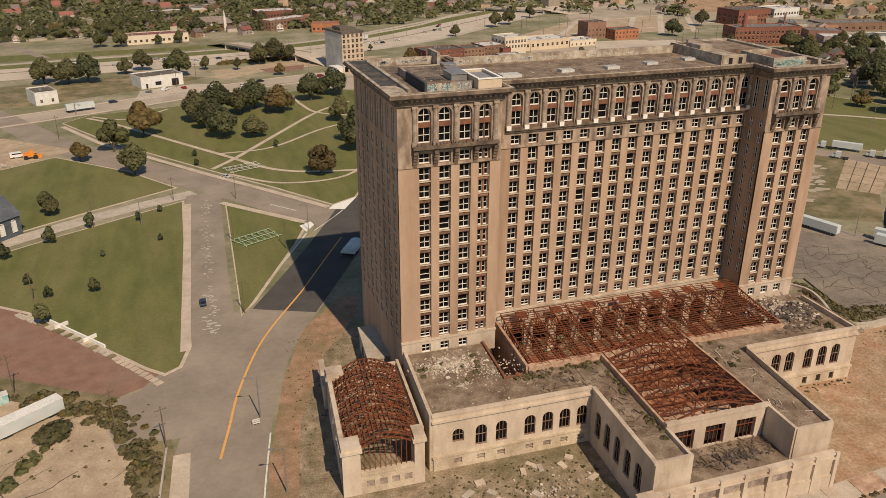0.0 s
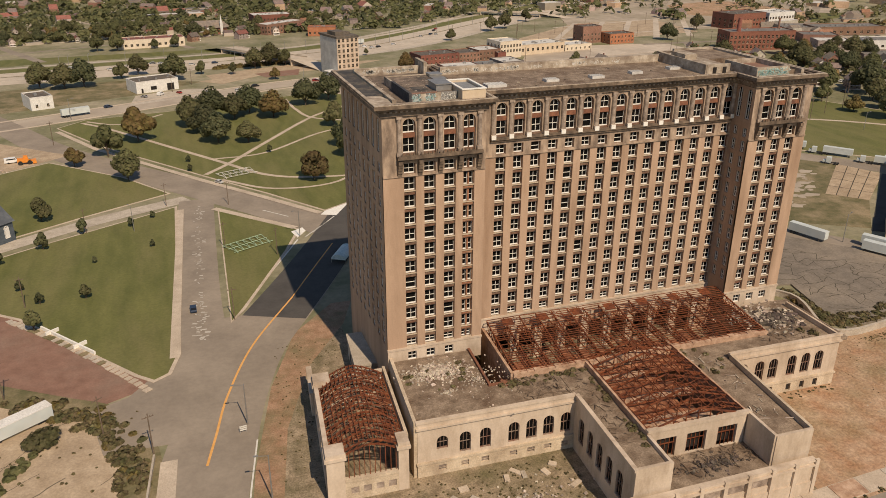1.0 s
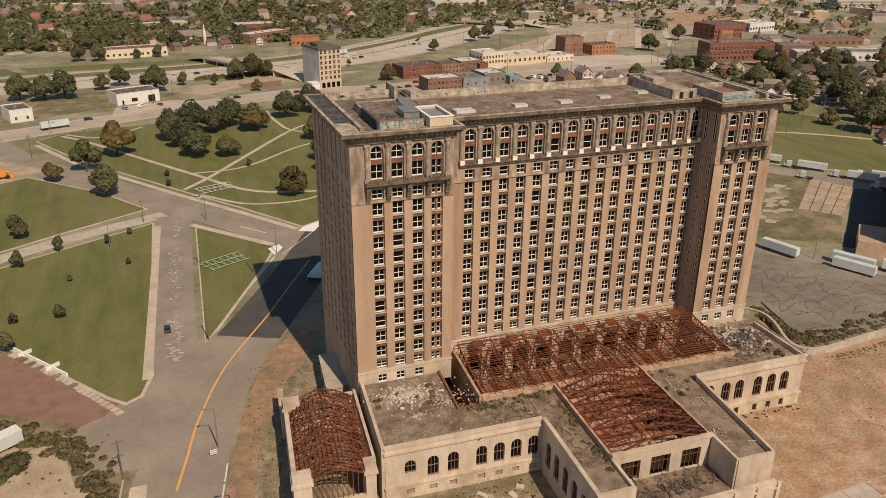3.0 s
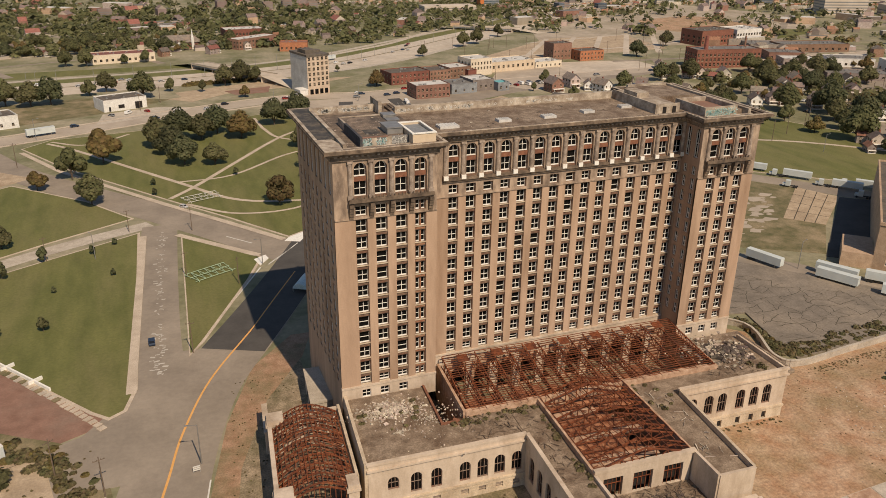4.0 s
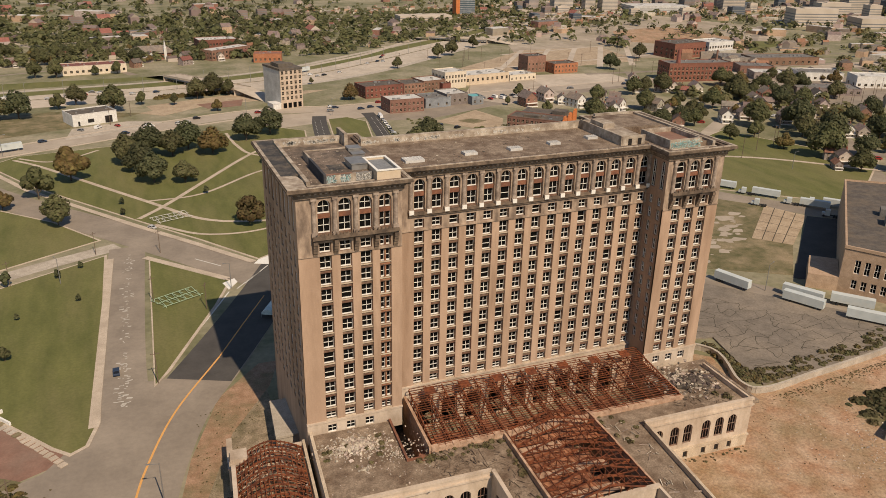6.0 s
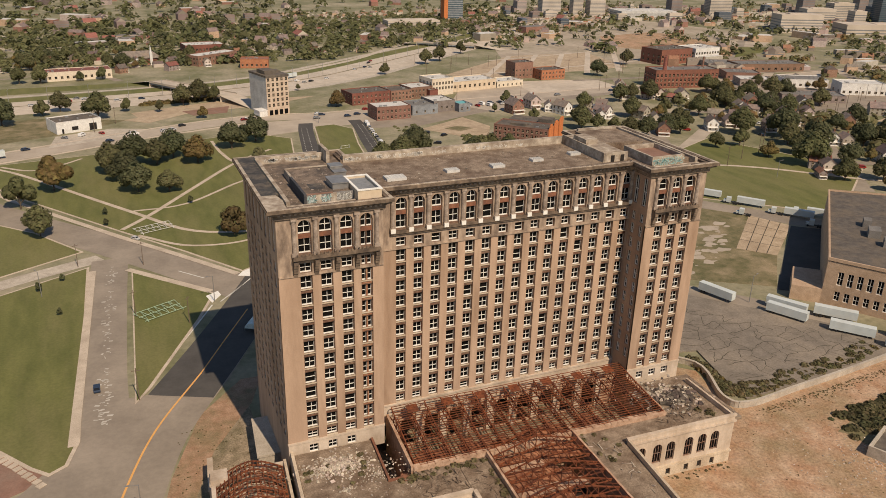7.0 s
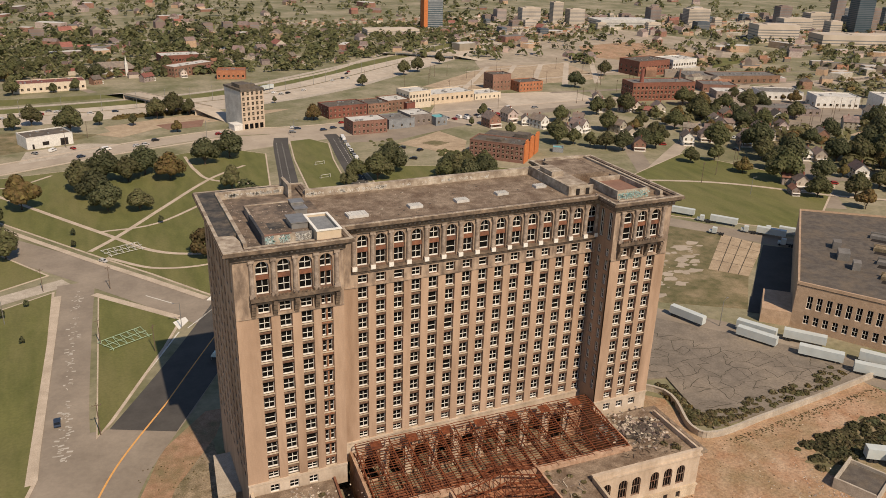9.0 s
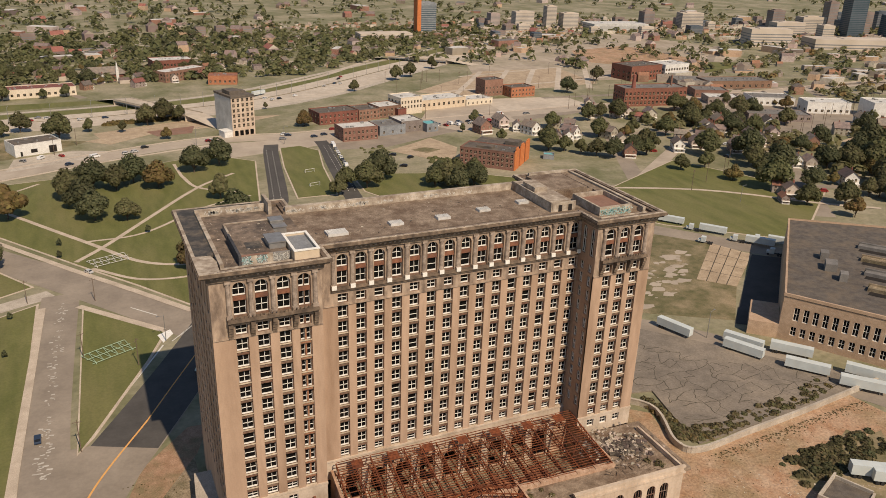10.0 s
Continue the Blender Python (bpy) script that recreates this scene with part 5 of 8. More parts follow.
strip("road_vacant_cross", [(320, 742), (600, 800), (760, 860)], 8, 0.065, HIGHWAY, "pale street across vacant land")
strip("road_vacant_cross_2", [(420, 905), (680, 985)], 8, 0.0655, HIGHWAY, "pale street across vacant land", n=1)

plate("ground_field_west", [(-210, 452), (-116, 506), (-70, 560), (-150, 600), (-300, 560)], 0.03, ROUGHGRASS, "rough olive grass beside the avenue")
strip("road_lane_east", [(270, 242), (289, 259), (455, 406), (620, 552), (720, 640)], 11, 0.05, PALEASPHALT, "pale street among the eastern houses")
m = Mesh()
ribbon(m, [(436 + 13 * math.cos(a), 303 + 9 * math.sin(a)) for a in (0.3 * q for q in range(20))], 2.2, 0.12)
solo("path_oval", m, PAVING, "pale oval path on dry grass", kind="structure")
plate("ground_oval_grass", [(415, 300), (436, 286), (462, 292), (458, 318), (432, 324)], 0.06, ROUGHGRASS, "dry grass round an oval path")

# lawns with kerbs
def lawn(name, pts, label, rim=1.0):
    plate(name + "_kerb", pts, 0.17, PAVING, "pale concrete kerb and walk")
    area = sum(a[0] * b[1] - b[0] * a[1] for a, b in zip(pts, pts[1:] + pts[:1]))
    pts = pts if area > 0 else pts[::-1]
    shr = []
    for i, p in enumerate(pts):
        d, e = (Vector(p) - Vector(pts[i - 1])).normalized(), (Vector(pts[(i + 1) % len(pts)]) - Vector(p)).normalized()
        nd, ne = Vector((-d.y, d.x)), Vector((-e.y, e.x))
        shr.append(tuple(Vector(p) + (nd + ne) * rim / max(0.35, 1 + nd.dot(ne))))
    plate(name, shr, 0.21, LAWN, label)


lawn("ground_lawn_triangle", [(-44.5, 169), (-12.5, 131), (-18.5, 109), (-33, 66), (-37, 58)], "mown triangular lawn between the streets")
lawn("ground_lawn_left", [(-61.5, 178), (-104, 148), (-150, 112), (-130, 104), (-98, 79.5), (-76, 54), (-60, 35.5), (-55, 31), (-51, 34), (-49.5, 44)], "large mown lawn with young trees")
lawn("ground_lawn_west", [(-66, 199), (-91, 236), (-135, 282), (-240, 190), (-240, 40), (-150, 132), (-97, 176)], "mown lawn beyond the side street")
lawn("ground_park", [(-153, 380), (-116, 314), (-51, 221), (-24, 184), (-1, 150), (10, 158), (28, 205), (42, 280), (56, 420), (24, 458), (-60, 420), (-140, 404)], "large mown park with paths")
lawn("ground_park_east", [(66, 300), (92, 300), (100, 380), (109, 440), (98, 466), (80, 462), (72, 390)], "mown sports lawn with goal posts")
lawn("ground_lawn_east", [(212, 222), (345, 300), (372, 188), (286, 122), (240, 170)], "broad mown lawn crossed by a path")
lawn("ground_lawn_mid", [(109, 300), (112, 352), (190, 322), (230, 280), (215, 232), (120, 270)], "mown grass behind the station")
for i, (line, w) in enumerate(([[(-140, 392), (-116, 360), (-50, 257), (-19, 212), (17, 200), (30, 203)], 2.6], [[(-52, 226), (-40, 247), (-21, 288), (10, 352), (36, 385)], 2.8], [[(-50, 257), (-22, 262), (10, 300), (40, 318)], 2.2],
                              [[(-44, 214), (-20, 190), (10, 192), (30, 230)], 2.0], [[(1, 391), (10, 352), (34, 330)], 2.4], [[(-3, 432), (1, 391)], 2.2], [[(-138, 396), (-118, 378), (-104, 384), (-90, 404)], 2.4])):
    strip("path_park_%d" % (i + 1), line, w, 0.26 + 0.006 * i, PAVING, "pale concrete park path")
strip("path_lawn_east", [(228, 262), (306, 222), (350, 170), (372, 150)], 3.5, 0.26, PAVING, "pale concrete path across the lawn")
strip("path_lawn_left", [(-59.6, 172), (-50.9, 42)], 2.6, 0.23, PAVING, "pale concrete walk along the lawn", n=1)
for i in range(34):
    k = i / 33
    x, y = -56 - 44 * k, 28 + 51 * k + 2.2 * math.sin(3 * k)
    mm = pose(x, y, 0, 0, 0, 131 + rs.uniform(-7, 7))
    solo("paving_slab", Mesh().box(-0.8, 0.8, -1.2 * rs.uniform(0.7, 1), 1.2 * rs.uniform(0.6, 1), 0.05, 0.24 + rs.uniform(0, 0.06), 0, mm), rs.choice((PAVING, CONCRETE, ROUGHGRASS)) if k > 0.3 else PAVING, "broken stone walk slab beside grass", "paving slab", group="broken walk slabs")
m = Mesh()
m.beam((-89.6, 71.2, 0.55), (-71.7, 50.5, 0.55), 0.45, 1.1)
for x, y in ((-86.3, 66.8), (-77, 56.2)):
    m.beam((x - 0.9, y - 0.8, 0.6), (x + 1.9, y + 1.7, 0.6), 0.5, 1.2)
solo("lawn_wall", m, WHITESTONE, "low white concrete wall with two stubs", "wall")
plate("pavement_west", [(-50, -2), (-46.6, -2), (-45.4, -30), (-49.2, -30)], 0.14, PAVING, "cracked pale pavement with weeds")
m = Mesh()
m.beam((-51.4, 0, 0.5), (-51, -30, 0.5), 0.4, 1.0)
solo("kerb_wall", m, CONCRETE, "low pale concrete wall beside the lot", "wall")
strip("path_triangle", [(-46, 169), (-14, 133)], 3.0, 0.235, PAVING, "pale walk along the lawn", n=1)
strip("path_park_south", [(-150, 368), (-116, 306), (-52, 215), (-26, 180), (-3, 148)], 3.0, 0.2, PAVING, "pale walk along the park", n=1)
plate("pavement_corner", [(-3, 146), (3, 143), (10, 158), (5, 162)], 0.16, WHITESTONE, "new white concrete corner")
plate("pavement_corner_lawn", [(-16, 129), (-11.5, 132.5), (-10.5, 128.5), (-14, 122)], 0.24, WHITESTONE, "new white concrete corner")

# road markings
m = Mesh()
ribbon(m, curve_through([(-40.6, -6), (-39.2, 4), (-37, 20), (-31, 43), (-19, 70)], 8), 0.55, 0.125)
ribbon(m, curve_through([(-19, 70), (-11, 90), (-2, 112)], 8), 0.4, 0.125)
solo("road_line_yellow", m, YELLOW, "orange-yellow road centre line", kind="structure")
m = Mesh()
ribbon(m, curve_through([(-33.2, -40), (-32.2, -20), (-30.5, 0)], 6), 0.35, 0.12)
ribbon(m, curve_through([(-34.5, 66), (-20, 104), (-14, 120)], 6), 0.6, 0.13)
for a, b in (((-8, 126), (2, 142)), ((-11, 122), (-1, 137)), ((-26, 160), (-16, 148))):
    ribbon(m, [a, b], 0.5, 0.13)
solo("road_lines_white", m, WHITELINE, "white road lines", kind="structure")
m = Mesh()
rp = random.Random(3)
for i in range(120):
    k = rp.random() ** 1.2
    x, y = -44.5 - 8 * k + rp.uniform(-1.6, 1.2), 50 + 125 * k
    ribbon(m, [(x, y), (x + rp.uniform(-1.6, 1.6), y + rp.uniform(-0.5, 0.5))], rp.uniform(0.25, 0.9), 0.13)
solo("road_patches", m, PATCHMARK, "pale worn patches in the asphalt", kind="structure")
m = Mesh()
for s in (-26, -17, -8, 12, 21, 30):
    line = curve_through(hwy, 14)
    for i in range(len(line) - 1):
        if s in (-26, 30) or i % 2 == 0:
            ribbon(m, [line[i], line[i + 1]], 0.5, 0.11, side=s)
solo("motorway_lines", m, WHITELINE, "white motorway lane lines", kind="structure")
m = Mesh()
for i in range(26):
    y = 305 + 6 * i
    for x in (52.5 + (y - 305) * 0.107, 57 + (y - 305) * 0.107, 100 + (y - 305) * 0.107, 104 + (y - 305) * 0.107):
        ribbon(m, [(x, y), (x + 0.3, y + 2.2)], 0.35, 0.1)
solo("parking_marks", m, WHITELINE, "white parking marks", kind="structure")

# the cracked car park, slabs and lots to the east
plate("ground_carpark", [(108, 34), (129, 30), (126, 16), (124, 2), (162, 5), (196, 10), (180, 34), (160, 58), (132, 92), (108, 120)], 0.5, OLDLOT, "cracked weedy asphalt car park")
m = Mesh()
rc = random.Random(11)
def inside(x, y):
    return y > 6.5 and x > 110 and x + y < 204 and not (x < 128 and y < 30) and y < 112


node = {(i, j): (108 + 4.3 * i + rc.uniform(-1.9, 1.9) + 2.1 * (j % 2), 6 + 3.9 * j + rc.uniform(-1.8, 1.8)) for i in range(21) for j in range(28)}
for (i, j), a in node.items():
    for di, dj in ((1, 0), (0, 1)):
        b = node.get((i + di, j + dj))
        if b and inside(*a) and inside(*b) and rc.random() < 0.8:
            a_, b_ = Vector(a), Vector(b)
            d = (b_ - a_).normalized()
            pts = [a] + [tuple(a_ + (b_ - a_) * k + Vector((-d.y, d.x)) * rc.uniform(-0.4, 0.4)) for k in (0.25, 0.5, 0.75)] + [b]
            ribbon(m, pts, rc.uniform(0.08, 0.26), 0.52 + 0.0002 * i)
solo("ground_cracks", m, CRACK, "weed-filled cracks in the asphalt", kind="structure")
plate("ground_slab_east", [(242, 137), (249, 117), (214, 88), (204, 101)], 0.2, SANDLOT, "pale bare concrete slab")
m = Mesh()
for k in (0.25, 0.5, 0.75):
    ribbon(m, [(242 + (249 - 242) * k, 137 - 20 * k), (204 + 10 * k, 101 - 13 * k)], 0.35, 0.22)
    ribbon(m, [(242 - 38 * k, 137 - 36 * k), (249 - 35 * k, 117 - 29 * k)], 0.35, 0.22)
solo("slab_joints", m, CRACK, "dark joints between concrete slabs", kind="structure")
plate("ground_rough_east", [(204, 101), (214, 88), (190, 62), (150, 88), (150, 130), (225, 160), (242, 137)], 0.1, ROUGHGRASS, "rough patchy grass lot")
plate("ground_dark_lot", [(249, 117), (266, 100), (200, 50), (188, 60)], 0.15, FRESH, "dark asphalt lot")
plate("ground_lot_north", [(160, 417), (179, 379), (183, 361), (200, 372), (216, 407), (210, 456), (186, 436)], 0.1, SANDLOT, "pale sandy parking lot")
plate("ground_lot_planting", [(178, 412), (192, 418), (200, 404), (186, 396)], 0.2, ROUGHGRASS, "planted bed in the lot")
plate("ground_sand_lot", [(-74, 560), (-36, 590), (-22, 572), (-52, 536)], 0.1, SANDLOT, "bare sandy lot by the avenue")
plate("ground_brick_lot", [(-24, 590), (20, 606), (16, 566), (-14, 560)], 0.09, REDPAVE, "bare reddish lot by the avenue")
plate("ground_lot_service", [(-120, 500), (-80, 520), (-50, 506), (-62, 482), (-118, 452)], 0.08, CONCRETE, "concrete forecourt")
plate("ground_vacant_north", [(330, 700), (560, 740), (620, 960), (480, 960), (300, 760)], 0.055, SANDLOT, "bare vacant gravel land")
plate("ground_vacant_far", [(392, 753), (529, 800), (696, 721), (849, 826), (1112, 1066), (1213, 1357), (1300, 1822), (1036, 1578), (787, 1466), (520, 1120)], 0.0535, VACANT, "cleared pale gravel and asphalt land")
plate("ground_excavation", [(839, 1282), (1002, 1349), (1020, 1240), (970, 1154), (940, 1030), (907, 930), (784, 799), (747, 904), (715, 1054)], 0.058, DIRT, "bare orange building site")
plate("ground_lot_grove", [(514, 304), (592, 337), (609, 303), (552, 283)], 0.062, SANDLOT, "bare sandy lot by the stores")
plate("ground_green_far", [(773, 780), (907, 930), (968, 881)], 0.09, LAWN, "far green field")
plate("ground_field_north", [(-420, 760), (-200, 790), (-60, 820), (-40, 850), (-300, 850), (-500, 820)], 0.052, LAWN, "mown grass beyond the motorway")

for i in range(90):                                    # worn remains of paving in the grass
    x, y, k = rc.uniform(160, 222), 0, rc.uniform(0.3, 1.0) ** 2 * 3.4
    y = rc.uniform(96, 104) + (x - 160) * 0.35 + rc.uniform(-14, 12)
    if (x - 204) * 36 - (y - 101) * 38 > -150:
        continue
    plate("ground_worn_paving", [(x + k * rc.uniform(0.6, 1.6) * math.cos(0.7 * q), y + k * rc.uniform(0.4, 1.1) * math.sin(0.7 * q)) for q in range(9)], 0.115 + 0.0002 * i, PALEASPHALT, "worn pale paving showing through grass")

# retaining wall curving round the car park
m = Mesh()
wl = curve_through([(106, 36), (122, 22), (117.5, 4), (122, -1), (140, 1), (162, 3.5), (200, 9)], 6)
for (x0, y0), (x1, y1) in zip(wl, wl[1:]):
    m.beam((x0, y0, 0.9), (x1, y1, 0.9), 0.55, 1.8)
    m.beam((x0, y0, 1.9), (x1, y1, 1.9), 0.75, 0.25)
solo("retaining_wall", m, CONCRETE, "pale weathered concrete retaining wall", "wall")
plate("ground_scrub", [(160 + 23 * math.cos(a) * rc.uniform(0.75, 1.1), -21 + 14 * math.sin(a) * rc.uniform(0.75, 1.1)) for a in (0.21 * q for q in range(30))], 0.09, ROUGHGRASS, "rough dry grass among scrub")
m = Mesh()
for i in range(16):                                    # cracks and joints in the vacant lot
    x, y, a = rc.uniform(-105, -58), rc.uniform(-30, 18), rc.choice((0.6, 0.7, 2.2))
    pts = []
    for j in range(rc.randint(6, 14)):
        if -110 < x < -56 and -38 < y < 24 + (-66 - x) * 0.4:
            pts.append((x, y))
        a += rc.uniform(-0.35, 0.35)
        x, y = x + 1.8 * math.cos(a), y + 1.8 * math.sin(a)
    if len(pts) > 2:
        ribbon(m, pts, rc.uniform(0.08, 0.22), 0.045)
solo("ground_lot_cracks", m, CRACK, "dark weedy cracks in the vacant lot", kind="structure")
plate("ground_works_lot", [(-128, 296), (-160, 262), (-215, 300), (-178, 345)], 0.1, SANDLOT, "bare works yard with a pale kerb")

# ---- trees ----
def tree_kind(seed, height, radius, leaf, lobes=13, quads=230, size=0.62):
    r = random.Random(seed)
    t = thing("tree", "broad leafy tree with a rounded crown on grass", "tree")
    m = Mesh()
    base = height * 0.16
    m.tube((0, 0, -0.2), (r.uniform(-0.2, 0.2), r.uniform(-0.2, 0.2), base), 0.42 * height / 16, 0.28 * height / 16, 8)
    tips = []
    for i in range(lobes):
        a, k = 2.4 * i + r.uniform(-0.4, 0.4), r.uniform(0.25, 0.72) if i else 0.05
        tip = Vector((radius * k * math.cos(a), radius * k * math.sin(a), height * (0.78 - 0.55 * k * r.uniform(0.75, 1.15)) if i else height * 0.78))
        m.tube((0, 0, base * 0.9), tip, 0.2 * height / 16, 0.05, 5)
        tips.append(tip)
    part("trunk", m, BARK, t)
    m = Mesh()
    for tip in tips:
        rx, rz = radius * r.uniform(0.36, 0.5), height * r.uniform(0.16, 0.23)
        for j in range(quads):
            d = Vector((r.gauss(0, 1), r.gauss(0, 1), r.gauss(0, 1))).normalized()
            k = r.uniform(0.78, 1.06)
            p = tip + Vector((d.x * rx * k, d.y * rx * k, d.z * rz * k))
            n = (d + Vector((r.uniform(-0.35, 0.35), r.uniform(-0.35, 0.35), r.uniform(-0.1, 0.5)))).normalized()
            u = n.orthogonal().normalized()
            u.rotate(Matrix.Rotation(r.uniform(0, 6.28), 3, n))
            v = n.cross(u)
            s = size * r.uniform(0.6, 1.3)
            m.face(p - u * s - v * s * 0.6, p + u * s - v * s * 0.6, p + u * s * 0.6 + v * s, p - u * s * 0.7 + v * s * 0.8)
    part("crown", m, leaf, t)
    return t


TREES = [tree_kind(1, 17, 8.5, LEAF), tree_kind(2, 18, 9.5, LEAFDARK, 11), tree_kind(3, 16, 8, LEAFGOLD), tree_kind(4, 15, 8, LEAFRED, 8),
         tree_kind(5, 14, 6, LEAF, 8), tree_kind(6, 9, 3.6, LEAF, 7, 70, 0.6), tree_kind(7, 6, 2.0, LEAFDARK, 6, 60, 0.45), tree_kind(8, 11, 5.5, LEAFGOLD, 8)]
WORDS = ["broad green leafy tree with a full rounded crown", "dense dark green tree with a spreading crown", "tall tree with golden autumn leaves", "wide tree with russet brown leaves",
         "mid-sized tree with green leaves", "small green street tree beside a kerb", "small dark green young tree on grass", "mid-sized tree turning yellow"]
USED = set()


def tree(kind, x, y, s=1.0, group="", turn=None):
    if group == "trees among the houses" and x < 700 and kind in USED and (x * 7.31 + y * 3.77) % 1 < 0.36:
        return None                                     # gardens stay half open
    m = pose(x, y, 0.05, 0, 0, rng.uniform(0, 360) if turn is None else turn) @ Matrix.Diagonal((s, s, s * rng.uniform(0.92, 1.08), 1))
    if kind not in USED:
        USED.add(kind)
        t = TREES[kind]
        t.matrix_basis = m
    else:
        t = copy_thing(TREES[kind], m)
        t.scale = m.to_scale()
    return tagged(t, WORDS[kind], "tree", group)


for k, x, y, s in ((7, -95, 319, 1.9), (4, -106, 284, 1.3), (0, -88, 230, 0.9), (0, -67, 352, 1.15), (1, -57, 330, 1.05), (1, -54, 372, 1.2), (0, -40, 366, 1.1), (1, -30, 384, 1.15),
                   (2, -14, 362, 1.25), (1, -48, 297, 1.0), (0, -31, 290, 0.85), (3, -1, 200, 0.95), (1, 29, 418, 1.25), (4, 22, 318, 1.2), (1, 26, 262, 1.1), (0, 24, 236, 1.05), (7, -120, 268, 1.0), (1, 10, 398, 1.1)):
    tree(k, x, y, s, "trees in the park")
for k, x, y, s in ((4, -114, 176, 0.75), (6, -94, 154, 1.1), (6, -105, 140, 1.2), (6, -117, 127, 1.2), (6, -77, 156, 0.7), (6, -103, 102, 0.7), (6, -94, 89, 0.75), (5, -81, 89, 0.6), (5, -91, 70, 0.8), (6, -70, 165, 0.6), (6, -62, 256, 0.7),
                   (6, -66, 130, 0.5), (6, -84, 120, 0.5), (6, -20, 262, 0.8), (6, -60, 236, 0.7)):
    tree(k, x, y, s, "young trees on the lawns")
for k, x, y, s in ((4, -147, 615, 1.5), (0, -135, 635, 1.5), (0, -96, 580, 1.9), (4, -74, 612, 1.2), (0, -23, 628, 1.6), (0, -7, 650, 1.8), (4, 8, 640, 1.6)):
    tree(k, x, y, s * 0.78, "trees along the streets")
for k, x, y, s in ((5, -44, 596, 1.7), (7, -6, 545, 1.3), (0, -187, 567, 1.8), (1, -172, 572, 1.8), (0, -210, 580, 1.8),
                   (4, -122, 905, 1.6), (0, -192, 890, 1.6), (4, -148, 900, 1.2), (0, -218, 900, 1.6), (4, 230, 800, 1.5), (0, 318, 900, 1.7), (0, 350, 930, 1.7)):
    tree(k, x, y, s * 0.78, "trees along the streets")
for k, x, y, s in ((4, 425, 1040, 2.0), (2, 119, 560, 1.3), (5, 100, 690, 1.2),
                   (0, 113, 308, 1.5), (1, 128, 330, 1.5), (0, 100, 312, 1.2), (4, 92, 298, 1.2), (1, 160, 302, 1.2), (0, 171, 300, 1.3), (0, 183, 296, 1.2), (7, 138, 352, 1.0), (4, 276, 511, 1.2)):
    tree(k, x, y, s * 0.78, "trees along the streets")
for k, x, y, s in ((0, 330, 272, 1.0), (1, 351, 242, 1.1), (4, 361, 280, 1.0), (0, 367, 236, 1.2), (1, 384, 212, 1.4), (1, 372, 198, 1.3), (0, 402, 206, 1.5), (7, 366, 216, 1.3), (0, 359, 163, 1.3), (1, 424, 235, 1.5), (0, 430, 378, 1.5), (1, 456, 365, 1.6)):
    tree(k, x, y, s * 0.68, "trees among the houses")
for k, x, y, s in (
                   (7, 439, 428, 1.7), (0, 358, 353, 1.4), (0, 417, 480, 1.8), (0, 382, 477, 1.6), (1, 470, 669, 1.8), (0, 574, 766, 1.8), (4, 300, 499, 1.3), (0, 294, 398, 1.4), (7, 445, 297, 1.3), (0, 473, 357, 1.5), (1, 413, 174, 1.4), (0, 440, 200, 1.5)):
    tree(k, x, y, s * 0.68, "trees among the houses")
for k, x, y, s in (
                   (1, 420, 150, 1.5), (0, 390, 140, 1.4), (3, 345, 330, 1.2), (0, 520, 240, 1.7), (1, 486, 300, 1.5), (0, 532, 380, 1.6), (2, 500, 470, 1.7), (0, 552, 330, 1.6), (1, 590, 305, 1.7), (7, 300, 440, 1.3), (4, 262, 420, 1.1), (0, 330, 456, 1.4)):
    tree(k, x, y, s * 0.68, "trees among the houses")
for k, x, y, s in ((1, 426, 221, 0.90), (0, 478, 252, 1.01), (0, 479, 238, 0.79), (1, 471, 206, 1.08), (1, 392, 156, 0.86), (0, 423, 192, 0.90), (4, 469, 189, 1.01), (0, 519, 212, 0.79), (7, 344, 143, 1.08), (0, 339, 171, 0.86), (5, 372, 221, 0.90), (0, 383, 261, 1.01), (0, 363, 289, 0.79), (0, 400, 381, 1.08), (1, 491, 397, 0.86), (1, 487, 409, 0.90), (0, 451, 408, 1.01), (0, 337, 321, 0.79), (7, 361, 384, 1.08), (0, 301, 334, 0.86), (1, 309, 323, 0.90), (4, 294, 345, 1.01), (0, 278, 343, 0.79), (0, 278, 367, 1.08), (4, 277, 386, 0.86), (0, 402, 487, 0.90), (1, 383, 480, 1.01), (0, 437, 519, 0.79), (7, 274, 447, 1.08), (4, 378, 539, 0.86), (5, 246, 469, 0.90), (0, 517, 413, 1.01), (7, 506, 455, 0.79)):
    tree(k, x, y, s, "trees among the houses")
for k, x, y, s in ((0, 509, 497, 0.90), (4, 384, 407, 1.01), (0, 427, 427, 0.79), (7, 801, 501, 1.08), (0, 743, 416, 0.86), (5, 403, 261, 0.90), (0, 583, 350, 1.01), (0, 154, 292, 0.79), (0, 163, 294, 1.08), (1, 166, 282, 0.86), (1, 179, 287, 0.90), (0, 440, 230, 1.01), (0, 455, 215, 0.79), (7, 445, 200, 1.08), (0, 408, 180, 0.86), (1, 330, 330, 0.90), (4, 318, 345, 1.01), (0, 288, 360, 0.79), (0, 345, 400, 1.08), (4, 372, 395, 0.86)):
    tree(k, x, y, s, "trees among the houses")
rt = random.Random(21)
for i in range(90):
    x, y = rt.uniform(330, 760), rt.uniform(120, 660)
    if 15 < abs((x - 330) * 0.8 - (y - 150) * 0.6) and y < 530 and not (440 < x < 560 and 500 < y < 590):
        tree(rt.choice((0, 0, 1, 4, 4, 7, 2)), x, y, rt.uniform(0.6, 1.0), "trees among the houses")
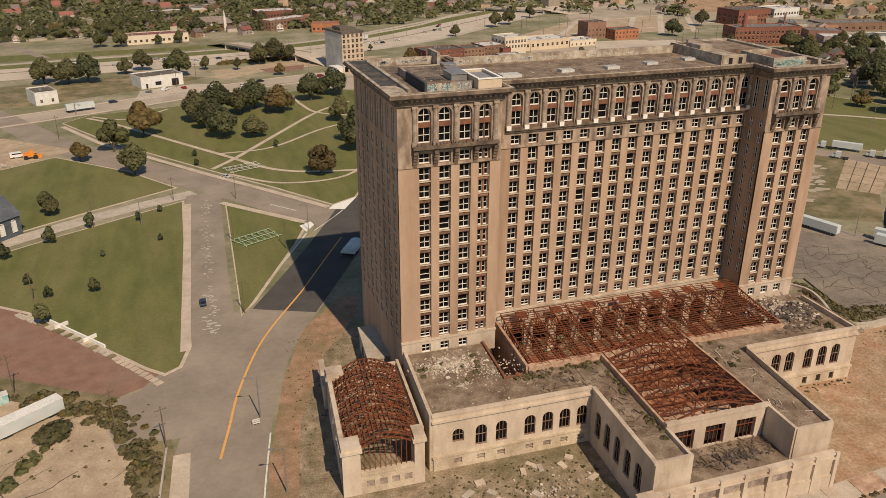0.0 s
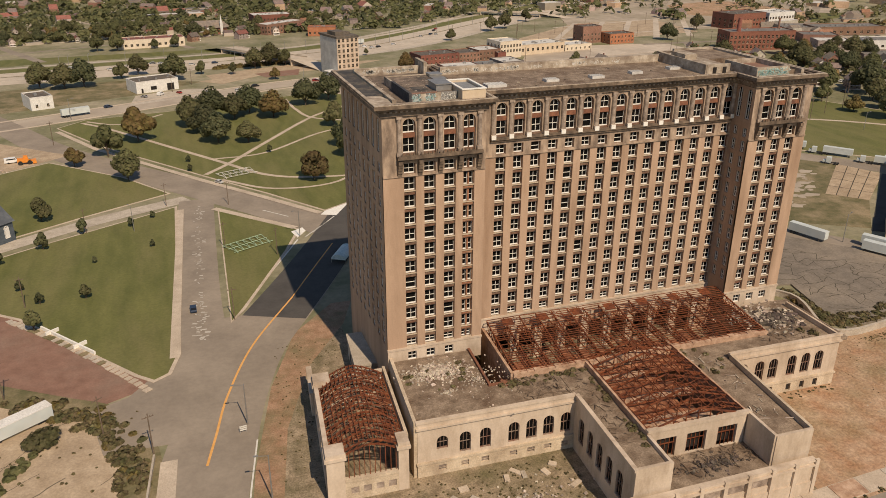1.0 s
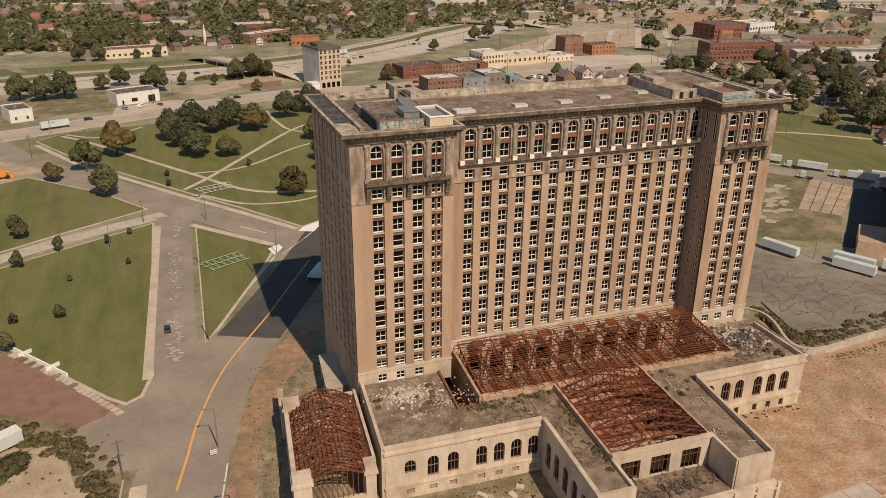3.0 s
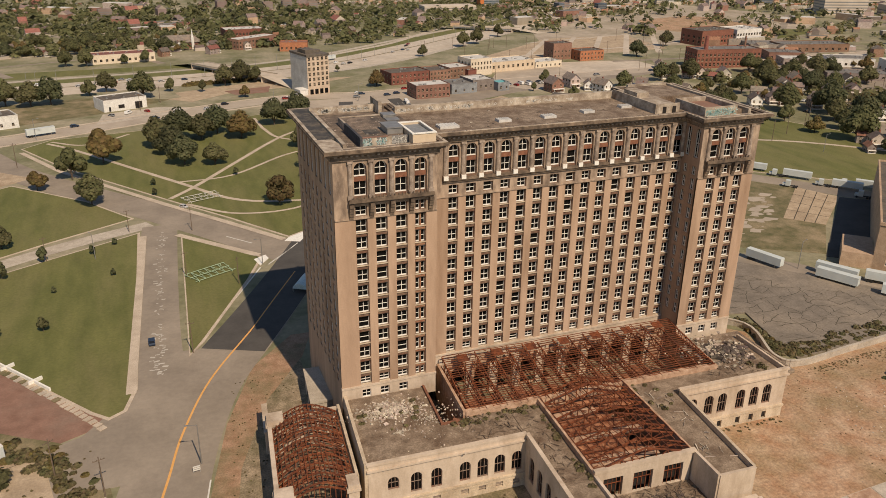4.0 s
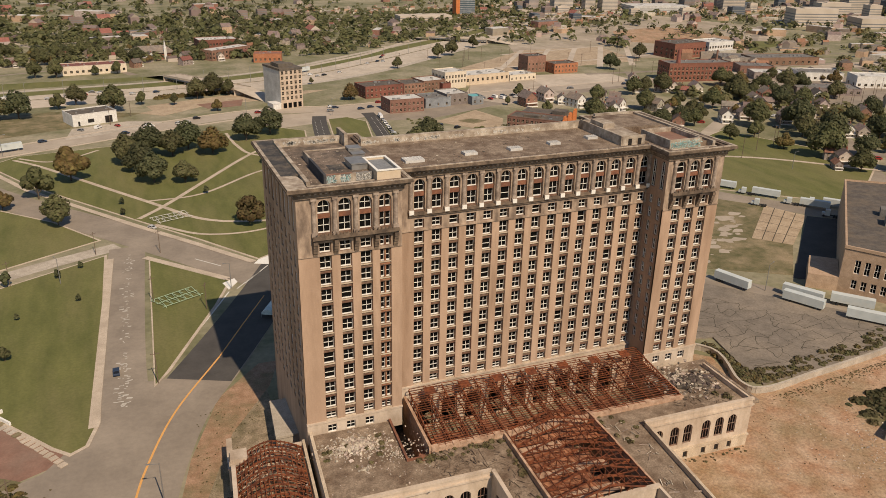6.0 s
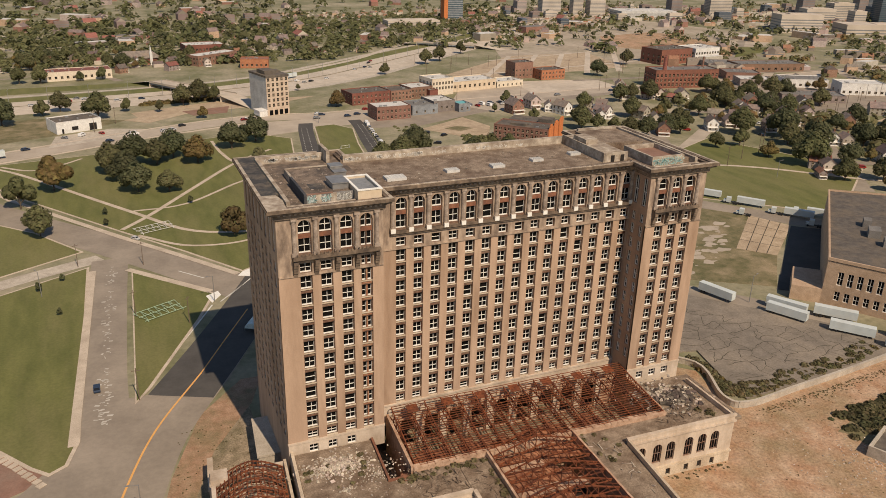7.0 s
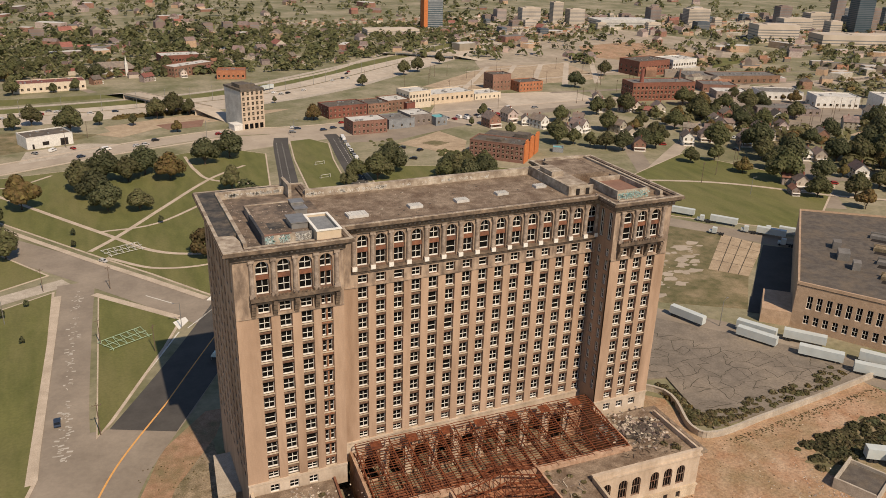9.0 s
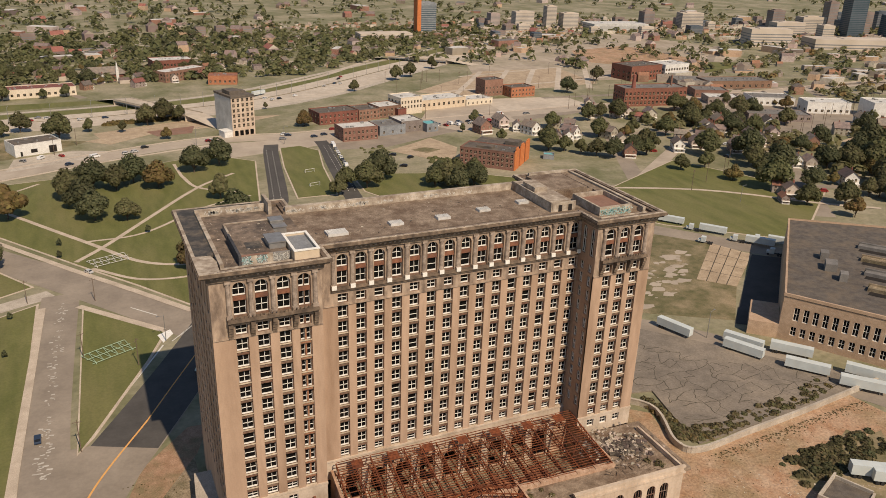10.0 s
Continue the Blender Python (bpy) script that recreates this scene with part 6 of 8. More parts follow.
for i in range(130):
    x, y = rt.uniform(-560, 380), rt.uniform(1030, 1300)
    if y > 1040 + max(0, x) * 1.6:
        tree(rt.choice((0, 0, 1, 4, 7)), x, y, rt.uniform(0.9, 1.4), "trees beyond the motorway")

# the dense grove beyond the east lawn
for k, x, y in ((0, 432, 228), (4, 392, 168), (1, 459, 243), (0, 455, 224), (0, 415, 182), (7, 399, 157), (1, 475, 218), (0, 449, 188), (0, 511, 261), (1, 509, 274), (0, 509, 229), (4, 434, 250), (1, 390, 244),
                (0, 347, 205), (0, 377, 302), (1, 399, 283), (0, 541, 266), (1, 540, 242), (0, 508, 446), (0, 531, 440), (1, 544, 437), (0, 495, 492), (4, 359, 345), (0, 457, 423)):
    tree(k, x, y, rt.uniform(1.0, 1.3), "trees in the grove beyond the lawn")
for i in range(26):
    u, v = rt.random(), rt.random()
    tree(rt.choice((0, 0, 1, 4, 1)), 412 + 75 * u + 90 * v, 165 + 30 * u + 85 * v, rt.uniform(0.85, 1.25), "trees in the grove beyond the lawn")

# distant woods: many small crowns in one mesh each
def woods(name, label, n, place, mat, q=26, seed=1):
    r = random.Random(seed)
    m = Mesh()
    for i in range(n):
        spot = place(r)
        if spot is None:
            continue
        x, y, rad = spot
        for j in range(q):
            d = Vector((r.gauss(0, 1), r.gauss(0, 1), abs(r.gauss(0, 1)))).normalized()
            k = r.uniform(0.6, 1.0)
            p = Vector((x, y, rad * 0.35)) + Vector((d.x * rad * k, d.y * rad * k, d.z * rad * 1.1 * k))
            nn = (d + Vector((r.uniform(-0.3, 0.3), r.uniform(-0.3, 0.3), r.uniform(0.1, 0.8)))).normalized()
            u = nn.orthogonal().normalized()
            v = nn.cross(u)
            s = rad * r.uniform(0.2, 0.36)
            m.face(p - u * s - v * s, p + u * s - v * s * 0.6, p + u * s * 0.7 + v * s, p - u * s + v * s * 0.7)
    return solo(name, m, mat, label, "trees", "stuff")


def hwy_x(y):
    """The motorway's x at that y, for keeping things off it."""
    for (x0, y0), (x1, y1) in zip(hwy[3:], hwy[4:]):
        if y0 <= y <= y1:
            return x0 + (x1 - x0) * (y - y0) / (y1 - y0)
    return -500


def north(r):
    y = 1040 + 2800 * r.random() ** 1.3
    x = r.uniform(-1500, 0.55 * y + 500)
    hx = hwy_x(y)
    if hx - 130 < x < hx + 110 or (x > hx and (y < 1700 or r.random() < 0.8)):
        return None
    return x, y, r.uniform(6, 11)


def vacant(x, y):
    """Whether a place on the plan lies on the cleared land beside the motorway."""
    return x > 400 and 680 + 0.42 * (x - 390) < y < 1010 + 0.95 * (x - 430) and x < 1280


def east(r):
    x, y = 420 + 2500 * r.random() ** 1.5, 80 + 2700 * r.random() ** 1.3
    if x < 700 and y > 500 or vacant(x, y) or (510 < x < 700 and 340 < y < 560) or r.random() < 0.25 * (y > 600):
        return None
    return x, y, r.uniform(4.5, 8)


woods("woods", "mass of green town trees beyond the motorway", 4900, north, LEAF, seed=2)
woods("woods", "mass of dark green town trees beyond the motorway", 1100, north, LEAFDARK, seed=3)
woods("woods", "mass of green trees among the eastern streets", 3900, east, LEAF, seed=4)
woods("woods", "mass of yellowing trees among the eastern streets", 420, east, LEAFGOLD, seed=5)


def horizon(r):
    a, d = r.uniform(-0.4, 1.15), 880 + 2900 * r.random() ** 1.25
    x, y = d * math.sin(a) - 25, d * math.cos(a) - 145
    if (math.sin(x * 0.011 + y * 0.004) + math.sin(y * 0.009 - x * 0.003)) * (0.3 + a) > 0.75 or (a > 0.2 and d < 2200 and r.random() < 0.5):
        return None
    return x, y, r.uniform(4.5, 9)


FAR = [woods("woods", "hazy distant treetops near the horizon", 5200, horizon, LEAF, 11, 6), woods("woods", "dark distant treetops near the horizon", 1500, horizon, LEAFDARK, 11, 16)]


def bushes(name, label, spots, mat=WEED, s0=0.3, s1=0.7, q=40):
    r = random.Random(len(spots) + 7)
    m = Mesh()
    for x, y, z, rad in spots:
        for j in range(int(q * max(0.4, rad))):
            d = Vector((r.gauss(0, 1), r.gauss(0, 1), abs(r.gauss(0, 0.8)))).normalized() * r.uniform(0.4, 1.0)
            p = Vector((x + d.x * rad, y + d.y * rad, z + d.z * rad * 0.8))
            nn = (d.normalized() + Vector((r.uniform(-0.5, 0.5), r.uniform(-0.5, 0.5), r.uniform(0, 0.6)))).normalized()
            u = nn.orthogonal().normalized()
            v = nn.cross(u)
            s = r.uniform(s0, s1)
            m.face(p - u * s - v * s * 0.5, p + u * s * 0.6 - v * s, p + u * s + v * s * 0.7, p - u * s * 0.5 + v * s)
    return solo(name, m, mat, label, "bushes", "stuff")


rb = random.Random(8)
WALL_IN = curve_through([(122.5, 22), (121.5, 10), (121, 5.5), (125, 3.2), (140, 4.6), (162, 7), (184, 12)], 8)
for mat, n, word in ((LEAF, 60, "green bushes massed inside the retaining wall"), (WEED, 170, "dry weedy bushes inside the retaining wall"), (LEAFGOLD, 22, "yellowing shrubs inside the retaining wall")):
    spots = []
    for i in range(n):
        x, y = WALL_IN[int(rb.random() ** 1.15 * (len(WALL_IN) - 1))]
        spots.append((x + rb.uniform(0, 3.5), y + 5.5 * rb.random() ** 1.6, 0.3, rb.uniform(0.4, 1.5)))
    bushes("bushes", word, spots, mat, 0.15, 0.4, 90)
EDGE = curve_through([(-112, 50), (-92, 37), (-76, 27), (-65, 20), (-57.5, 9), (-53.5, -2), (-52.5, -22)], 10)
solo("ground_scrub_band", ribbon(Mesh(), EDGE, 7.5, 0.085), ROUGHGRASS, "dry grass band along the red street", kind="structure")
for mat, n, word in ((LEAF, 16, "scrubby green bushes along the red street"), (WEED, 170, "dry scrub along the red street"), (LEAFGOLD, 30, "yellowing scrub along the red street")):
    spots = []
    for i in range(n):
        x, y = rb.choice(EDGE)
        spots.append((x + rb.uniform(-4.5, 1.2), y + rb.uniform(-4, 1.5), 0, rb.uniform(0.4, 1.7)))
    bushes("bushes", word, spots, mat, 0.2, 0.45, 80)
bushes("bushes", "tall leafy bush beside the storage trailer", [(-75.5 + rb.uniform(-2, 2), 11.5 + rb.uniform(-2, 2), rb.uniform(0, 2), rb.uniform(1.6, 2.6)) for i in range(9)], LEAF, 0.2, 0.45, 110)
bushes("bushes", "line of green bushes across the vacant lot", [(-77 - 0.55 * i + rb.uniform(-1.2, 1.2), 8 - 1.3 * i + rb.uniform(-1.2, 1.2), 0, rb.uniform(0.8, 2.0)) for i in range(16)], LEAF, 0.2, 0.45, 80)
bushes("bushes", "large round bushes on the vacant lot", [(-92 + rb.uniform(-5, 5), -9 + rb.uniform(-4, 5), rb.uniform(0, 1), rb.uniform(1.4, 3.0)) for i in range(16)], LEAF, 0.25, 0.5, 80)
bushes("weeds", "low weeds growing from cracks in the lot", [(rb.uniform(-110, -54), rb.uniform(-30, 20), 0.02, rb.uniform(0.15, 0.5)) for i in range(120)], WEED, 0.1, 0.3)
bushes("weeds", "dry weeds on the gravel roofs", [(rb.uniform(20, 39), rb.uniform(-14, -11.5), ROOF, rb.uniform(0.3, 0.9)) for i in range(26)] + [(rb.uniform(38.5, 39.8), rb.uniform(-40, -12), ROOF, rb.uniform(0.3, 0.8)) for i in range(26)]
       + [(rb.uniform(1, 16), rb.uniform(-12, -1), ROOF, rb.uniform(0.3, 0.9)) for i in range(12)] + [(rb.uniform(62.5, 70), rb.uniform(-22, -9), ROOF, rb.uniform(0.3, 0.8)) for i in range(12)] + [(97, -14, ROOF, 1.5), (95, -12, ROOF, 1.0)], WEED, 0.15, 0.4)
bushes("weeds", "low dry weeds scattered over the bare dirt", [(rb.uniform(106, 184), rb.uniform(-52, -2), 0, rb.uniform(0.06, 0.2)) for i in range(320)] + [(124 + 60 * k + rb.uniform(-1, 1), -3.2 + 6 * k - abs(rb.gauss(0, 1.6)), 0, rb.uniform(0.08, 0.35)) for k in (rb.random() for i in range(420))], WEED, 0.06, 0.2, 26)
bushes("weeds", "dry weeds over the station yard", [(rb.uniform(-4, 31), rb.uniform(-46, -24), 0, rb.uniform(0.08, 0.28)) for i in range(300)] + [(rb.uniform(74, 100), rb.uniform(-21, -18.6), 0, rb.uniform(0.15, 0.5)) for i in range(40)]
       + [(rb.uniform(-26, -8), rb.uniform(-20, 40), 0, rb.uniform(0.05, 0.16)) for i in range(120)] + [(*along(rb.uniform(28, 200), rb.choice((-4.8, -4.9, -9.9)) + rb.uniform(-0.4, 0.4)), 0, rb.uniform(0.2, 0.75)) for i in range(260)], WEED, 0.08, 0.26)
for mat, n, word in ((LEAF, 46, "green scrub beside the ruined shed"), (WEED, 40, "dry scrub beside the ruined shed"), (LEAFDARK, 14, "dark scrub beside the ruined shed")):
    spots = []
    for i in range(n):
        k = rb.random()
        spots.append((140 + 30 * k + rb.uniform(-3, 3), -16 + 3 * k + rb.uniform(-6, 4), 0, rb.uniform(0.7, 2.2)))
    bushes("bushes", word, spots, mat, 0.2, 0.45, 80)
bushes("bushes", "planted shrubs in the sandy lot", [(184 + rb.uniform(-9, 9), 368 + rb.uniform(-8, 8), 0, rb.uniform(1.2, 2.6)) for i in range(20)] + [(150 + rb.uniform(-10, 12), 420 + rb.uniform(-16, 16), 0, rb.uniform(1, 2.5)) for i in range(20)], LEAF, 0.5, 1.0)
bushes("bushes", "hedge of shrubs along the motorway", [(-60 + 1.1 * i + rb.uniform(-3, 3), 648 + 0.2 * i + rb.uniform(-6, 6), 0, rb.uniform(2, 5)) for i in range(60)], LEAFGOLD, 0.8, 1.6, 20)

# ---- buildings ----
PANES = {}


def pane_mesh(w, h):
    key = (round(w, 1), round(h, 1))
    if key not in PANES:
        m = Mesh()
        m.box(-w / 2, w / 2, -0.12, 0.02, -0.25, 0.0, 0).box(-w / 2, w / 2, -0.04, 0.02, 0, h, 1)
        m.box(-0.07, 0.07, -0.07, 0.0, 0, h, 0).box(-w / 2, w / 2, -0.07, 0.0, h * 0.5 - 0.07, h * 0.5 + 0.07, 0)
        PANES[key] = m.made("window", [STONE, PANE])
    return PANES[key]


def block(name, label, x, y, rot, w, d, h, wall, roof, rows=(), front=0, left=0, right=0, ww=1.6, wh=2.2, rim=0.8, category="building", group=""):
    """A flat-roofed building: walls, a sunken roof with a parapet, and its windows one by one."""
    b = thing(name, label, category, pose(x, y, 0, 0, 0, rot), group)
    m = Mesh()
    m.box(-w / 2, w / 2, 0, 0.4, 0, h + rim).box(-w / 2, w / 2, d - 0.4, d, 0, h + rim).box(-w / 2, -w / 2 + 0.4, 0.4, d - 0.4, 0, h + rim).box(w / 2 - 0.4, w / 2, 0.4, d - 0.4, 0, h + rim)
    m.box(-w / 2 - 0.15, w / 2 + 0.15, -0.15, 0.1, h + rim - 0.35, h + rim + 0.1)
    part("wall", m, wall, b)
    m = Mesh()
    m.box(-w / 2 + 0.4, w / 2 - 0.4, 0.4, d - 0.4, h - 0.4, h)
    part("roof", m, roof, b)
    m = Mesh()
    q = random.Random(int(x * 7 + y))
    for i in range(1 + int(w * d / 260)):
        a, c, s = q.uniform(-w * 0.4, w * 0.4), q.uniform(d * 0.2, d * 0.8), q.uniform(0.6, 1.6)
        m.box(a - s, a + s, c - s * 0.7, c + s * 0.7, h, h + q.uniform(0.6, 1.5))
    part("roof_vent", m, METAL, b)
    for side, n, length in ((Side((-w / 2, 0, 0), (1, 0, 0)), front, w), (Side((-w / 2, d, 0), (0, -1, 0)), left, d), (Side((w / 2, 0, 0), (0, 1, 0)), right, d)):
        for z in rows:
            for i in range(n):
                p = part("window", pane_mesh(ww, wh), None, b)
                p.matrix_basis = side.m(length * (i + 0.5) / n, z, 0.02)
    return b


HOTELBRICK = surface("pale_pinkish_brick", (0.50, 0.385, 0.285), (0.60, 0.475, 0.365), 0.5, (0.38, 0.28, 0.20), 0.1, 0.7)
hotel = block("hotel_building", "tall narrow derelict hotel with a pale brick front and dark roof", 60, 534, 20, 22, 34, 34, HOTELBRICK, ROOFTAR, [8 + 4.6 * i for i in range(6)], 5, 0, 4, 2.0, 2.8)
m = Mesh()
m.box(-11.06, -10.9, 0.3, 33.7, 0, 34.3)
part("side_render", m, ROOFPALE, hotel, "blank pale grey side wall")
m = Mesh()
m.box(-11.5, 11.5, -0.5, 34.5, 34.4, 36.2).box(-9, 2, 6, 22, 36.2, 39.5).box(4, 9, 12, 20, 36.2, 38)
part("roof_rim", m, ROOFTAR, hotel, "charred dark roof edge and roof houses")
m = Mesh()
m.box(-19, -11.2, 0, 12, 0, 5).box(-19.3, -11, -0.3, 12.3, 5, 5.6)
part("annexe", m, WHITEWALL, hotel)
m = Mesh()
for i in range(4):
    m.box(-9 + 5 * i, -5.6 + 5 * i, -0.08, 0.1, 0.4, 5)
part("shopfront", m, PANE, hotel)

block("shop_building", "two-storey dark red brick shop row on the avenue", 154, 562, 11, 42, 26, 11, REDBRICK, ROOFTAR, (2, 7), 9, 4, 0)
block("shop_building", "brown brick shop with a dark roof", 187, 570, 11, 24, 26, 10, BROWNBRICK, ROOFTAR, (2, 6.5), 6, 0, 0)
block("shop_building", "brick shop row with a white roof", 211, 578, 13, 26, 26, 11, BROWNBRICK, ROOFPALE, (2, 7), 6, 0, 0)
block("corner_building", "cream painted three-storey corner building", 238, 590, 14, 27, 26, 17, CREAM, ROOFPALE, (6.5, 11.5), 7, 4, 0, 1.8, 2.6)
block("shop_building", "small red painted shop on the avenue", 222, 572, 13, 10, 8, 8, REDBRICK, ROOFTAR, (1,), 2, 0, 0)
block("market_building", "long peach rendered one-storey building", 283, 612, 12, 58, 30, 10, BEIGEWALL, ROOFPALE, (4,), 9, 3, 0, 2.4, 3)
block("shop_building", "low pale flat-roofed store", 330, 622, 10, 36, 24, 6, CREAM, ROOFPALE, (1.5,), 6, 0, 0)
block("brick_building", "two-storey brown brick corner building with white cornice", 151, 468, 4, 32, 22, 11, BROWNBRICK, ROOFPALE, (1.5, 6.5), 8, 4, 4)
block("shed_building", "blue-grey shed of sheet metal", 184, 482, 8, 26, 24, 8, BLUEGREY, ROOFGREY, (2,), 3, 2, 0)
block("shed_building", "pale grey metal workshop with a pale roof", 205, 490, 8, 22, 26, 9.5, SIDING, ROOFPALE, (3,), 4, 0, 0)
block("shed_building", "small teal workshop with a flat roof", 222, 482, 8, 12, 14, 7, BLUEGREY, TEALROOF, (2,), 2, 0, 0)
block("shop_building", "orange brick store with a dark roof", 404, 660, 5, 34, 24, 11, ORANGEBRICK, ROOFTAR, (2, 7), 7, 3, 0)
block("brick_building", "dark brick block with a mansard roof", 376, 684, 5, 26, 22, 19, BROWNBRICK, ROOFTAR, (3, 9), 5, 3, 0)
fac = block("factory_building", "long four-storey red brick factory", 500, 532, -14, 76, 26, 19, REDBRICK, ROOFGREY, (2.5, 7.5, 12.5), 16, 5, 0, 2.2, 2.8)
m = Mesh()
m.tube((-24, 8, 19), (-24, 8, 33), 2.4, 1.8, 10)
part("chimney", m, REDBRICK, fac)
m = Mesh()
m.tube((27, 16, 19), (27, 16, 31), 1.2, 1.0, 8)
part("chimney", m, BROWNBRICK, fac)
block("factory_building", "red brick works with a black roof", 640, 742, 10, 60, 40, 20, REDBRICK, ROOFTAR, (4, 10), 10, 4, 0, 3, 3)
block("store_building", "large white painted store with a pale roof", 706, 760, 10, 50, 36, 18, WHITEWALL, ROOFPALE, (4, 10), 9, 4, 0, 3, 3)
block("store_building", "long low dark-roofed shed", 690, 612, -20, 90, 34, 9, BROWNBRICK, ROOFGREY, (2,), 10, 3, 0, 3, 3)
ob = block("apartment_building", "brown brick warehouse with orange painted end walls", 208, 332, -54, 41, 20, 12.5, BROWNBRICK, ROOFTAR, (2.5, 6, 9.5), 12, 0, 0, 1.7, 1.9)
for k in range(3):
    m = Mesh()
    y0 = 0.2 + 14 * k
    m.box(20.6, 21.2, y0, y0 + 11, 0, 14 + 0.6 * k).box(20.4, 21.3, y0 + 3, y0 + 8, 14, 16)
    part("end_wall", m, ORANGEWALL, ob, "orange painted gable wall")
m = Mesh()
m.box(-18, 20.4, 20, 42, 0, 12).box(-10, 2, 6, 12, 12.5, 14).box(6, 16, 24, 34, 12, 15)
part("rear_wing", m, ROOFTAR, ob, "dark-roofed rear wings")
block("garage_building", "small shelter with a teal tarpaulin roof", 262, 338, -40, 8, 8, 3, BLUEGREY, TEALROOF, (), 0)
wh = block("garage_building", "white one-storey garage with a dark flat roof", -104, 516, 27, 36, 24, 9, WHITEWALL, ROOFTAR, (), 0)
for name, b in (("garage_door", (8, 14, -0.06, 0.1, 0.2, 6)), ("window", (-6, -1, -0.06, 0.1, 2, 5)), ("door", (-14, -12.4, -0.06, 0.1, 0.2, 4))):
    part(name, Mesh().box(*b), VOID, wh)
block("shop_building", "long low cream diner with a reddish roof", -153, 914, 10, 86, 30, 11, CREAM, REDROOF, (3,), 12, 0, 3, 3, 3)
block("hall_building", "white flat building at the avenue", -180, 462, 28, 16, 24, 9, WHITEWALL, ROOFTAR, (2,), 2, 0, 2)
block("school_building", "long two-storey red brick school with a pale roof", 15, 1180, 8, 66, 40, 20, REDBRICK, ROOFPALE, (4, 11), 12, 4, 0, 3, 3.4)
for x, y, w, d, h, wall, roof in ((575, 510, 36, 26, 7, SIDING, ROOFPALE), (615, 480, 46, 30, 8, WHITEWALL, ROOFGREY), (545, 400, 60, 26, 6, SIDING, ROOFGREY), (622, 415, 44, 24, 11, WHITEWALL, ROOFPALE), (640, 366, 26, 30, 15, WHITEWALL, ROOFPALE), (600, 306, 40, 22, 8, REDBRICK, ROOFGREY),
                                  (585, 268, 46, 26, 7, BROWNBRICK, ROOFPALE), (655, 640, 70, 40, 8, SIDING, ROOFGREY), (600, 560, 40, 30, 8, BROWNBRICK, ROOFGREY), (640, 250, 50, 40, 10, REDBRICK, ROOFGREY)):
    block("store_building", "low commercial building with a flat roof", x, y, -38, w, d, h, wall, roof, (2,), max(3, int(w / 6)), 2, 0, 2.6, 2.2, group="stores along the east street")

block("apartment_building", "two-storey brown brick block with a pale flat roof", 30, 1052, 50, 78, 26, 15, BROWNBRICK, ROOFPALE, (3, 9), 12, 4, 0, 2.6, 3)
block("hall_building", "orange brick hall with a reddish roof", 76, 958, -25, 40, 26, 12, ORANGEBRICK, REDROOF, (3,), 6, 3, 0, 2.6, 3)
CHAPELBLUE = surface("dark_blue_boarding", (0.055, 0.07, 0.085), (0.09, 0.11, 0.125), 0.6, (0.12, 0.13, 0.135), 0.2, 0.5)
CHAPELROOF = surface("dark_slate_roof", (0.075, 0.085, 0.098), (0.12, 0.13, 0.14), 0.8, (0.06, 0.065, 0.07), 0.2, 0.6)
# dark chapel at the edge of the lawn
chapel = thing("chapel", "dark blue-grey chapel with white arched windows", "building", pose(-131, 154, 0, 0, 0, 53) @ Matrix.Scale(1.15, 4))
m = Mesh()
m.box(-9, 9, -7, 7, 0, 7)
m.face((-9, -7, 7), (-9, 7, 7), (-9, 0, 12))
m.face((9, 7, 7), (9, -7, 7), (9, 0, 12))
part("wall", m, CHAPELBLUE, chapel)
m = Mesh()
m.face((-9.6, -7.6, 6.7), (9.6, -7.6, 6.7), (9.6, 0, 12.3), (-9.6, 0, 12.3))
m.face((9.6, 7.6, 6.7), (-9.6, 7.6, 6.7), (-9.6, 0, 12.3), (9.6, 0, 12.3))
part("roof", m, CHAPELROOF, chapel)
cs = Side((-9, -7, 0), (1, 0, 0))
for i in range(4):
    fm, pm = unit(1.8, 4.2, True)
    w_ = part("arched_window", fm, None, chapel)
    w_.matrix_basis = cs.m(2.5 + 4.3 * i, 1.6, 0.1)
    part("pane", pm, None, w_)
    mw = Mesh()
    mw.box(-0.75, 0.75, -0.1, -0.04, 0.2, 3.7)
    part("blind", mw, WHITEWALL, w_)

# church beyond the motorway
church = thing("church", "red brick church with a grey roof and white steeple", "building", pose(-85, 1085, 0, 0, 0, 5))
m = Mesh()
m.box(-30, 30, 0, 26, 0, 11)
part("wall", m, REDBRICK, church)
m = Mesh()
m.face((-32, -2, 10), (32, -2, 10), (20, 13, 20), (-24, 13, 20))
m.face((32, 28, 10), (-32, 28, 10), (-24, 13, 20), (20, 13, 20))
m.face((-32, 28, 10), (-32, -2, 10), (-24, 13, 20))
m.face((32, -2, 10), (32, 28, 10), (20, 13, 20))
part("roof", m, SHINGLE, church)
m = Mesh()
m.box(15, 19, -3, 1, 0, 18).tube((17, -1, 18), (17, -1, 30), 1.8, 0.2, 8)
part("steeple", m, WHITEWALL, church)

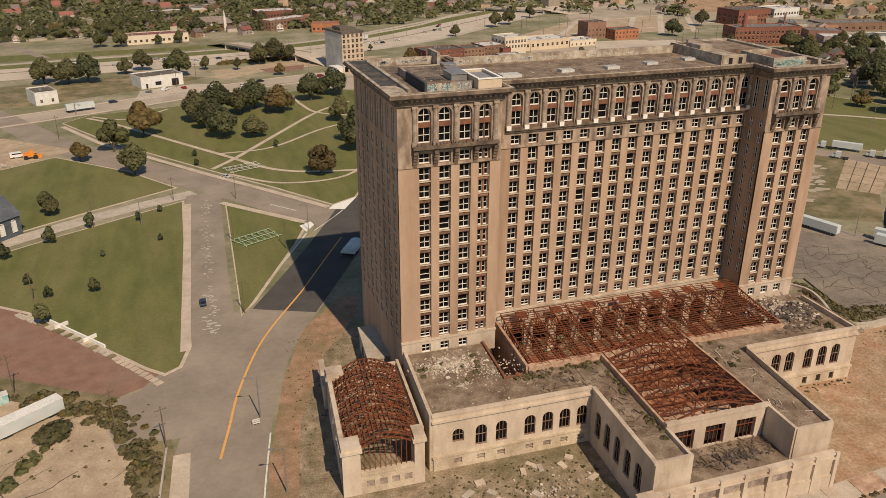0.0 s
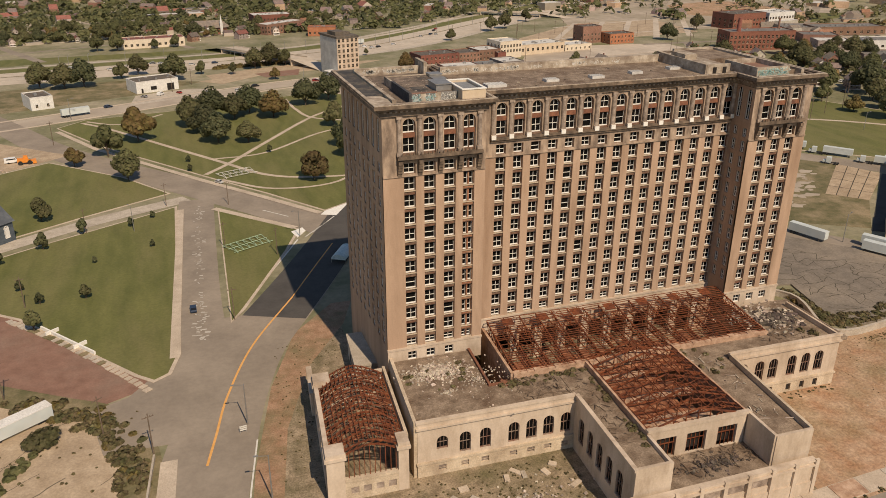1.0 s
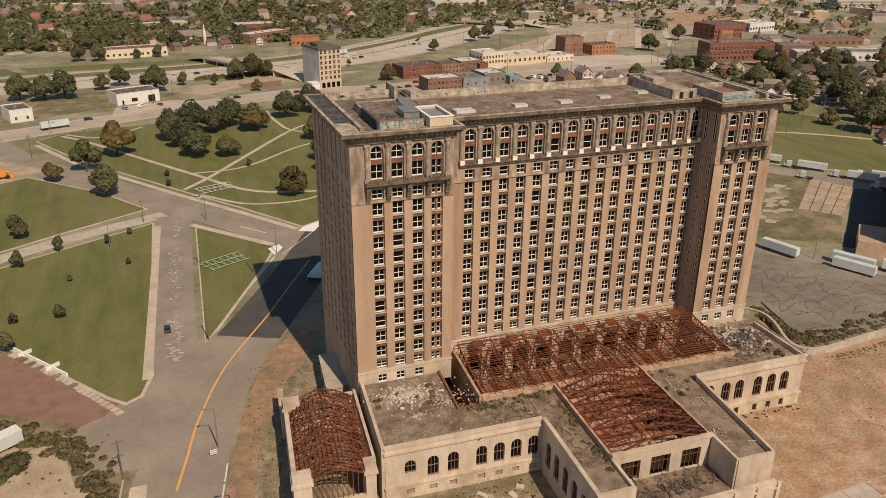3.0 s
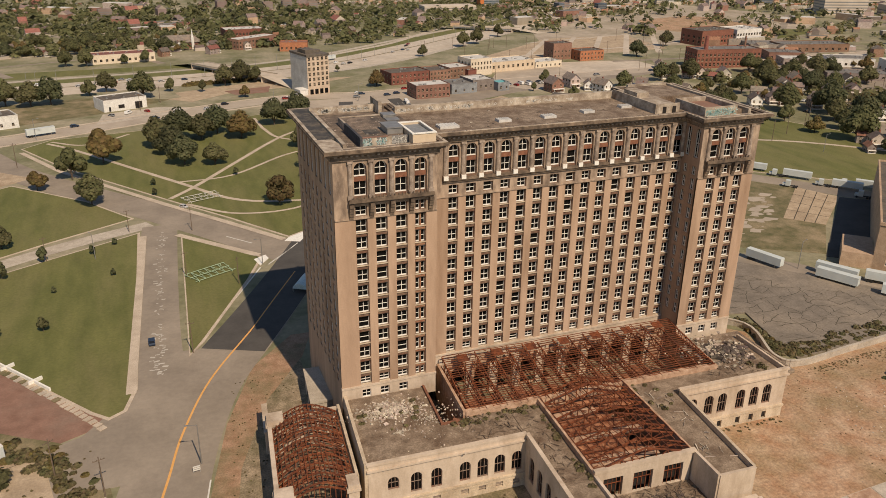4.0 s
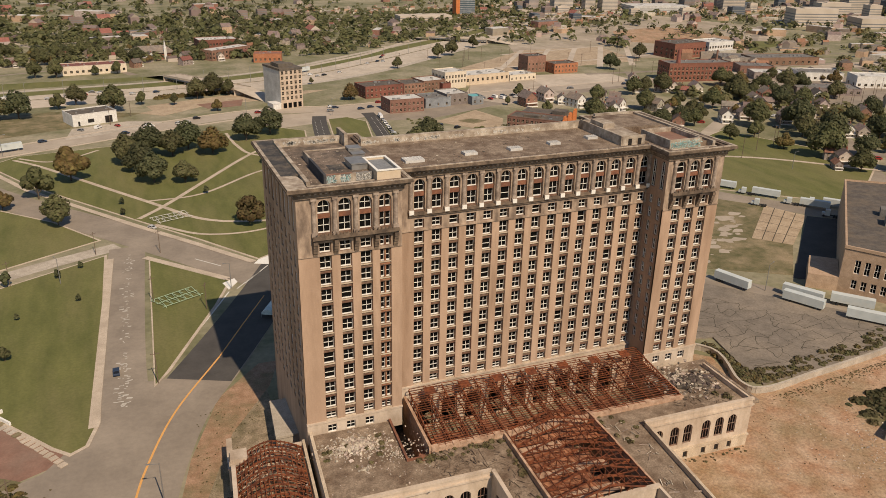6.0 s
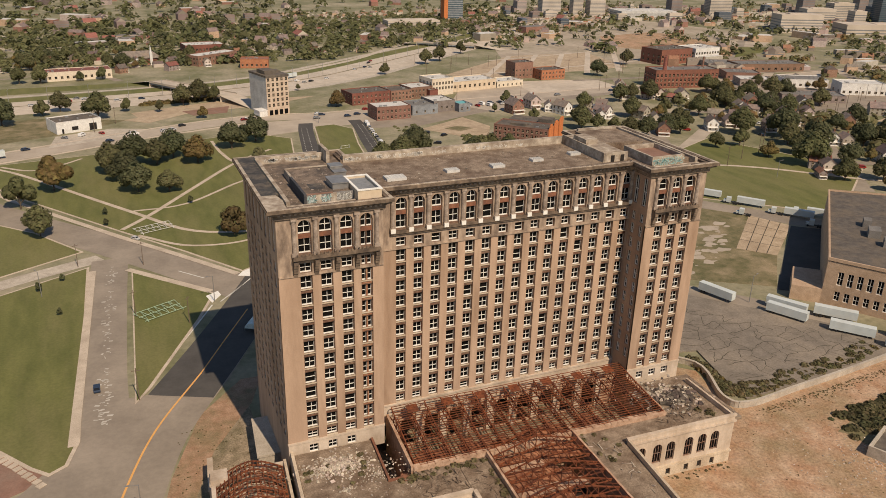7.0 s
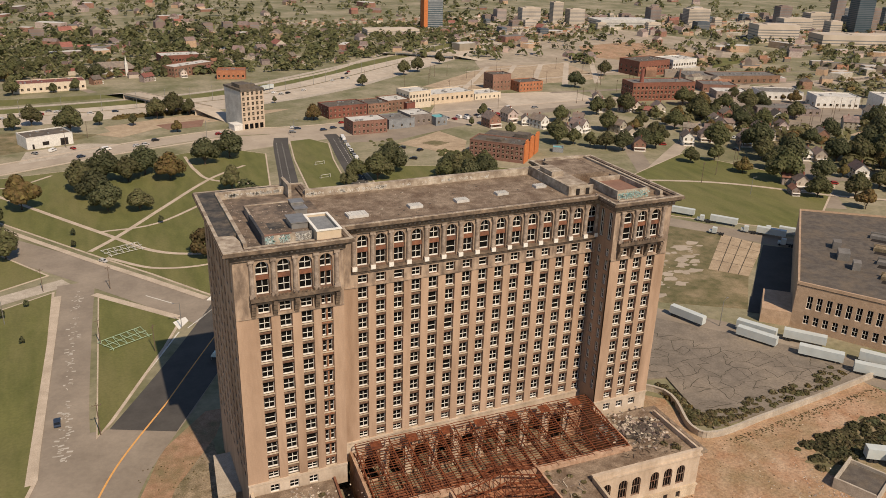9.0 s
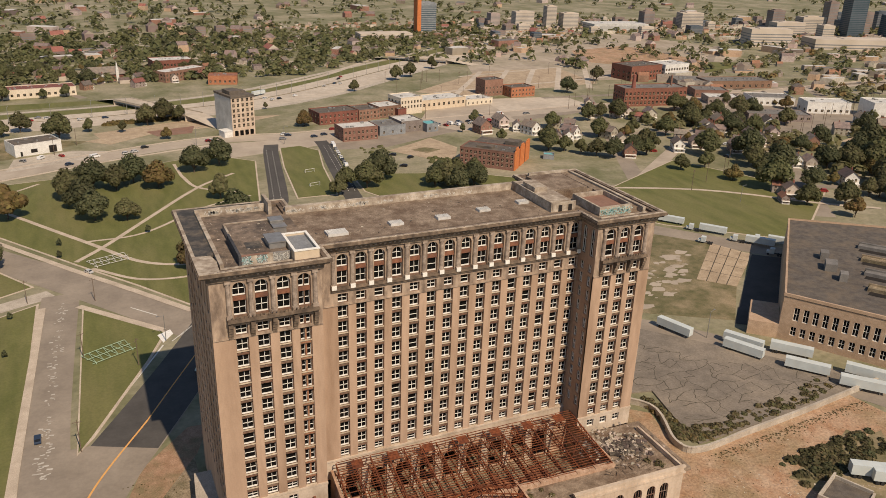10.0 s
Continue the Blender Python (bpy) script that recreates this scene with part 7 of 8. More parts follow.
# gabled houses
def house_kind(seed, w, d, h, wall, roof):
    r = random.Random(seed)
    b = thing("house", "small gabled timber house with a shingle roof", "house")
    m = Mesh()
    g = w * 0.42
    m.box(-w / 2, w / 2, 0, d, 0, h)
    for y, s in ((0, 1), (d, -1)):
        a = [(-w / 2, y, h), (w / 2, y, h), (0, y, h + g)]
        m.face(*(a if s > 0 else a[::-1]))
    part("wall", m, wall, b)
    m = Mesh()
    for s in (-1, 1):
        e, t = Vector((s * (w / 2 + 0.5), -0.5, h - 0.35)), Vector((0, -0.5, h + g + 0.1))
        f, u = e + Vector((0, d + 1, 0)), t + Vector((0, d + 1, 0))
        dz = Vector((0, 0, 0.25))
        pts = [e, f, u, t] if s > 0 else [f, e, t, u]
        m.face(*(p + dz for p in pts))
        m.face(*pts[::-1])
        m.face(e, e + dz, t + dz, t) if s < 0 else m.face(t, t + dz, e + dz, e)
    part("roof", m, roof, b)
    m = Mesh()
    m.box(w * 0.15, w * 0.15 + 0.8, d * 0.6, d * 0.6 + 0.8, h, h + g + 1.0)
    part("chimney", m, REDBRICK, b)
    m = Mesh()
    m.box(-w / 2 + 0.4, w / 2 - 0.4, -2.2, 0, 0, 0.5).box(-w / 2 + 0.3, w / 2 - 0.3, -2.4, 0, 2.7, 3.0)
    for x in (-w / 2 + 0.5, w / 2 - 0.7):
        m.box(x, x + 0.2, -2.2, -2.0, 0.5, 2.7)
    part("porch", m, FRAME, b)
    for side, n, length in ((Side((-w / 2, 0, 0), (1, 0, 0)), 2, w), (Side((-w / 2, d, 0), (0, -1, 0)), 3, d)):
        for z in (1.1, h - 2.1):
            for i in range(n):
                p = part("window", pane_mesh(1.2, 1.5), None, b)
                p.matrix_basis = side.m(length * (i + 0.5) / n, z, 0.02)
    return b


HOUSES = [house_kind(1, 8, 12, 6.2, SIDING, SHINGLE), house_kind(2, 9, 11, 6.0, SIDING, SHINGLE), house_kind(3, 7.5, 13, 5.6, SIDING, REDROOF), house_kind(4, 10, 12, 6.5, BROWNBRICK, SHINGLE), house_kind(5, 8.5, 12, 6.2, WHITEWALL, SHINGLE)]
HWORDS = ["gabled timber house with a dark shingle roof", "pale timber house with a brown shingle roof", "narrow timber house with a reddish roof", "brown brick house with a grey roof", "white gabled house with a dark roof"]
HUSED = set()


def house(k, x, y, rot, s=1.0, group="houses among the trees"):
    s *= 0.8
    m = pose(x, y, 0, 0, 0, rot) @ Matrix.Scale(s, 4)
    if k not in HUSED:
        HUSED.add(k)
        b = HOUSES[k]
        b.matrix_basis = m
    else:
        b = copy_thing(HOUSES[k], m)
        b.scale = (s, s, s)
    return tagged(b, HWORDS[k], "house", group)


for k, x, y, rot, s in ((0, 351, 386, 20, 1.4), (2, 427, 475, -30, 1.5), (1, 437, 452, -30, 1.5), (4, 367, 321, -35, 1.3), (3, 394, 321, -35, 1.3), (0, 404, 300, -35, 1.3), (4, 439, 374, -35, 1.4), (1, 482, 387, -35, 1.4), (0, 440, 314, -35, 1.4),
                        (0, 397, 490, -20, 1.6), (4, 323, 400, 30, 1.4), (1, 343, 186, -35, 1.15), (2, 330, 178, -35, 0.8), (3, 469, 394, -35, 1.4), (4, 396, 191, -35, 1.3), (0, 433, 360, -35, 1.3), (4, 300, 430, 20, 1.5), (0, 288, 470, 0, 1.6), (3, 262, 452, 5, 1.5)):
    house(k, x, y, rot, s)
for k, x, y, rot in ((2, 453, 385, -35), (0, 449, 365, 55), (4, 466, 371, -35), (1, 477, 337, -30), (4, 428, 316, 50), (1, 389, 328, -35), (0, 405, 359, 55), (4, 409, 246, -35), (1, 413, 238, -30), (2, 352, 195, 50), (0, 439, 165, -35), (4, 474, 175, 55), (3, 321, 319, -35), (1, 343, 361, -30), (2, 431, 451, 50), (0, 429, 465, -35), (2, 422, 480, 55), (4, 311, 392, -35), (0, 302, 395, -30), (1, 340, 457, 50), (4, 292, 451, -35), (1, 347, 443, 55), (0, 430, 553, -35), (3, 451, 335, -30), (4, 416, 346, 50)):
    house(k, x, y, rot, 1.15)
rh = random.Random(31)
for i in range(9):
    for j in range(9):
        x, y = 420 + 46 * i + rh.uniform(-8, 8) + 14 * j, 130 + 40 * j + rh.uniform(-7, 7) - 10 * i
        if rh.random() < 0.8 and not (510 < x < 700 and 350 < y < 560) and not (360 < x < 590 and 140 < y < 290) and x < 830:
            house(rh.randrange(5), x, y, -38 + rh.choice((0, 0, 90)), rh.uniform(1.1, 1.5))
for i in range(12):
    for j in range(5):
        x, y = -470 + 62 * i + rh.uniform(-16, 16), 965 + 70 * j + rh.uniform(-16, 16) + 6 * i
        if rh.random() < 0.5 and x < hwy_x(y) - 150:
            house(rh.choice((0, 3, 4, 0, 2)), x, y, 25 + rh.choice((0, 90)), rh.uniform(1.2, 1.7), "houses beyond the motorway")

# far town: plain small buildings with roofs, gathered
def far_town(name, label, n, place, seed, hmax):
    r = random.Random(seed)
    m = Mesh()
    for i in range(n):
        spot = place(r)
        if spot is None:
            continue
        x, y, s = spot
        w, d, h = r.choice((r.uniform(8, 13), r.uniform(8, 13), r.uniform(14, 38))), r.uniform(8, 18), r.uniform(4, hmax)
        mm = pose(x, y, -1, 0, 0, r.choice((12, 102, -30, 60)))
        m.box(-w / 2, w / 2, -d / 2, d / 2, 0, h, r.choice((0, 0, 1, 2, 3)), mm)
        if w < 13.5:
            g = h + w * 0.35
            c = [mm @ Vector(p) for p in ((-w / 2, -d / 2, h), (w / 2, -d / 2, h), (w / 2, d / 2, h), (-w / 2, d / 2, h), (0, -d / 2, g), (0, d / 2, g))]
            k = r.choice((4, 4, 4, 5))
            m.face(c[0], c[4], c[5], c[3], k=k)
            m.face(c[1], c[2], c[5], c[4], k=k)
            m.face(c[0], c[1], c[4], k=0)
            m.face(c[2], c[3], c[5], k=0)
        else:
            m.box(-w / 2 + 0.5, w / 2 - 0.5, -d / 2 + 0.5, d / 2 - 0.5, h, h + 0.3, r.choice((6, 7, 7)), mm)
    return solo(name, m, [FARWALL, BROWNBRICK, SIDING, TANBRICK, SHINGLE, REDROOF, ROOFGREY, ROOFPALE], label, "buildings", "stuff")


far_town("far_town", "small houses and stores far across the town", 420, lambda r: north(r), 41, 11)
def crowded(r):
    x, y = 620 + 2000 * r.random() ** 1.2, r.uniform(120, 2300)
    return None if vacant(x, y) else (x, y, 1)


far_town("far_town", "crowded stores and houses to the east", 760, crowded, 42, 11)


def mid_north(r):
    x, y = r.uniform(330, 2000), r.uniform(1150, 3200)
    return (x, y, 1) if x > hwy_x(y) + 110 and not vacant(x, y) else None


far_town("far_town", "warehouses and stores far beyond the motorway", 620, mid_north, 43, 13)
woods("woods", "scattered trees among far warehouses", 420, lambda r: (lambda p: p and (p[0], p[1], r.uniform(5, 9)))(mid_north(r)), LEAF, seed=44)

FAR.append(far_town("far_town", "countless small houses near the horizon", 900, horizon, 45, 9))

# the skyline
def tower_block(name, label, x, y, w, d, h, wall, band, step=4.5, rot=20):
    b = thing(name, label, "building", pose(x, y, -2, 0, 0, rot) @ Matrix.Scale(0.66, 4), "distant city towers")
    m = Mesh()
    m.box(-w / 2, w / 2, -d / 2, d / 2, 0, h).box(-w / 4, w / 4, -d / 4, d / 4, h, h + h * 0.04)
    part("wall", m, wall, b)
    m = Mesh()
    for i in range(int(h / step) - 1):
        z = step * (i + 0.8)
        m.box(-w / 2 - 0.3, w / 2 + 0.3, -d / 2 - 0.3, d / 2 + 0.3, z, z + step * 0.36)
    part("window_band", m, band, b, "", "stuff")
    return b


def by_bearing(bear, dist):
    return -7 + dist * 0.76 * math.sin(radians(bear)), -135 + dist * 0.76 * math.cos(radians(bear))


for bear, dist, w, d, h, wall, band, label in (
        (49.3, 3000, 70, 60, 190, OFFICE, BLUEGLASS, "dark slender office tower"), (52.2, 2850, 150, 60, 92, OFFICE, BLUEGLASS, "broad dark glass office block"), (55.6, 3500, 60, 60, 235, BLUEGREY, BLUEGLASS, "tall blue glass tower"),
        (54.4, 3600, 80, 60, 170, BLUEGREY, BLUEGLASS, "blue-grey glass tower"), (53.8, 3100, 90, 60, 95, HAZEBROWN, HAZEBAND, "reddish brick office block"), (56.3, 3000, 80, 60, 110, HAZEBROWN, HAZEBAND, "brown brick office tower"),
        (44.6, 3300, 60, 50, 100, HAZEBROWN, HAZEBAND, "slim brown office tower"), (46.8, 3200, 110, 60, 75, HAZETAN, HAZEBAND, "tan stepped office block"), (45.4, 3000, 130, 60, 60, HAZETAN, HAZEBAND, "tan office block")):
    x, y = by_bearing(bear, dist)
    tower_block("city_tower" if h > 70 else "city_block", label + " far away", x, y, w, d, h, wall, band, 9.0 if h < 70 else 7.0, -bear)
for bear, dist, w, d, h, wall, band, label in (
        (36.0, 3600, 60, 60, 90, HAZEBROWN, HAZEBAND, "brown office tower"), (39.0, 3500, 120, 60, 85, HAZETAN, HAZEBAND, "tan hospital block"), (47.9, 3700, 50, 50, 130, HAZEBROWN, HAZEBAND, "brown office tower"),
        (27.0, 3600, 110, 60, 95, HAZETAN, HAZEBAND, "pale apartment block"), (29.0, 3700, 60, 50, 120, HAZETAN, HAZEBAND, "pale apartment tower"), (30.4, 3600, 90, 60, 85, HAZETAN, HAZEBAND, "pale apartment block"), (24.8, 3900, 60, 60, 80, FARWALL, HAZEBAND, "distant office block"),
        (3.0, 3500, 50, 40, 42, HAZEBROWN, HAZEBAND, "red brick apartment block"), (4.4, 3500, 50, 40, 46, HAZEBROWN, HAZEBAND, "red brick apartment block"), (6.2, 3500, 60, 40, 40, HAZEBROWN, HAZEBAND, "red brick apartment block"), (-8.2, 3300, 60, 40, 40, HAZEBROWN, HAZEBAND, "red brick apartment block"),
        (50.6, 2400, 420, 90, 34, HAZETAN, HAZEBAND, "long tan parking garage"), (44.2, 2450, 150, 70, 62, HAZETAN, HAZEBAND, "cream hotel block"), (16.5, 2900, 240, 90, 28, HAZETAN, HAZEBAND, "long cream warehouse"), (33.8, 3400, 300, 150, 40, ROOFPALE, HAZEBAND, "broad white-roofed arena")):
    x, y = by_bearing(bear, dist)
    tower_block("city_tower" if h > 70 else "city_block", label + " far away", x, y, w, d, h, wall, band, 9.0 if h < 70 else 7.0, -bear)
rc_ = random.Random(77)
for i in range(46):
    bear, dist = rc_.uniform(22, 57), rc_.uniform(2700, 4300)
    x, y = by_bearing(bear, dist)
    tower_block("city_block", "distant city office block", x, y, rc_.uniform(25, 70), rc_.uniform(25, 50), rc_.uniform(18, 45) + max(0, bear - 40) * rc_.uniform(0, 5), rc_.choice((HAZETAN, HAZEBROWN, HAZEBROWN, OFFICE)), HAZEBAND, 8.0, -bear + rc_.uniform(-15, 15))
x, y = by_bearing(19.6, 3300)
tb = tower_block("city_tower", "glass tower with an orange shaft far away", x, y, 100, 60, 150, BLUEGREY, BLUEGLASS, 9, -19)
m = Mesh()
m.box(-52, -32, -34, 20, 0, 175)
part("shaft", m, ORANGEWALL, tb, "orange lift shaft")

# ---- overpasses ----
def overpass(x0, y0, x1, y1, width, label):
    b = thing("overpass", label, "bridge")
    p, q = Vector((x0, y0, 6)), Vector((x1, y1, 6))
    d = (q - p).normalized()
    n = Vector((-d.y, d.x, 0))
    m = Mesh()
    m.beam(p, q, width, 1.2)
    part("deck", m, HIGHWAY, b)
    for s in (-1, 1):
        m = Mesh()
        m.beam(p + n * s * (width / 2 - 0.3) + Vector((0, 0, 1.1)), q + n * s * (width / 2 - 0.3) + Vector((0, 0, 1.1)), 0.5, 1.2)
        part("parapet", m, CONCRETE, b)
        m = Mesh()
        m.beam(p + n * s * (width / 2 - 1) - Vector((0, 0, 1.5)), q + n * s * (width / 2 - 1) - Vector((0, 0, 1.5)), 0.6, 1.8)
        part("girder", m, BLUEGREY, b)
    for k in (0.12, 0.3, 0.5, 0.7, 0.88):
        c = p + (q - p) * k
        m = Mesh()
        for s in (-0.35, 0, 0.35):
            o = c + n * width * s
            m.tube((o.x, o.y, 0), (o.x, o.y, 5.4), 0.7, 0.7, 8)
        part("pier", m, CONCRETE, b)
    for e, s in ((p, -1), (q, 1)):
        m = Mesh()
        a, c = e, e + d * s * 60
        m.face(a + n * width / 2 + Vector((0, 0, 0.6)), a - n * width / 2 + Vector((0, 0, 0.6)), Vector((c.x, c.y, 0.1)) - n * width / 2, Vector((c.x, c.y, 0.1)) + n * width / 2)
        m.face(a - n * width / 2 + Vector((0, 0, 0.6)), a + n * width / 2 + Vector((0, 0, 0.6)), a + n * width / 2 - Vector((0, 0, 6)), a - n * width / 2 - Vector((0, 0, 6)))
        part("ramp", m, HIGHWAY, b)


overpass(-52, 800, 22, 640, 20, "grey concrete road bridge over the motorway")
overpass(420, 1250, 490, 1120, 24, "long road bridge over the motorway")
overpass(1000, 2080, 1110, 1960, 30, "far road bridge over the motorway")

# ---- vehicles ----
def car_kind(paint, van=False):
    b = thing("car", "parked car", "car")
    m = Mesh()
    prof = [(-2.2, 0.35), (2.2, 0.35), (2.25, 0.75), (1.3, 0.95), (0.7, 1.5), (-1.3, 1.5), (-2.1, 1.0), (-2.25, 0.7)] if not van else [(-2.7, 0.4), (2.6, 0.4), (2.7, 1.0), (1.9, 1.25), (1.3, 2.1), (-2.6, 2.1), (-2.7, 1.0)]
    w = 0.9 if not van else 1.0
    m.face(*[(x, -w, z) for x, z in prof])
    m.face(*[(x, w, z) for x, z in prof][::-1])
    for (a, c), (e, f) in zip(prof, prof[1:] + prof[:1]):
        m.face((a, w, c), (e, w, f), (e, -w, f), (a, -w, c))
    part("body", m, paint, b)
    m = Mesh()
    top = 1.46 if not van else 2.0
    x0, x1 = (-1.75, 1.0) if not van else (-2.2, 1.55)
    m.face((x1 - 0.35, -w - 0.01, top - 0.05), (x0 + 0.5, -w - 0.01, top - 0.05), (x0, -w - 0.01, top - 0.5), (x1, -w - 0.01, top - 0.5))
    m.face((x1, w + 0.01, top - 0.5), (x0, w + 0.01, top - 0.5), (x0 + 0.5, w + 0.01, top - 0.05), (x1 - 0.35, w + 0.01, top - 0.05))
    if not van:
        m.face((1.29, -0.75, 1.0), (1.29, 0.75, 1.0), (0.76, 0.7, 1.48), (0.76, -0.7, 1.48))
        m.face((-2.05, 0.75, 1.08), (-2.05, -0.75, 1.08), (-1.38, -0.7, 1.5), (-1.38, 0.7, 1.5))
    else:
        m.face((1.9, -0.85, 1.3), (1.9, 0.85, 1.3), (1.36, 0.8, 2.05), (1.36, -0.8, 2.05))
    part("glazing", m, CARGLASS, b)
    for x in (-1.4, 1.4):
        for y in (-w, w - 0.2):
            m = Mesh()
            m.tube((x, y, 0.34), (x, y + 0.2, 0.34), 0.34, 0.34, 10)
            part("wheel", m, RUBBER, b)
    return b


CARS = [car_kind(c) for c in CAR] + [car_kind(CAR[0], True)]
CWORDS = ["white car", "black car", "grey car", "dark red car", "navy blue car", "silver car", "white van"]
CUSED = set()


def car(k, x, y, rot, where, s=1.0, z=0.1):
    m = pose(x, y, z, 0, 0, rot) @ Matrix.Scale(s, 4)
    if k not in CUSED:
        CUSED.add(k)
        b = CARS[k]
        b.matrix_basis = m
    else:
        b = copy_thing(CARS[k], m)
        b.scale = (s, s, s)
    return tagged(b, CWORDS[k] + " " + where, "van" if k == 6 else "car", "cars")


rv = random.Random(17)
car(4, -48, 70, 97, "on the worn street beside the lawn")
car(5, -45, 209, -53, "on the street beside the park")
line = curve_through(hwy, 10)
for i in range(26):
    j = rv.randrange(8, 64)
    a, c = Vector(line[j]), Vector(line[j + 1])
    d = (c - a).normalized()
    o = rv.choice((-22, -13, -4, 8, 17, 26))
    p = a + (c - a) * rv.random() + Vector((-d.y, d.x)) * o
    car(rv.randrange(7), p.x, p.y, math.degrees(math.atan2(d.y, d.x)) + (0 if o < 0 else 180), "driving on the motorway", 1.5)
line = curve_through(ave, 10)
for i in range(26):
    j = rv.randrange(10, 70)
    a, c = Vector(line[j]), Vector(line[j + 1])
    d = (c - a).normalized()
    o = rv.choice((-13, -8, -3, 3, 8, 13))
    p = a + (c - a) * rv.random() + Vector((-d.y, d.x)) * o
    car(rv.randrange(7), p.x, p.y, math.degrees(math.atan2(d.y, d.x)), "on the wide avenue", 1.4)
for i in range(12):
    y = 340 + 11 * i + rv.uniform(-2, 2)
    car(rv.randrange(7), 111 + (y - 335) * 0.107, y, 83, "parked along the dark drive", 1.25)
for i in range(22):
    x, y = rv.uniform(225, 300), rv.uniform(505, 520)
    car(rv.randrange(7), x, y, 8 + rv.choice((0, 90)), "in the roadside lot", 1.4)
for i in range(16):
    car(rv.randrange(7), rv.uniform(500, 600), rv.uniform(395, 430), -38, "in the store car park", 1.4)
for x, y in ((158, 398), (168, 384), (205, 366), (214, 372), (154, 358), (-100, 494), (-86, 498), (-112, 488), (404, 268), (388, 292), (350, 330), (420, 330), (372, 190), (384, 180)):
    car(rv.randrange(7), x, y, rv.uniform(0, 180), "parked in a lot", 1.3)


def trailer_kind():
    b = thing("trailer", "long white box trailer parked on asphalt", "trailer")
    m = Mesh()
    m.box(-6.8, 6.8, -1.3, 1.3, 1.2, 4.1)
    part("box", m, TRAILER, b)
    m = Mesh()
    m.box(-6.4, 6.4, -0.5, 0.5, 0.9, 1.2)
    part("chassis", m, RUBBER, b)
    for x in (-5.6, -4.4):
        for y in (-1.25, 0.85):
            m = Mesh()
            m.tube((x, y, 0.5), (x, y + 0.4, 0.5), 0.5, 0.5, 10)
            part("wheel", m, RUBBER, b)
    m = Mesh()
    m.box(4.6, 4.8, -0.9, -0.7, 0, 1.0).box(4.6, 4.8, 0.7, 0.9, 0, 1.0)
    part("landing_gear", m, METAL, b)
    return b


def tractor_kind():
    b = thing("lorry_tractor", "white lorry tractor unit", "lorry")
    m = Mesh()
    m.box(0.4, 2.6, -1.2, 1.2, 0.8, 3.4).box(2.6, 4.0, -1.0, 1.0, 0.8, 1.9)
    part("cab", m, TRAILER, b)
    m = Mesh()
    m.box(-3.2, 0.4, -0.5, 0.5, 0.7, 1.0)
    part("chassis", m, RUBBER, b)
    m = Mesh()
    m.box(2.55, 2.63, -1.05, 1.05, 2.2, 3.1)
    part("windscreen", m, CARGLASS, b)
    for x in (-2.6, -1.4, 3.0):
        for y in (-1.25, 0.85):
            m = Mesh()
            m.tube((x, y, 0.5), (x, y + 0.4, 0.5), 0.5, 0.5, 10)
            part("wheel", m, RUBBER, b)
    return b


tr, tc = trailer_kind(), tractor_kind()
first = True
for x, y, rot, cab in ((162, 62, -74, 0), (173, 39.5, -66, 0), (177, 44, -64, 0), (187.5, 33, -52, 0), (183, 22, -53, 0), (197.5, 11.6, -57, 0), (190, 7, -50, 0), (204, 2, -57, 0), (254, 150, -58, 1), (262, 126, -58, 1), (272, 122, -56, 1), (245, 172, -58, 0)):
    m_ = pose(x, y, 0.1, 0, 0, rot) @ Matrix.Scale(1.0, 4)
    if first:
        tr.matrix_basis, t = m_, tr
        first = False
    else:
        t = copy_thing(tr, m_)
        t.scale = (1.0, 1.0, 1.0)
    tagged(t, "long white box trailer parked on asphalt", "trailer", "trailers")
first = True
for x, y, rot in ((248, 157, 122), (256, 134, 122), (266, 130, 124), (258, 112, 122), (266, 98, 122), (240, 138, 122)):
    m_ = pose(x, y, 0.1, 0, 0, rot) @ Matrix.Scale(1.0, 4)
    if first:
        tc.matrix_basis, t = m_, tc
        first = False
    else:
        t = copy_thing(tc, m_)
        t.scale = (1.0, 1.0, 1.0)
    tagged(t, "white lorry tractor unit on the street", "lorry", "lorries")
t = copy_thing(tr, pose(108, 812, 0.1, 0, 0, 45) @ Matrix.Scale(1.5, 4))
t.scale = (1.5, 1.5, 1.5)
tagged(t, "white box lorry driving on the motorway", "lorry", "lorries")
t = copy_thing(tr, pose(-150, 424, 0.1, 0, 0, 28) @ Matrix.Scale(1.4, 4))
t.scale = (1.4, 1.4, 1.4)
tagged(t, "white box lorry on the wide avenue", "lorry", "lorries")
digger = thing("wheel_loader", "orange wheel loader on a gravel heap", "machine", pose(-147, 284, 0, 0, 0, 10) @ Matrix.Scale(1.3, 4))
m = Mesh()
m.box(-3, 1.2, -1.2, 1.2, 1.0, 2.6).box(-0.6, 1.0, -0.9, 0.9, 2.6, 3.6)
part("body", m, ORANGEPAINT, digger)
m = Mesh()
m.box(2.6, 4.0, -1.5, 1.5, 0.3, 1.6).beam((1, 0, 1.6), (3, 0, 1.2), 0.6)
part("bucket", m, ORANGEPAINT, digger)
for x in (-2, 1.5):
    for y in (-1.5, 0.9):
        m = Mesh()
        m.tube((x, y, 0.9), (x, y + 0.6, 0.9), 0.9, 0.9, 10)
        part("wheel", m, RUBBER, digger)
heap(-160, 270, 9, 5, 60, 0.1, 0.2, 0.9, RUBBLE, "rubble_pile", "grey rubble heap at the works yard")

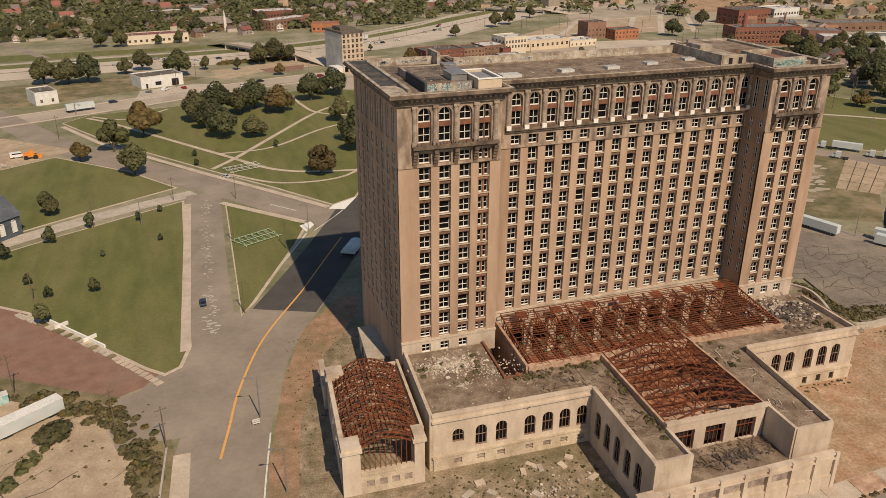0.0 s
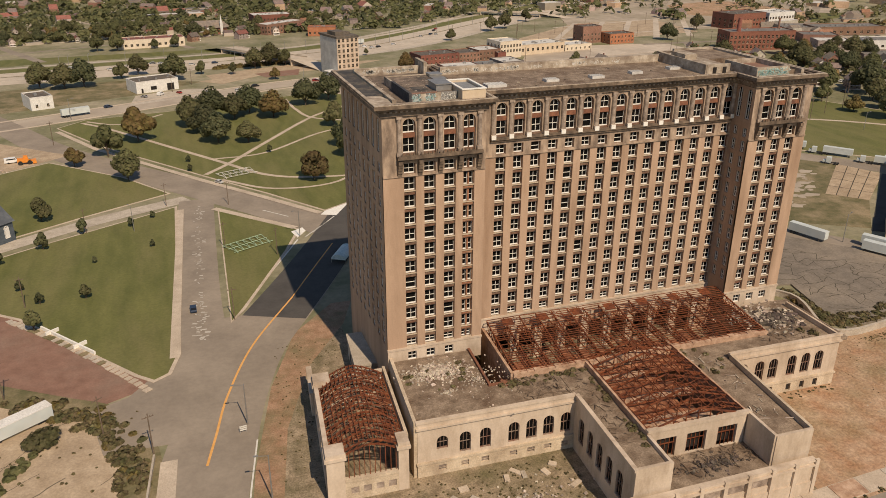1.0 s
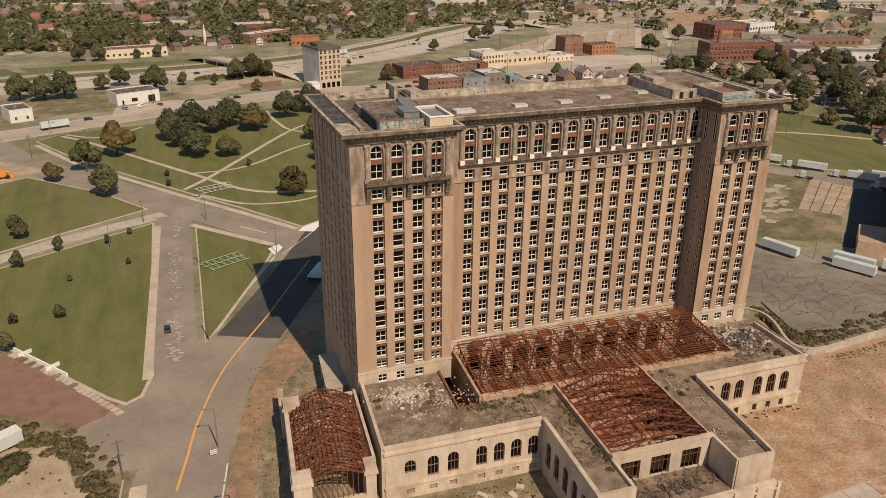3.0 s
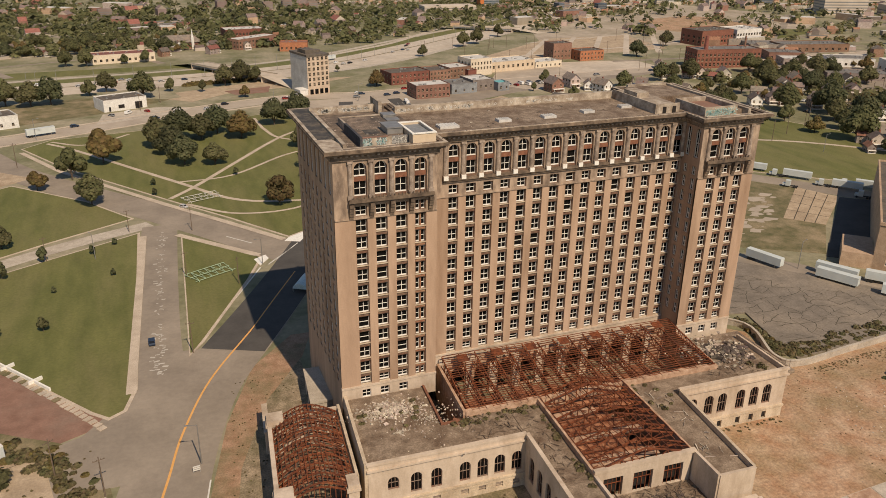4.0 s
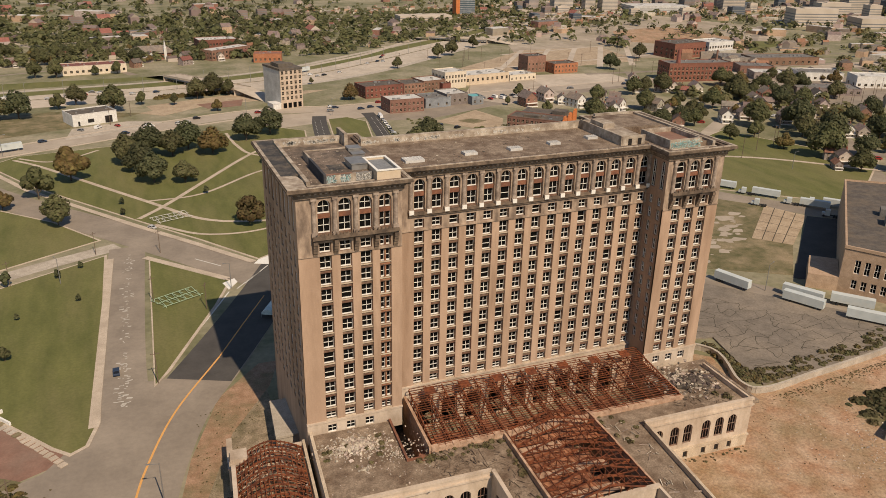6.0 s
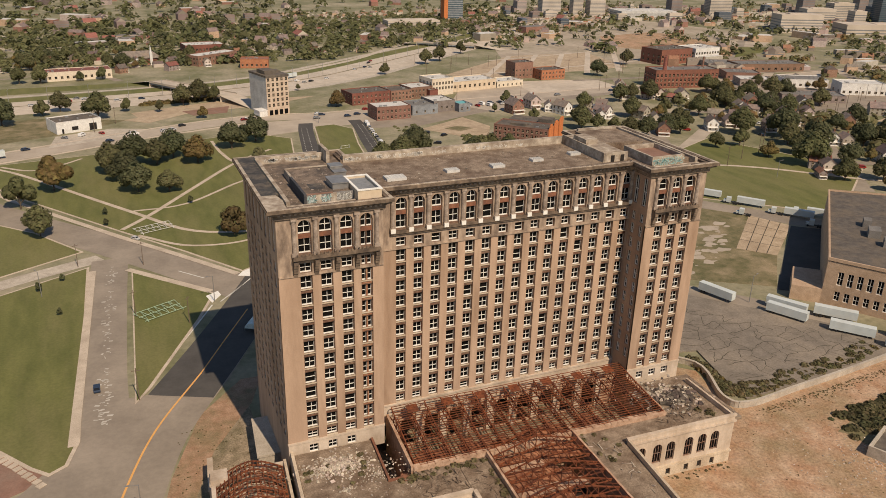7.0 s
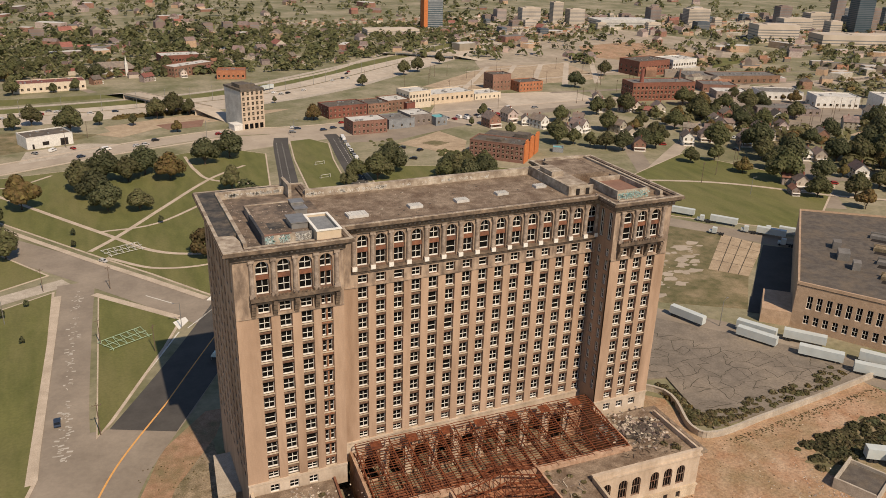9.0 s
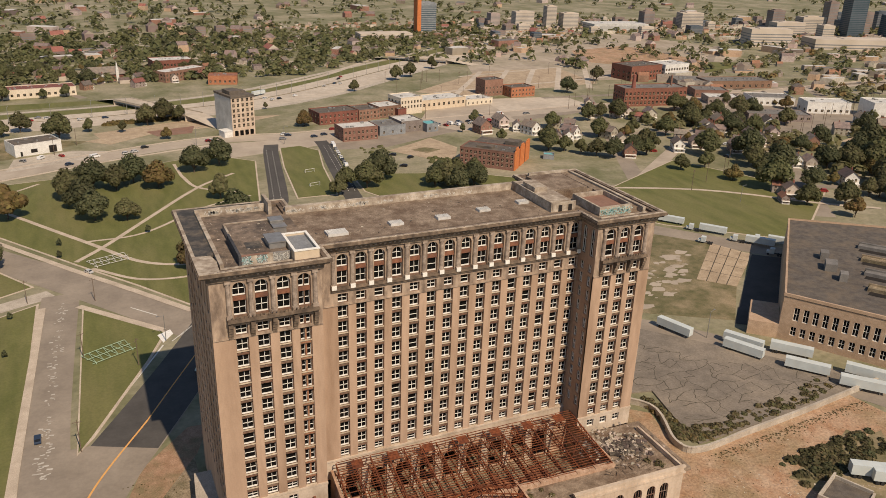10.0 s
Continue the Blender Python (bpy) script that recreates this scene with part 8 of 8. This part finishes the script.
# ---- warehouse to the east ----
ware = thing("warehouse", "large tan brick warehouse with a dark flat roof", "building")
A, B, C_, D = Vector((193, 45, 0)), Vector((263, 113, 0)), Vector((335, 50, 0)), Vector((240, -42, 0))
H = 17.0
f1, f2 = Side(A, D - A), Side(B, A - B)
L1, L2 = (D - A).length, (A - B).length
m = Mesh()
bays = [4 + 3.1 * i for i in range(int((L1 - 6) / 3.1))]
holes = [(u, u + 1.8, z, z + h, False) for u in bays for z, h in ((2.4, 3.4), (8.2, 5.0))]
f1.wall(m, 0, L1, 0, H + 0.9, holes, 0.5)
f1.box(m, -0.2, L1, H - 0.2, H + 0.9, -0.5, 0.25)
part("front_wall", m, TANBRICK, ware, "tan brick wall with rows of dark windows")
m = Mesh()
f2.wall(m, 0, L2, 0, H + 0.9, [], 0.5)
f2.box(m, 0, L2, H - 0.2, H + 0.9, -0.5, 0.2)
part("side_wall", m, TANBRICK, ware)
m = Mesh()
for p, q in ((D, C_), (C_, B)):
    m.face(p, q, q + Vector((0, 0, H + 0.9)), p + Vector((0, 0, H + 0.9)))
part("rear_wall", m, TANBRICK, ware)
for u in bays:
    for z, h in ((2.4, 3.4), (8.2, 5.0)):
        window(ware, f1, u + 0.9, z, 1.8, h, out=-0.3, bars=1)
m = Mesh()
m.slab([(p.x, p.y) for p in (A, D, C_, B)], H - 0.5, H)
part("roof", m, ROOFTAR, ware, "dark tar roof with long light wells")
for k in range(4):
    m = Mesh()
    a = A + (B - A) * (0.25 + 0.17 * k) + (D - A) * 0.28
    q = a + (D - A) * 0.62
    dn = (B - A).normalized()
    m.beam(a + Vector((0, 0, H + 0.7)), q + Vector((0, 0, H + 0.7)), 3.2, 1.4)
    m.beam(a + dn * 2 + Vector((0, 0, H + 1.0)), q + dn * 2 + Vector((0, 0, H + 1.0)), 0.6, 2.0)
    part("roof_monitor", m, ROOFGREY if k % 2 else GRIME, ware)
    # flat near-black strip on the roof, painting the shade of a light well
    m = Mesh()
    m.beam(a - dn * 3.4 + Vector((0, 0, H + 0.06)), q - dn * 3.4 + Vector((0, 0, H + 0.06)), 3.2, 0.12)
    part("light_well", m, VOID, ware, "flat dark strip painted as a light well's shade")
for a, c, s in ((0.4, 0.16, 3.4), (0.52, 0.14, 2.4), (0.3, 0.2, 2.2)):
    o = A + (B - A) * a + (D - A) * c
    part("roof_plant", Mesh().box(-s, s, -s * 0.6, s * 0.6, H, H + 3, 0, pose(o.x, o.y, 0, 0, 0, 44)), ROOFGREY, ware)
dock = thing("loading_dock", "low tan brick loading dock beside the warehouse", "building")
m = Mesh()
m.slab([(186, 52), (193, 45), (207, 59), (200, 66)], 0, 5.5)
part("wall", m, TANBRICK, dock)

# ---- overhead poles and lamps ----
def pole_kind(lamp):
    p = thing("utility_pole" if not lamp else "street_lamp", "weathered timber utility pole with a crossarm" if not lamp else "tall grey street lamp", "pole" if not lamp else "street lamp")
    m = Mesh()
    m.tube((0, 0, 0), (0, 0, 10.5), 0.17, 0.11, 8)
    part("pole", m, TIMBER if not lamp else METAL, p)
    m = Mesh()
    if lamp:
        m.beam((0, 0, 10.3), (2.2, 0, 10.7), 0.09).box(1.8, 2.7, -0.15, 0.15, 10.6, 10.8)
    else:
        m.beam((-1.2, 0, 9.6), (1.2, 0, 9.6), 0.13)
        for x in (-1.1, -0.4, 0.4, 1.1):
            m.tube((x, 0, 9.66), (x, 0, 9.9), 0.06, 0.06, 6)
    part("arm", m, TIMBER if not lamp else METAL, p)
    return p


PK = [pole_kind(False), pole_kind(True)]
PUSED = set()


def pole(k, x, y, rot=0, s=1.0):
    m_ = pose(x, y, 0, 0, 0, rot) @ Matrix.Scale(s, 4)
    if k not in PUSED:
        PUSED.add(k)
        p = PK[k]
        p.matrix_basis = m_
    else:
        p = copy_thing(PK[k], m_)
        p.scale = (s, s, s)
    return tagged(p, group="poles along the streets")


for k, x, y, rot in ((1, -75, 150, 120), (0, -93, 154, 30), (0, -66, 180, 30), (0, -40, 173, 30), (1, -13, 123, 200), (0, -40, 119, 30), (0, -22, 107, 60), (1, -150, 409, 0), (1, -32.5, 6.3, 180), (0, -51.6, 1, 20), (0, -63, 11, 40), (0, -89, 34, 30), (0, -99, 54, 30), (0, -92, 507, 0), (1, 87, 479, 0), (0, -79, 544, 0),
                     (1, 17, 505, 0), (0, -143, 327, 30), (1, 308, 190, 0), (1, 170, 54, 20), (0, -50, -26, 20), (1, -28, -20, 180), (0, -36, 60, 0), (0, -98, 88, 0)):
    pole(k, x, y, rot, 1.0 if abs(y) < 300 else 1.4)
rq = random.Random(23)
for i in range(46):
    pole(0, rq.uniform(230, 640), rq.uniform(520, 900), rq.uniform(0, 90), rq.uniform(1.2, 1.7))
line = curve_through(hwy, 4)
for i in range(6, 36):
    pole(1, line[i][0] + 1, line[i][1] + 3, 90, 1.6)
for i in range(24):
    pole(0, 300 + 22 * i, 226 + rq.uniform(-6, 6) + 12 * i, 30, 1.3)

# ---- small things on the lawns and lots ----
def scaffold(x, y, rot, label, mat, s=1.0):
    m = Mesh()
    for i in range(6):
        m.beam((-5 + 2 * i, -3, 0.6), (-4 + 2 * i, 3, 0.6), 0.1)
        m.beam((-5 + 2 * i, -3, 0.6), (-6 + 2 * i, 3, 0.6), 0.1)
    for yy in (-3, 0, 3):
        m.beam((-6, yy, 0.6), (6, yy, 0.6), 0.11)
    for xx in (-5, 5):
        for yy in (-3, 3):
            m.beam((xx, yy, 0.1), (xx, yy, 0.6), 0.16)
    solo("tent_frame", m, mat, label, "frame", at=pose(x, y, 0.12, 0, 0, rot) @ Matrix.Scale(s, 4))


scaffold(-32, 120, 30, "pale green metal frame lying on the grass", PALEGREEN, 1.35)
scaffold(-37, 222, 24, "white metal frame lying in the park", WHITEPAINT, 1.5)
for x, y in ((86.8, 366), (82.5, 326)):
    m = Mesh()
    for a, c in (((-3.5, 0, 0), (-3.5, 0, 2.4)), ((3.5, 0, 0), (3.5, 0, 2.4)), ((-3.5, 0, 2.4), (3.5, 0, 2.4)), ((-3.5, 0, 2.4), (-3.5, 2, 0)), ((3.5, 0, 2.4), (3.5, 2, 0)), ((-3.5, 2, 0.05), (3.5, 2, 0.05))):
        m.beam(a, c, 0.22)
    solo("goal_post", m, WHITEPAINT, "white football goal on the grass", "goal", group="goals", at=pose(x, y, 0.2, 0, 0, 15))
PALETEAL = surface("pale_teal_canvas", (0.42, 0.55, 0.53), (0.62, 0.70, 0.66), 0.5, (0.75, 0.76, 0.72), 0.15, 0.8)
shel = thing("canopy", "pale teal curved canopy beside the road", "canopy", pose(0, 97, 0.1, 0, 0, 65) @ Matrix.Scale(0.85, 4))
m = Mesh()
for i in range(8):
    a, c = math.pi * i / 8, math.pi * (i + 1) / 8
    m.face((-6, -3 * math.cos(a), 1.5 + 2.2 * math.sin(a)), (-6, -3 * math.cos(c), 1.5 + 2.2 * math.sin(c)), (6, -3 * math.cos(c), 1.5 + 2.2 * math.sin(c)), (6, -3 * math.cos(a), 1.5 + 2.2 * math.sin(a)))
for s in (-6, 6):
    ring_ = [(s, -3 * math.cos(math.pi * i / 8), 1.5 + 2.2 * math.sin(math.pi * i / 8)) for i in range(9)]
    m.face(*(ring_ if s < 0 else ring_[::-1]))
part("cover", m, PALETEAL, shel)
m = Mesh()
for xx in (-5.8, 0, 5.8):
    for yy in (-2.9, 2.9):
        m.beam((xx, yy, 0), (xx, yy, 1.6), 0.18)
part("post", m, METAL, shel)
lt = thing("storage_trailer", "long white storage trailer with a rusty edge on the lot", "trailer", pose(-82, 19, 0, 0, 0, 37))
m = Mesh()
m.box(-7.5, 7.5, -1.5, 1.5, 0.7, 3.6)
part("box", m, TRAILER, lt)
m = Mesh()
m.box(-7.6, 7.6, -1.55, 1.55, 3.6, 3.75)
part("roof", m, WHITEWALL, lt)
m = Mesh()
m.box(-6, -4, -1.2, 1.2, 0, 0.7).box(4, 6, -1.2, 1.2, 0, 0.7)
part("wheel", m, RUBBER, lt)
ruin = thing("ruined_shed", "roofless low dark shed ruin in scrub", "building", pose(141, -30, 0, 0, 0, 25))
m = Mesh()
m.box(-6, 6, -5, -4.5, 0, 1.9).box(-6, 6, 4.5, 5, 0, 3).box(-6, -5.5, -4.5, 4.5, 0, 3).box(5.5, 6, -4.5, 4.5, 0, 2.4)
part("wall", m, CONCRETE, ruin)
m = Mesh()
m.box(-5.5, 5.5, -4.5, 4.5, 1.2, 1.5)
part("floor", m, ROOFTAR, ruin)
for x, y in ((156, -26), (159, -30), (162.5, -34)):
    t = copy_thing(tr, pose(x, y, 0.1, 0, 0, -32))
    tagged(t, "white box trailer standing in scrub", "trailer", "trailers")
car(6, -155, 289, 15, "beside the loader in the works yard", 1.4)
# roadside odds and ends
bar = thing("road_barrier", "small white striped barrier beside the road", "barrier", pose(-33.4, 3.6, 0.08, 0, 0, 10))
for z in (0.5, 0.95, 1.4):
    part("board", Mesh().box(-0.8, 0.8, -0.05, 0.05, z, z + 0.28), WHITEPAINT, bar)
for x in (-0.7, 0.7):
    part("leg", Mesh().box(x - 0.05, x + 0.05, -0.3, 0.3, 0, 0.08).box(x - 0.05, x + 0.05, 0.06, 0.12, 0.08, 1.7), METAL, bar)
box_ = thing("storage_box", "small white box covered in teal graffiti in the scrub", "box", pose(-90.5, 30.5, 0, 0, 0, 20))
part("body", Mesh().box(-1.3, 1.3, -1.0, 1.0, 0, 2.2), TEALPAINT, box_)
part("lid", Mesh().box(-1.4, 1.4, -1.1, 1.1, 2.2, 2.35), WHITEPAINT, box_)

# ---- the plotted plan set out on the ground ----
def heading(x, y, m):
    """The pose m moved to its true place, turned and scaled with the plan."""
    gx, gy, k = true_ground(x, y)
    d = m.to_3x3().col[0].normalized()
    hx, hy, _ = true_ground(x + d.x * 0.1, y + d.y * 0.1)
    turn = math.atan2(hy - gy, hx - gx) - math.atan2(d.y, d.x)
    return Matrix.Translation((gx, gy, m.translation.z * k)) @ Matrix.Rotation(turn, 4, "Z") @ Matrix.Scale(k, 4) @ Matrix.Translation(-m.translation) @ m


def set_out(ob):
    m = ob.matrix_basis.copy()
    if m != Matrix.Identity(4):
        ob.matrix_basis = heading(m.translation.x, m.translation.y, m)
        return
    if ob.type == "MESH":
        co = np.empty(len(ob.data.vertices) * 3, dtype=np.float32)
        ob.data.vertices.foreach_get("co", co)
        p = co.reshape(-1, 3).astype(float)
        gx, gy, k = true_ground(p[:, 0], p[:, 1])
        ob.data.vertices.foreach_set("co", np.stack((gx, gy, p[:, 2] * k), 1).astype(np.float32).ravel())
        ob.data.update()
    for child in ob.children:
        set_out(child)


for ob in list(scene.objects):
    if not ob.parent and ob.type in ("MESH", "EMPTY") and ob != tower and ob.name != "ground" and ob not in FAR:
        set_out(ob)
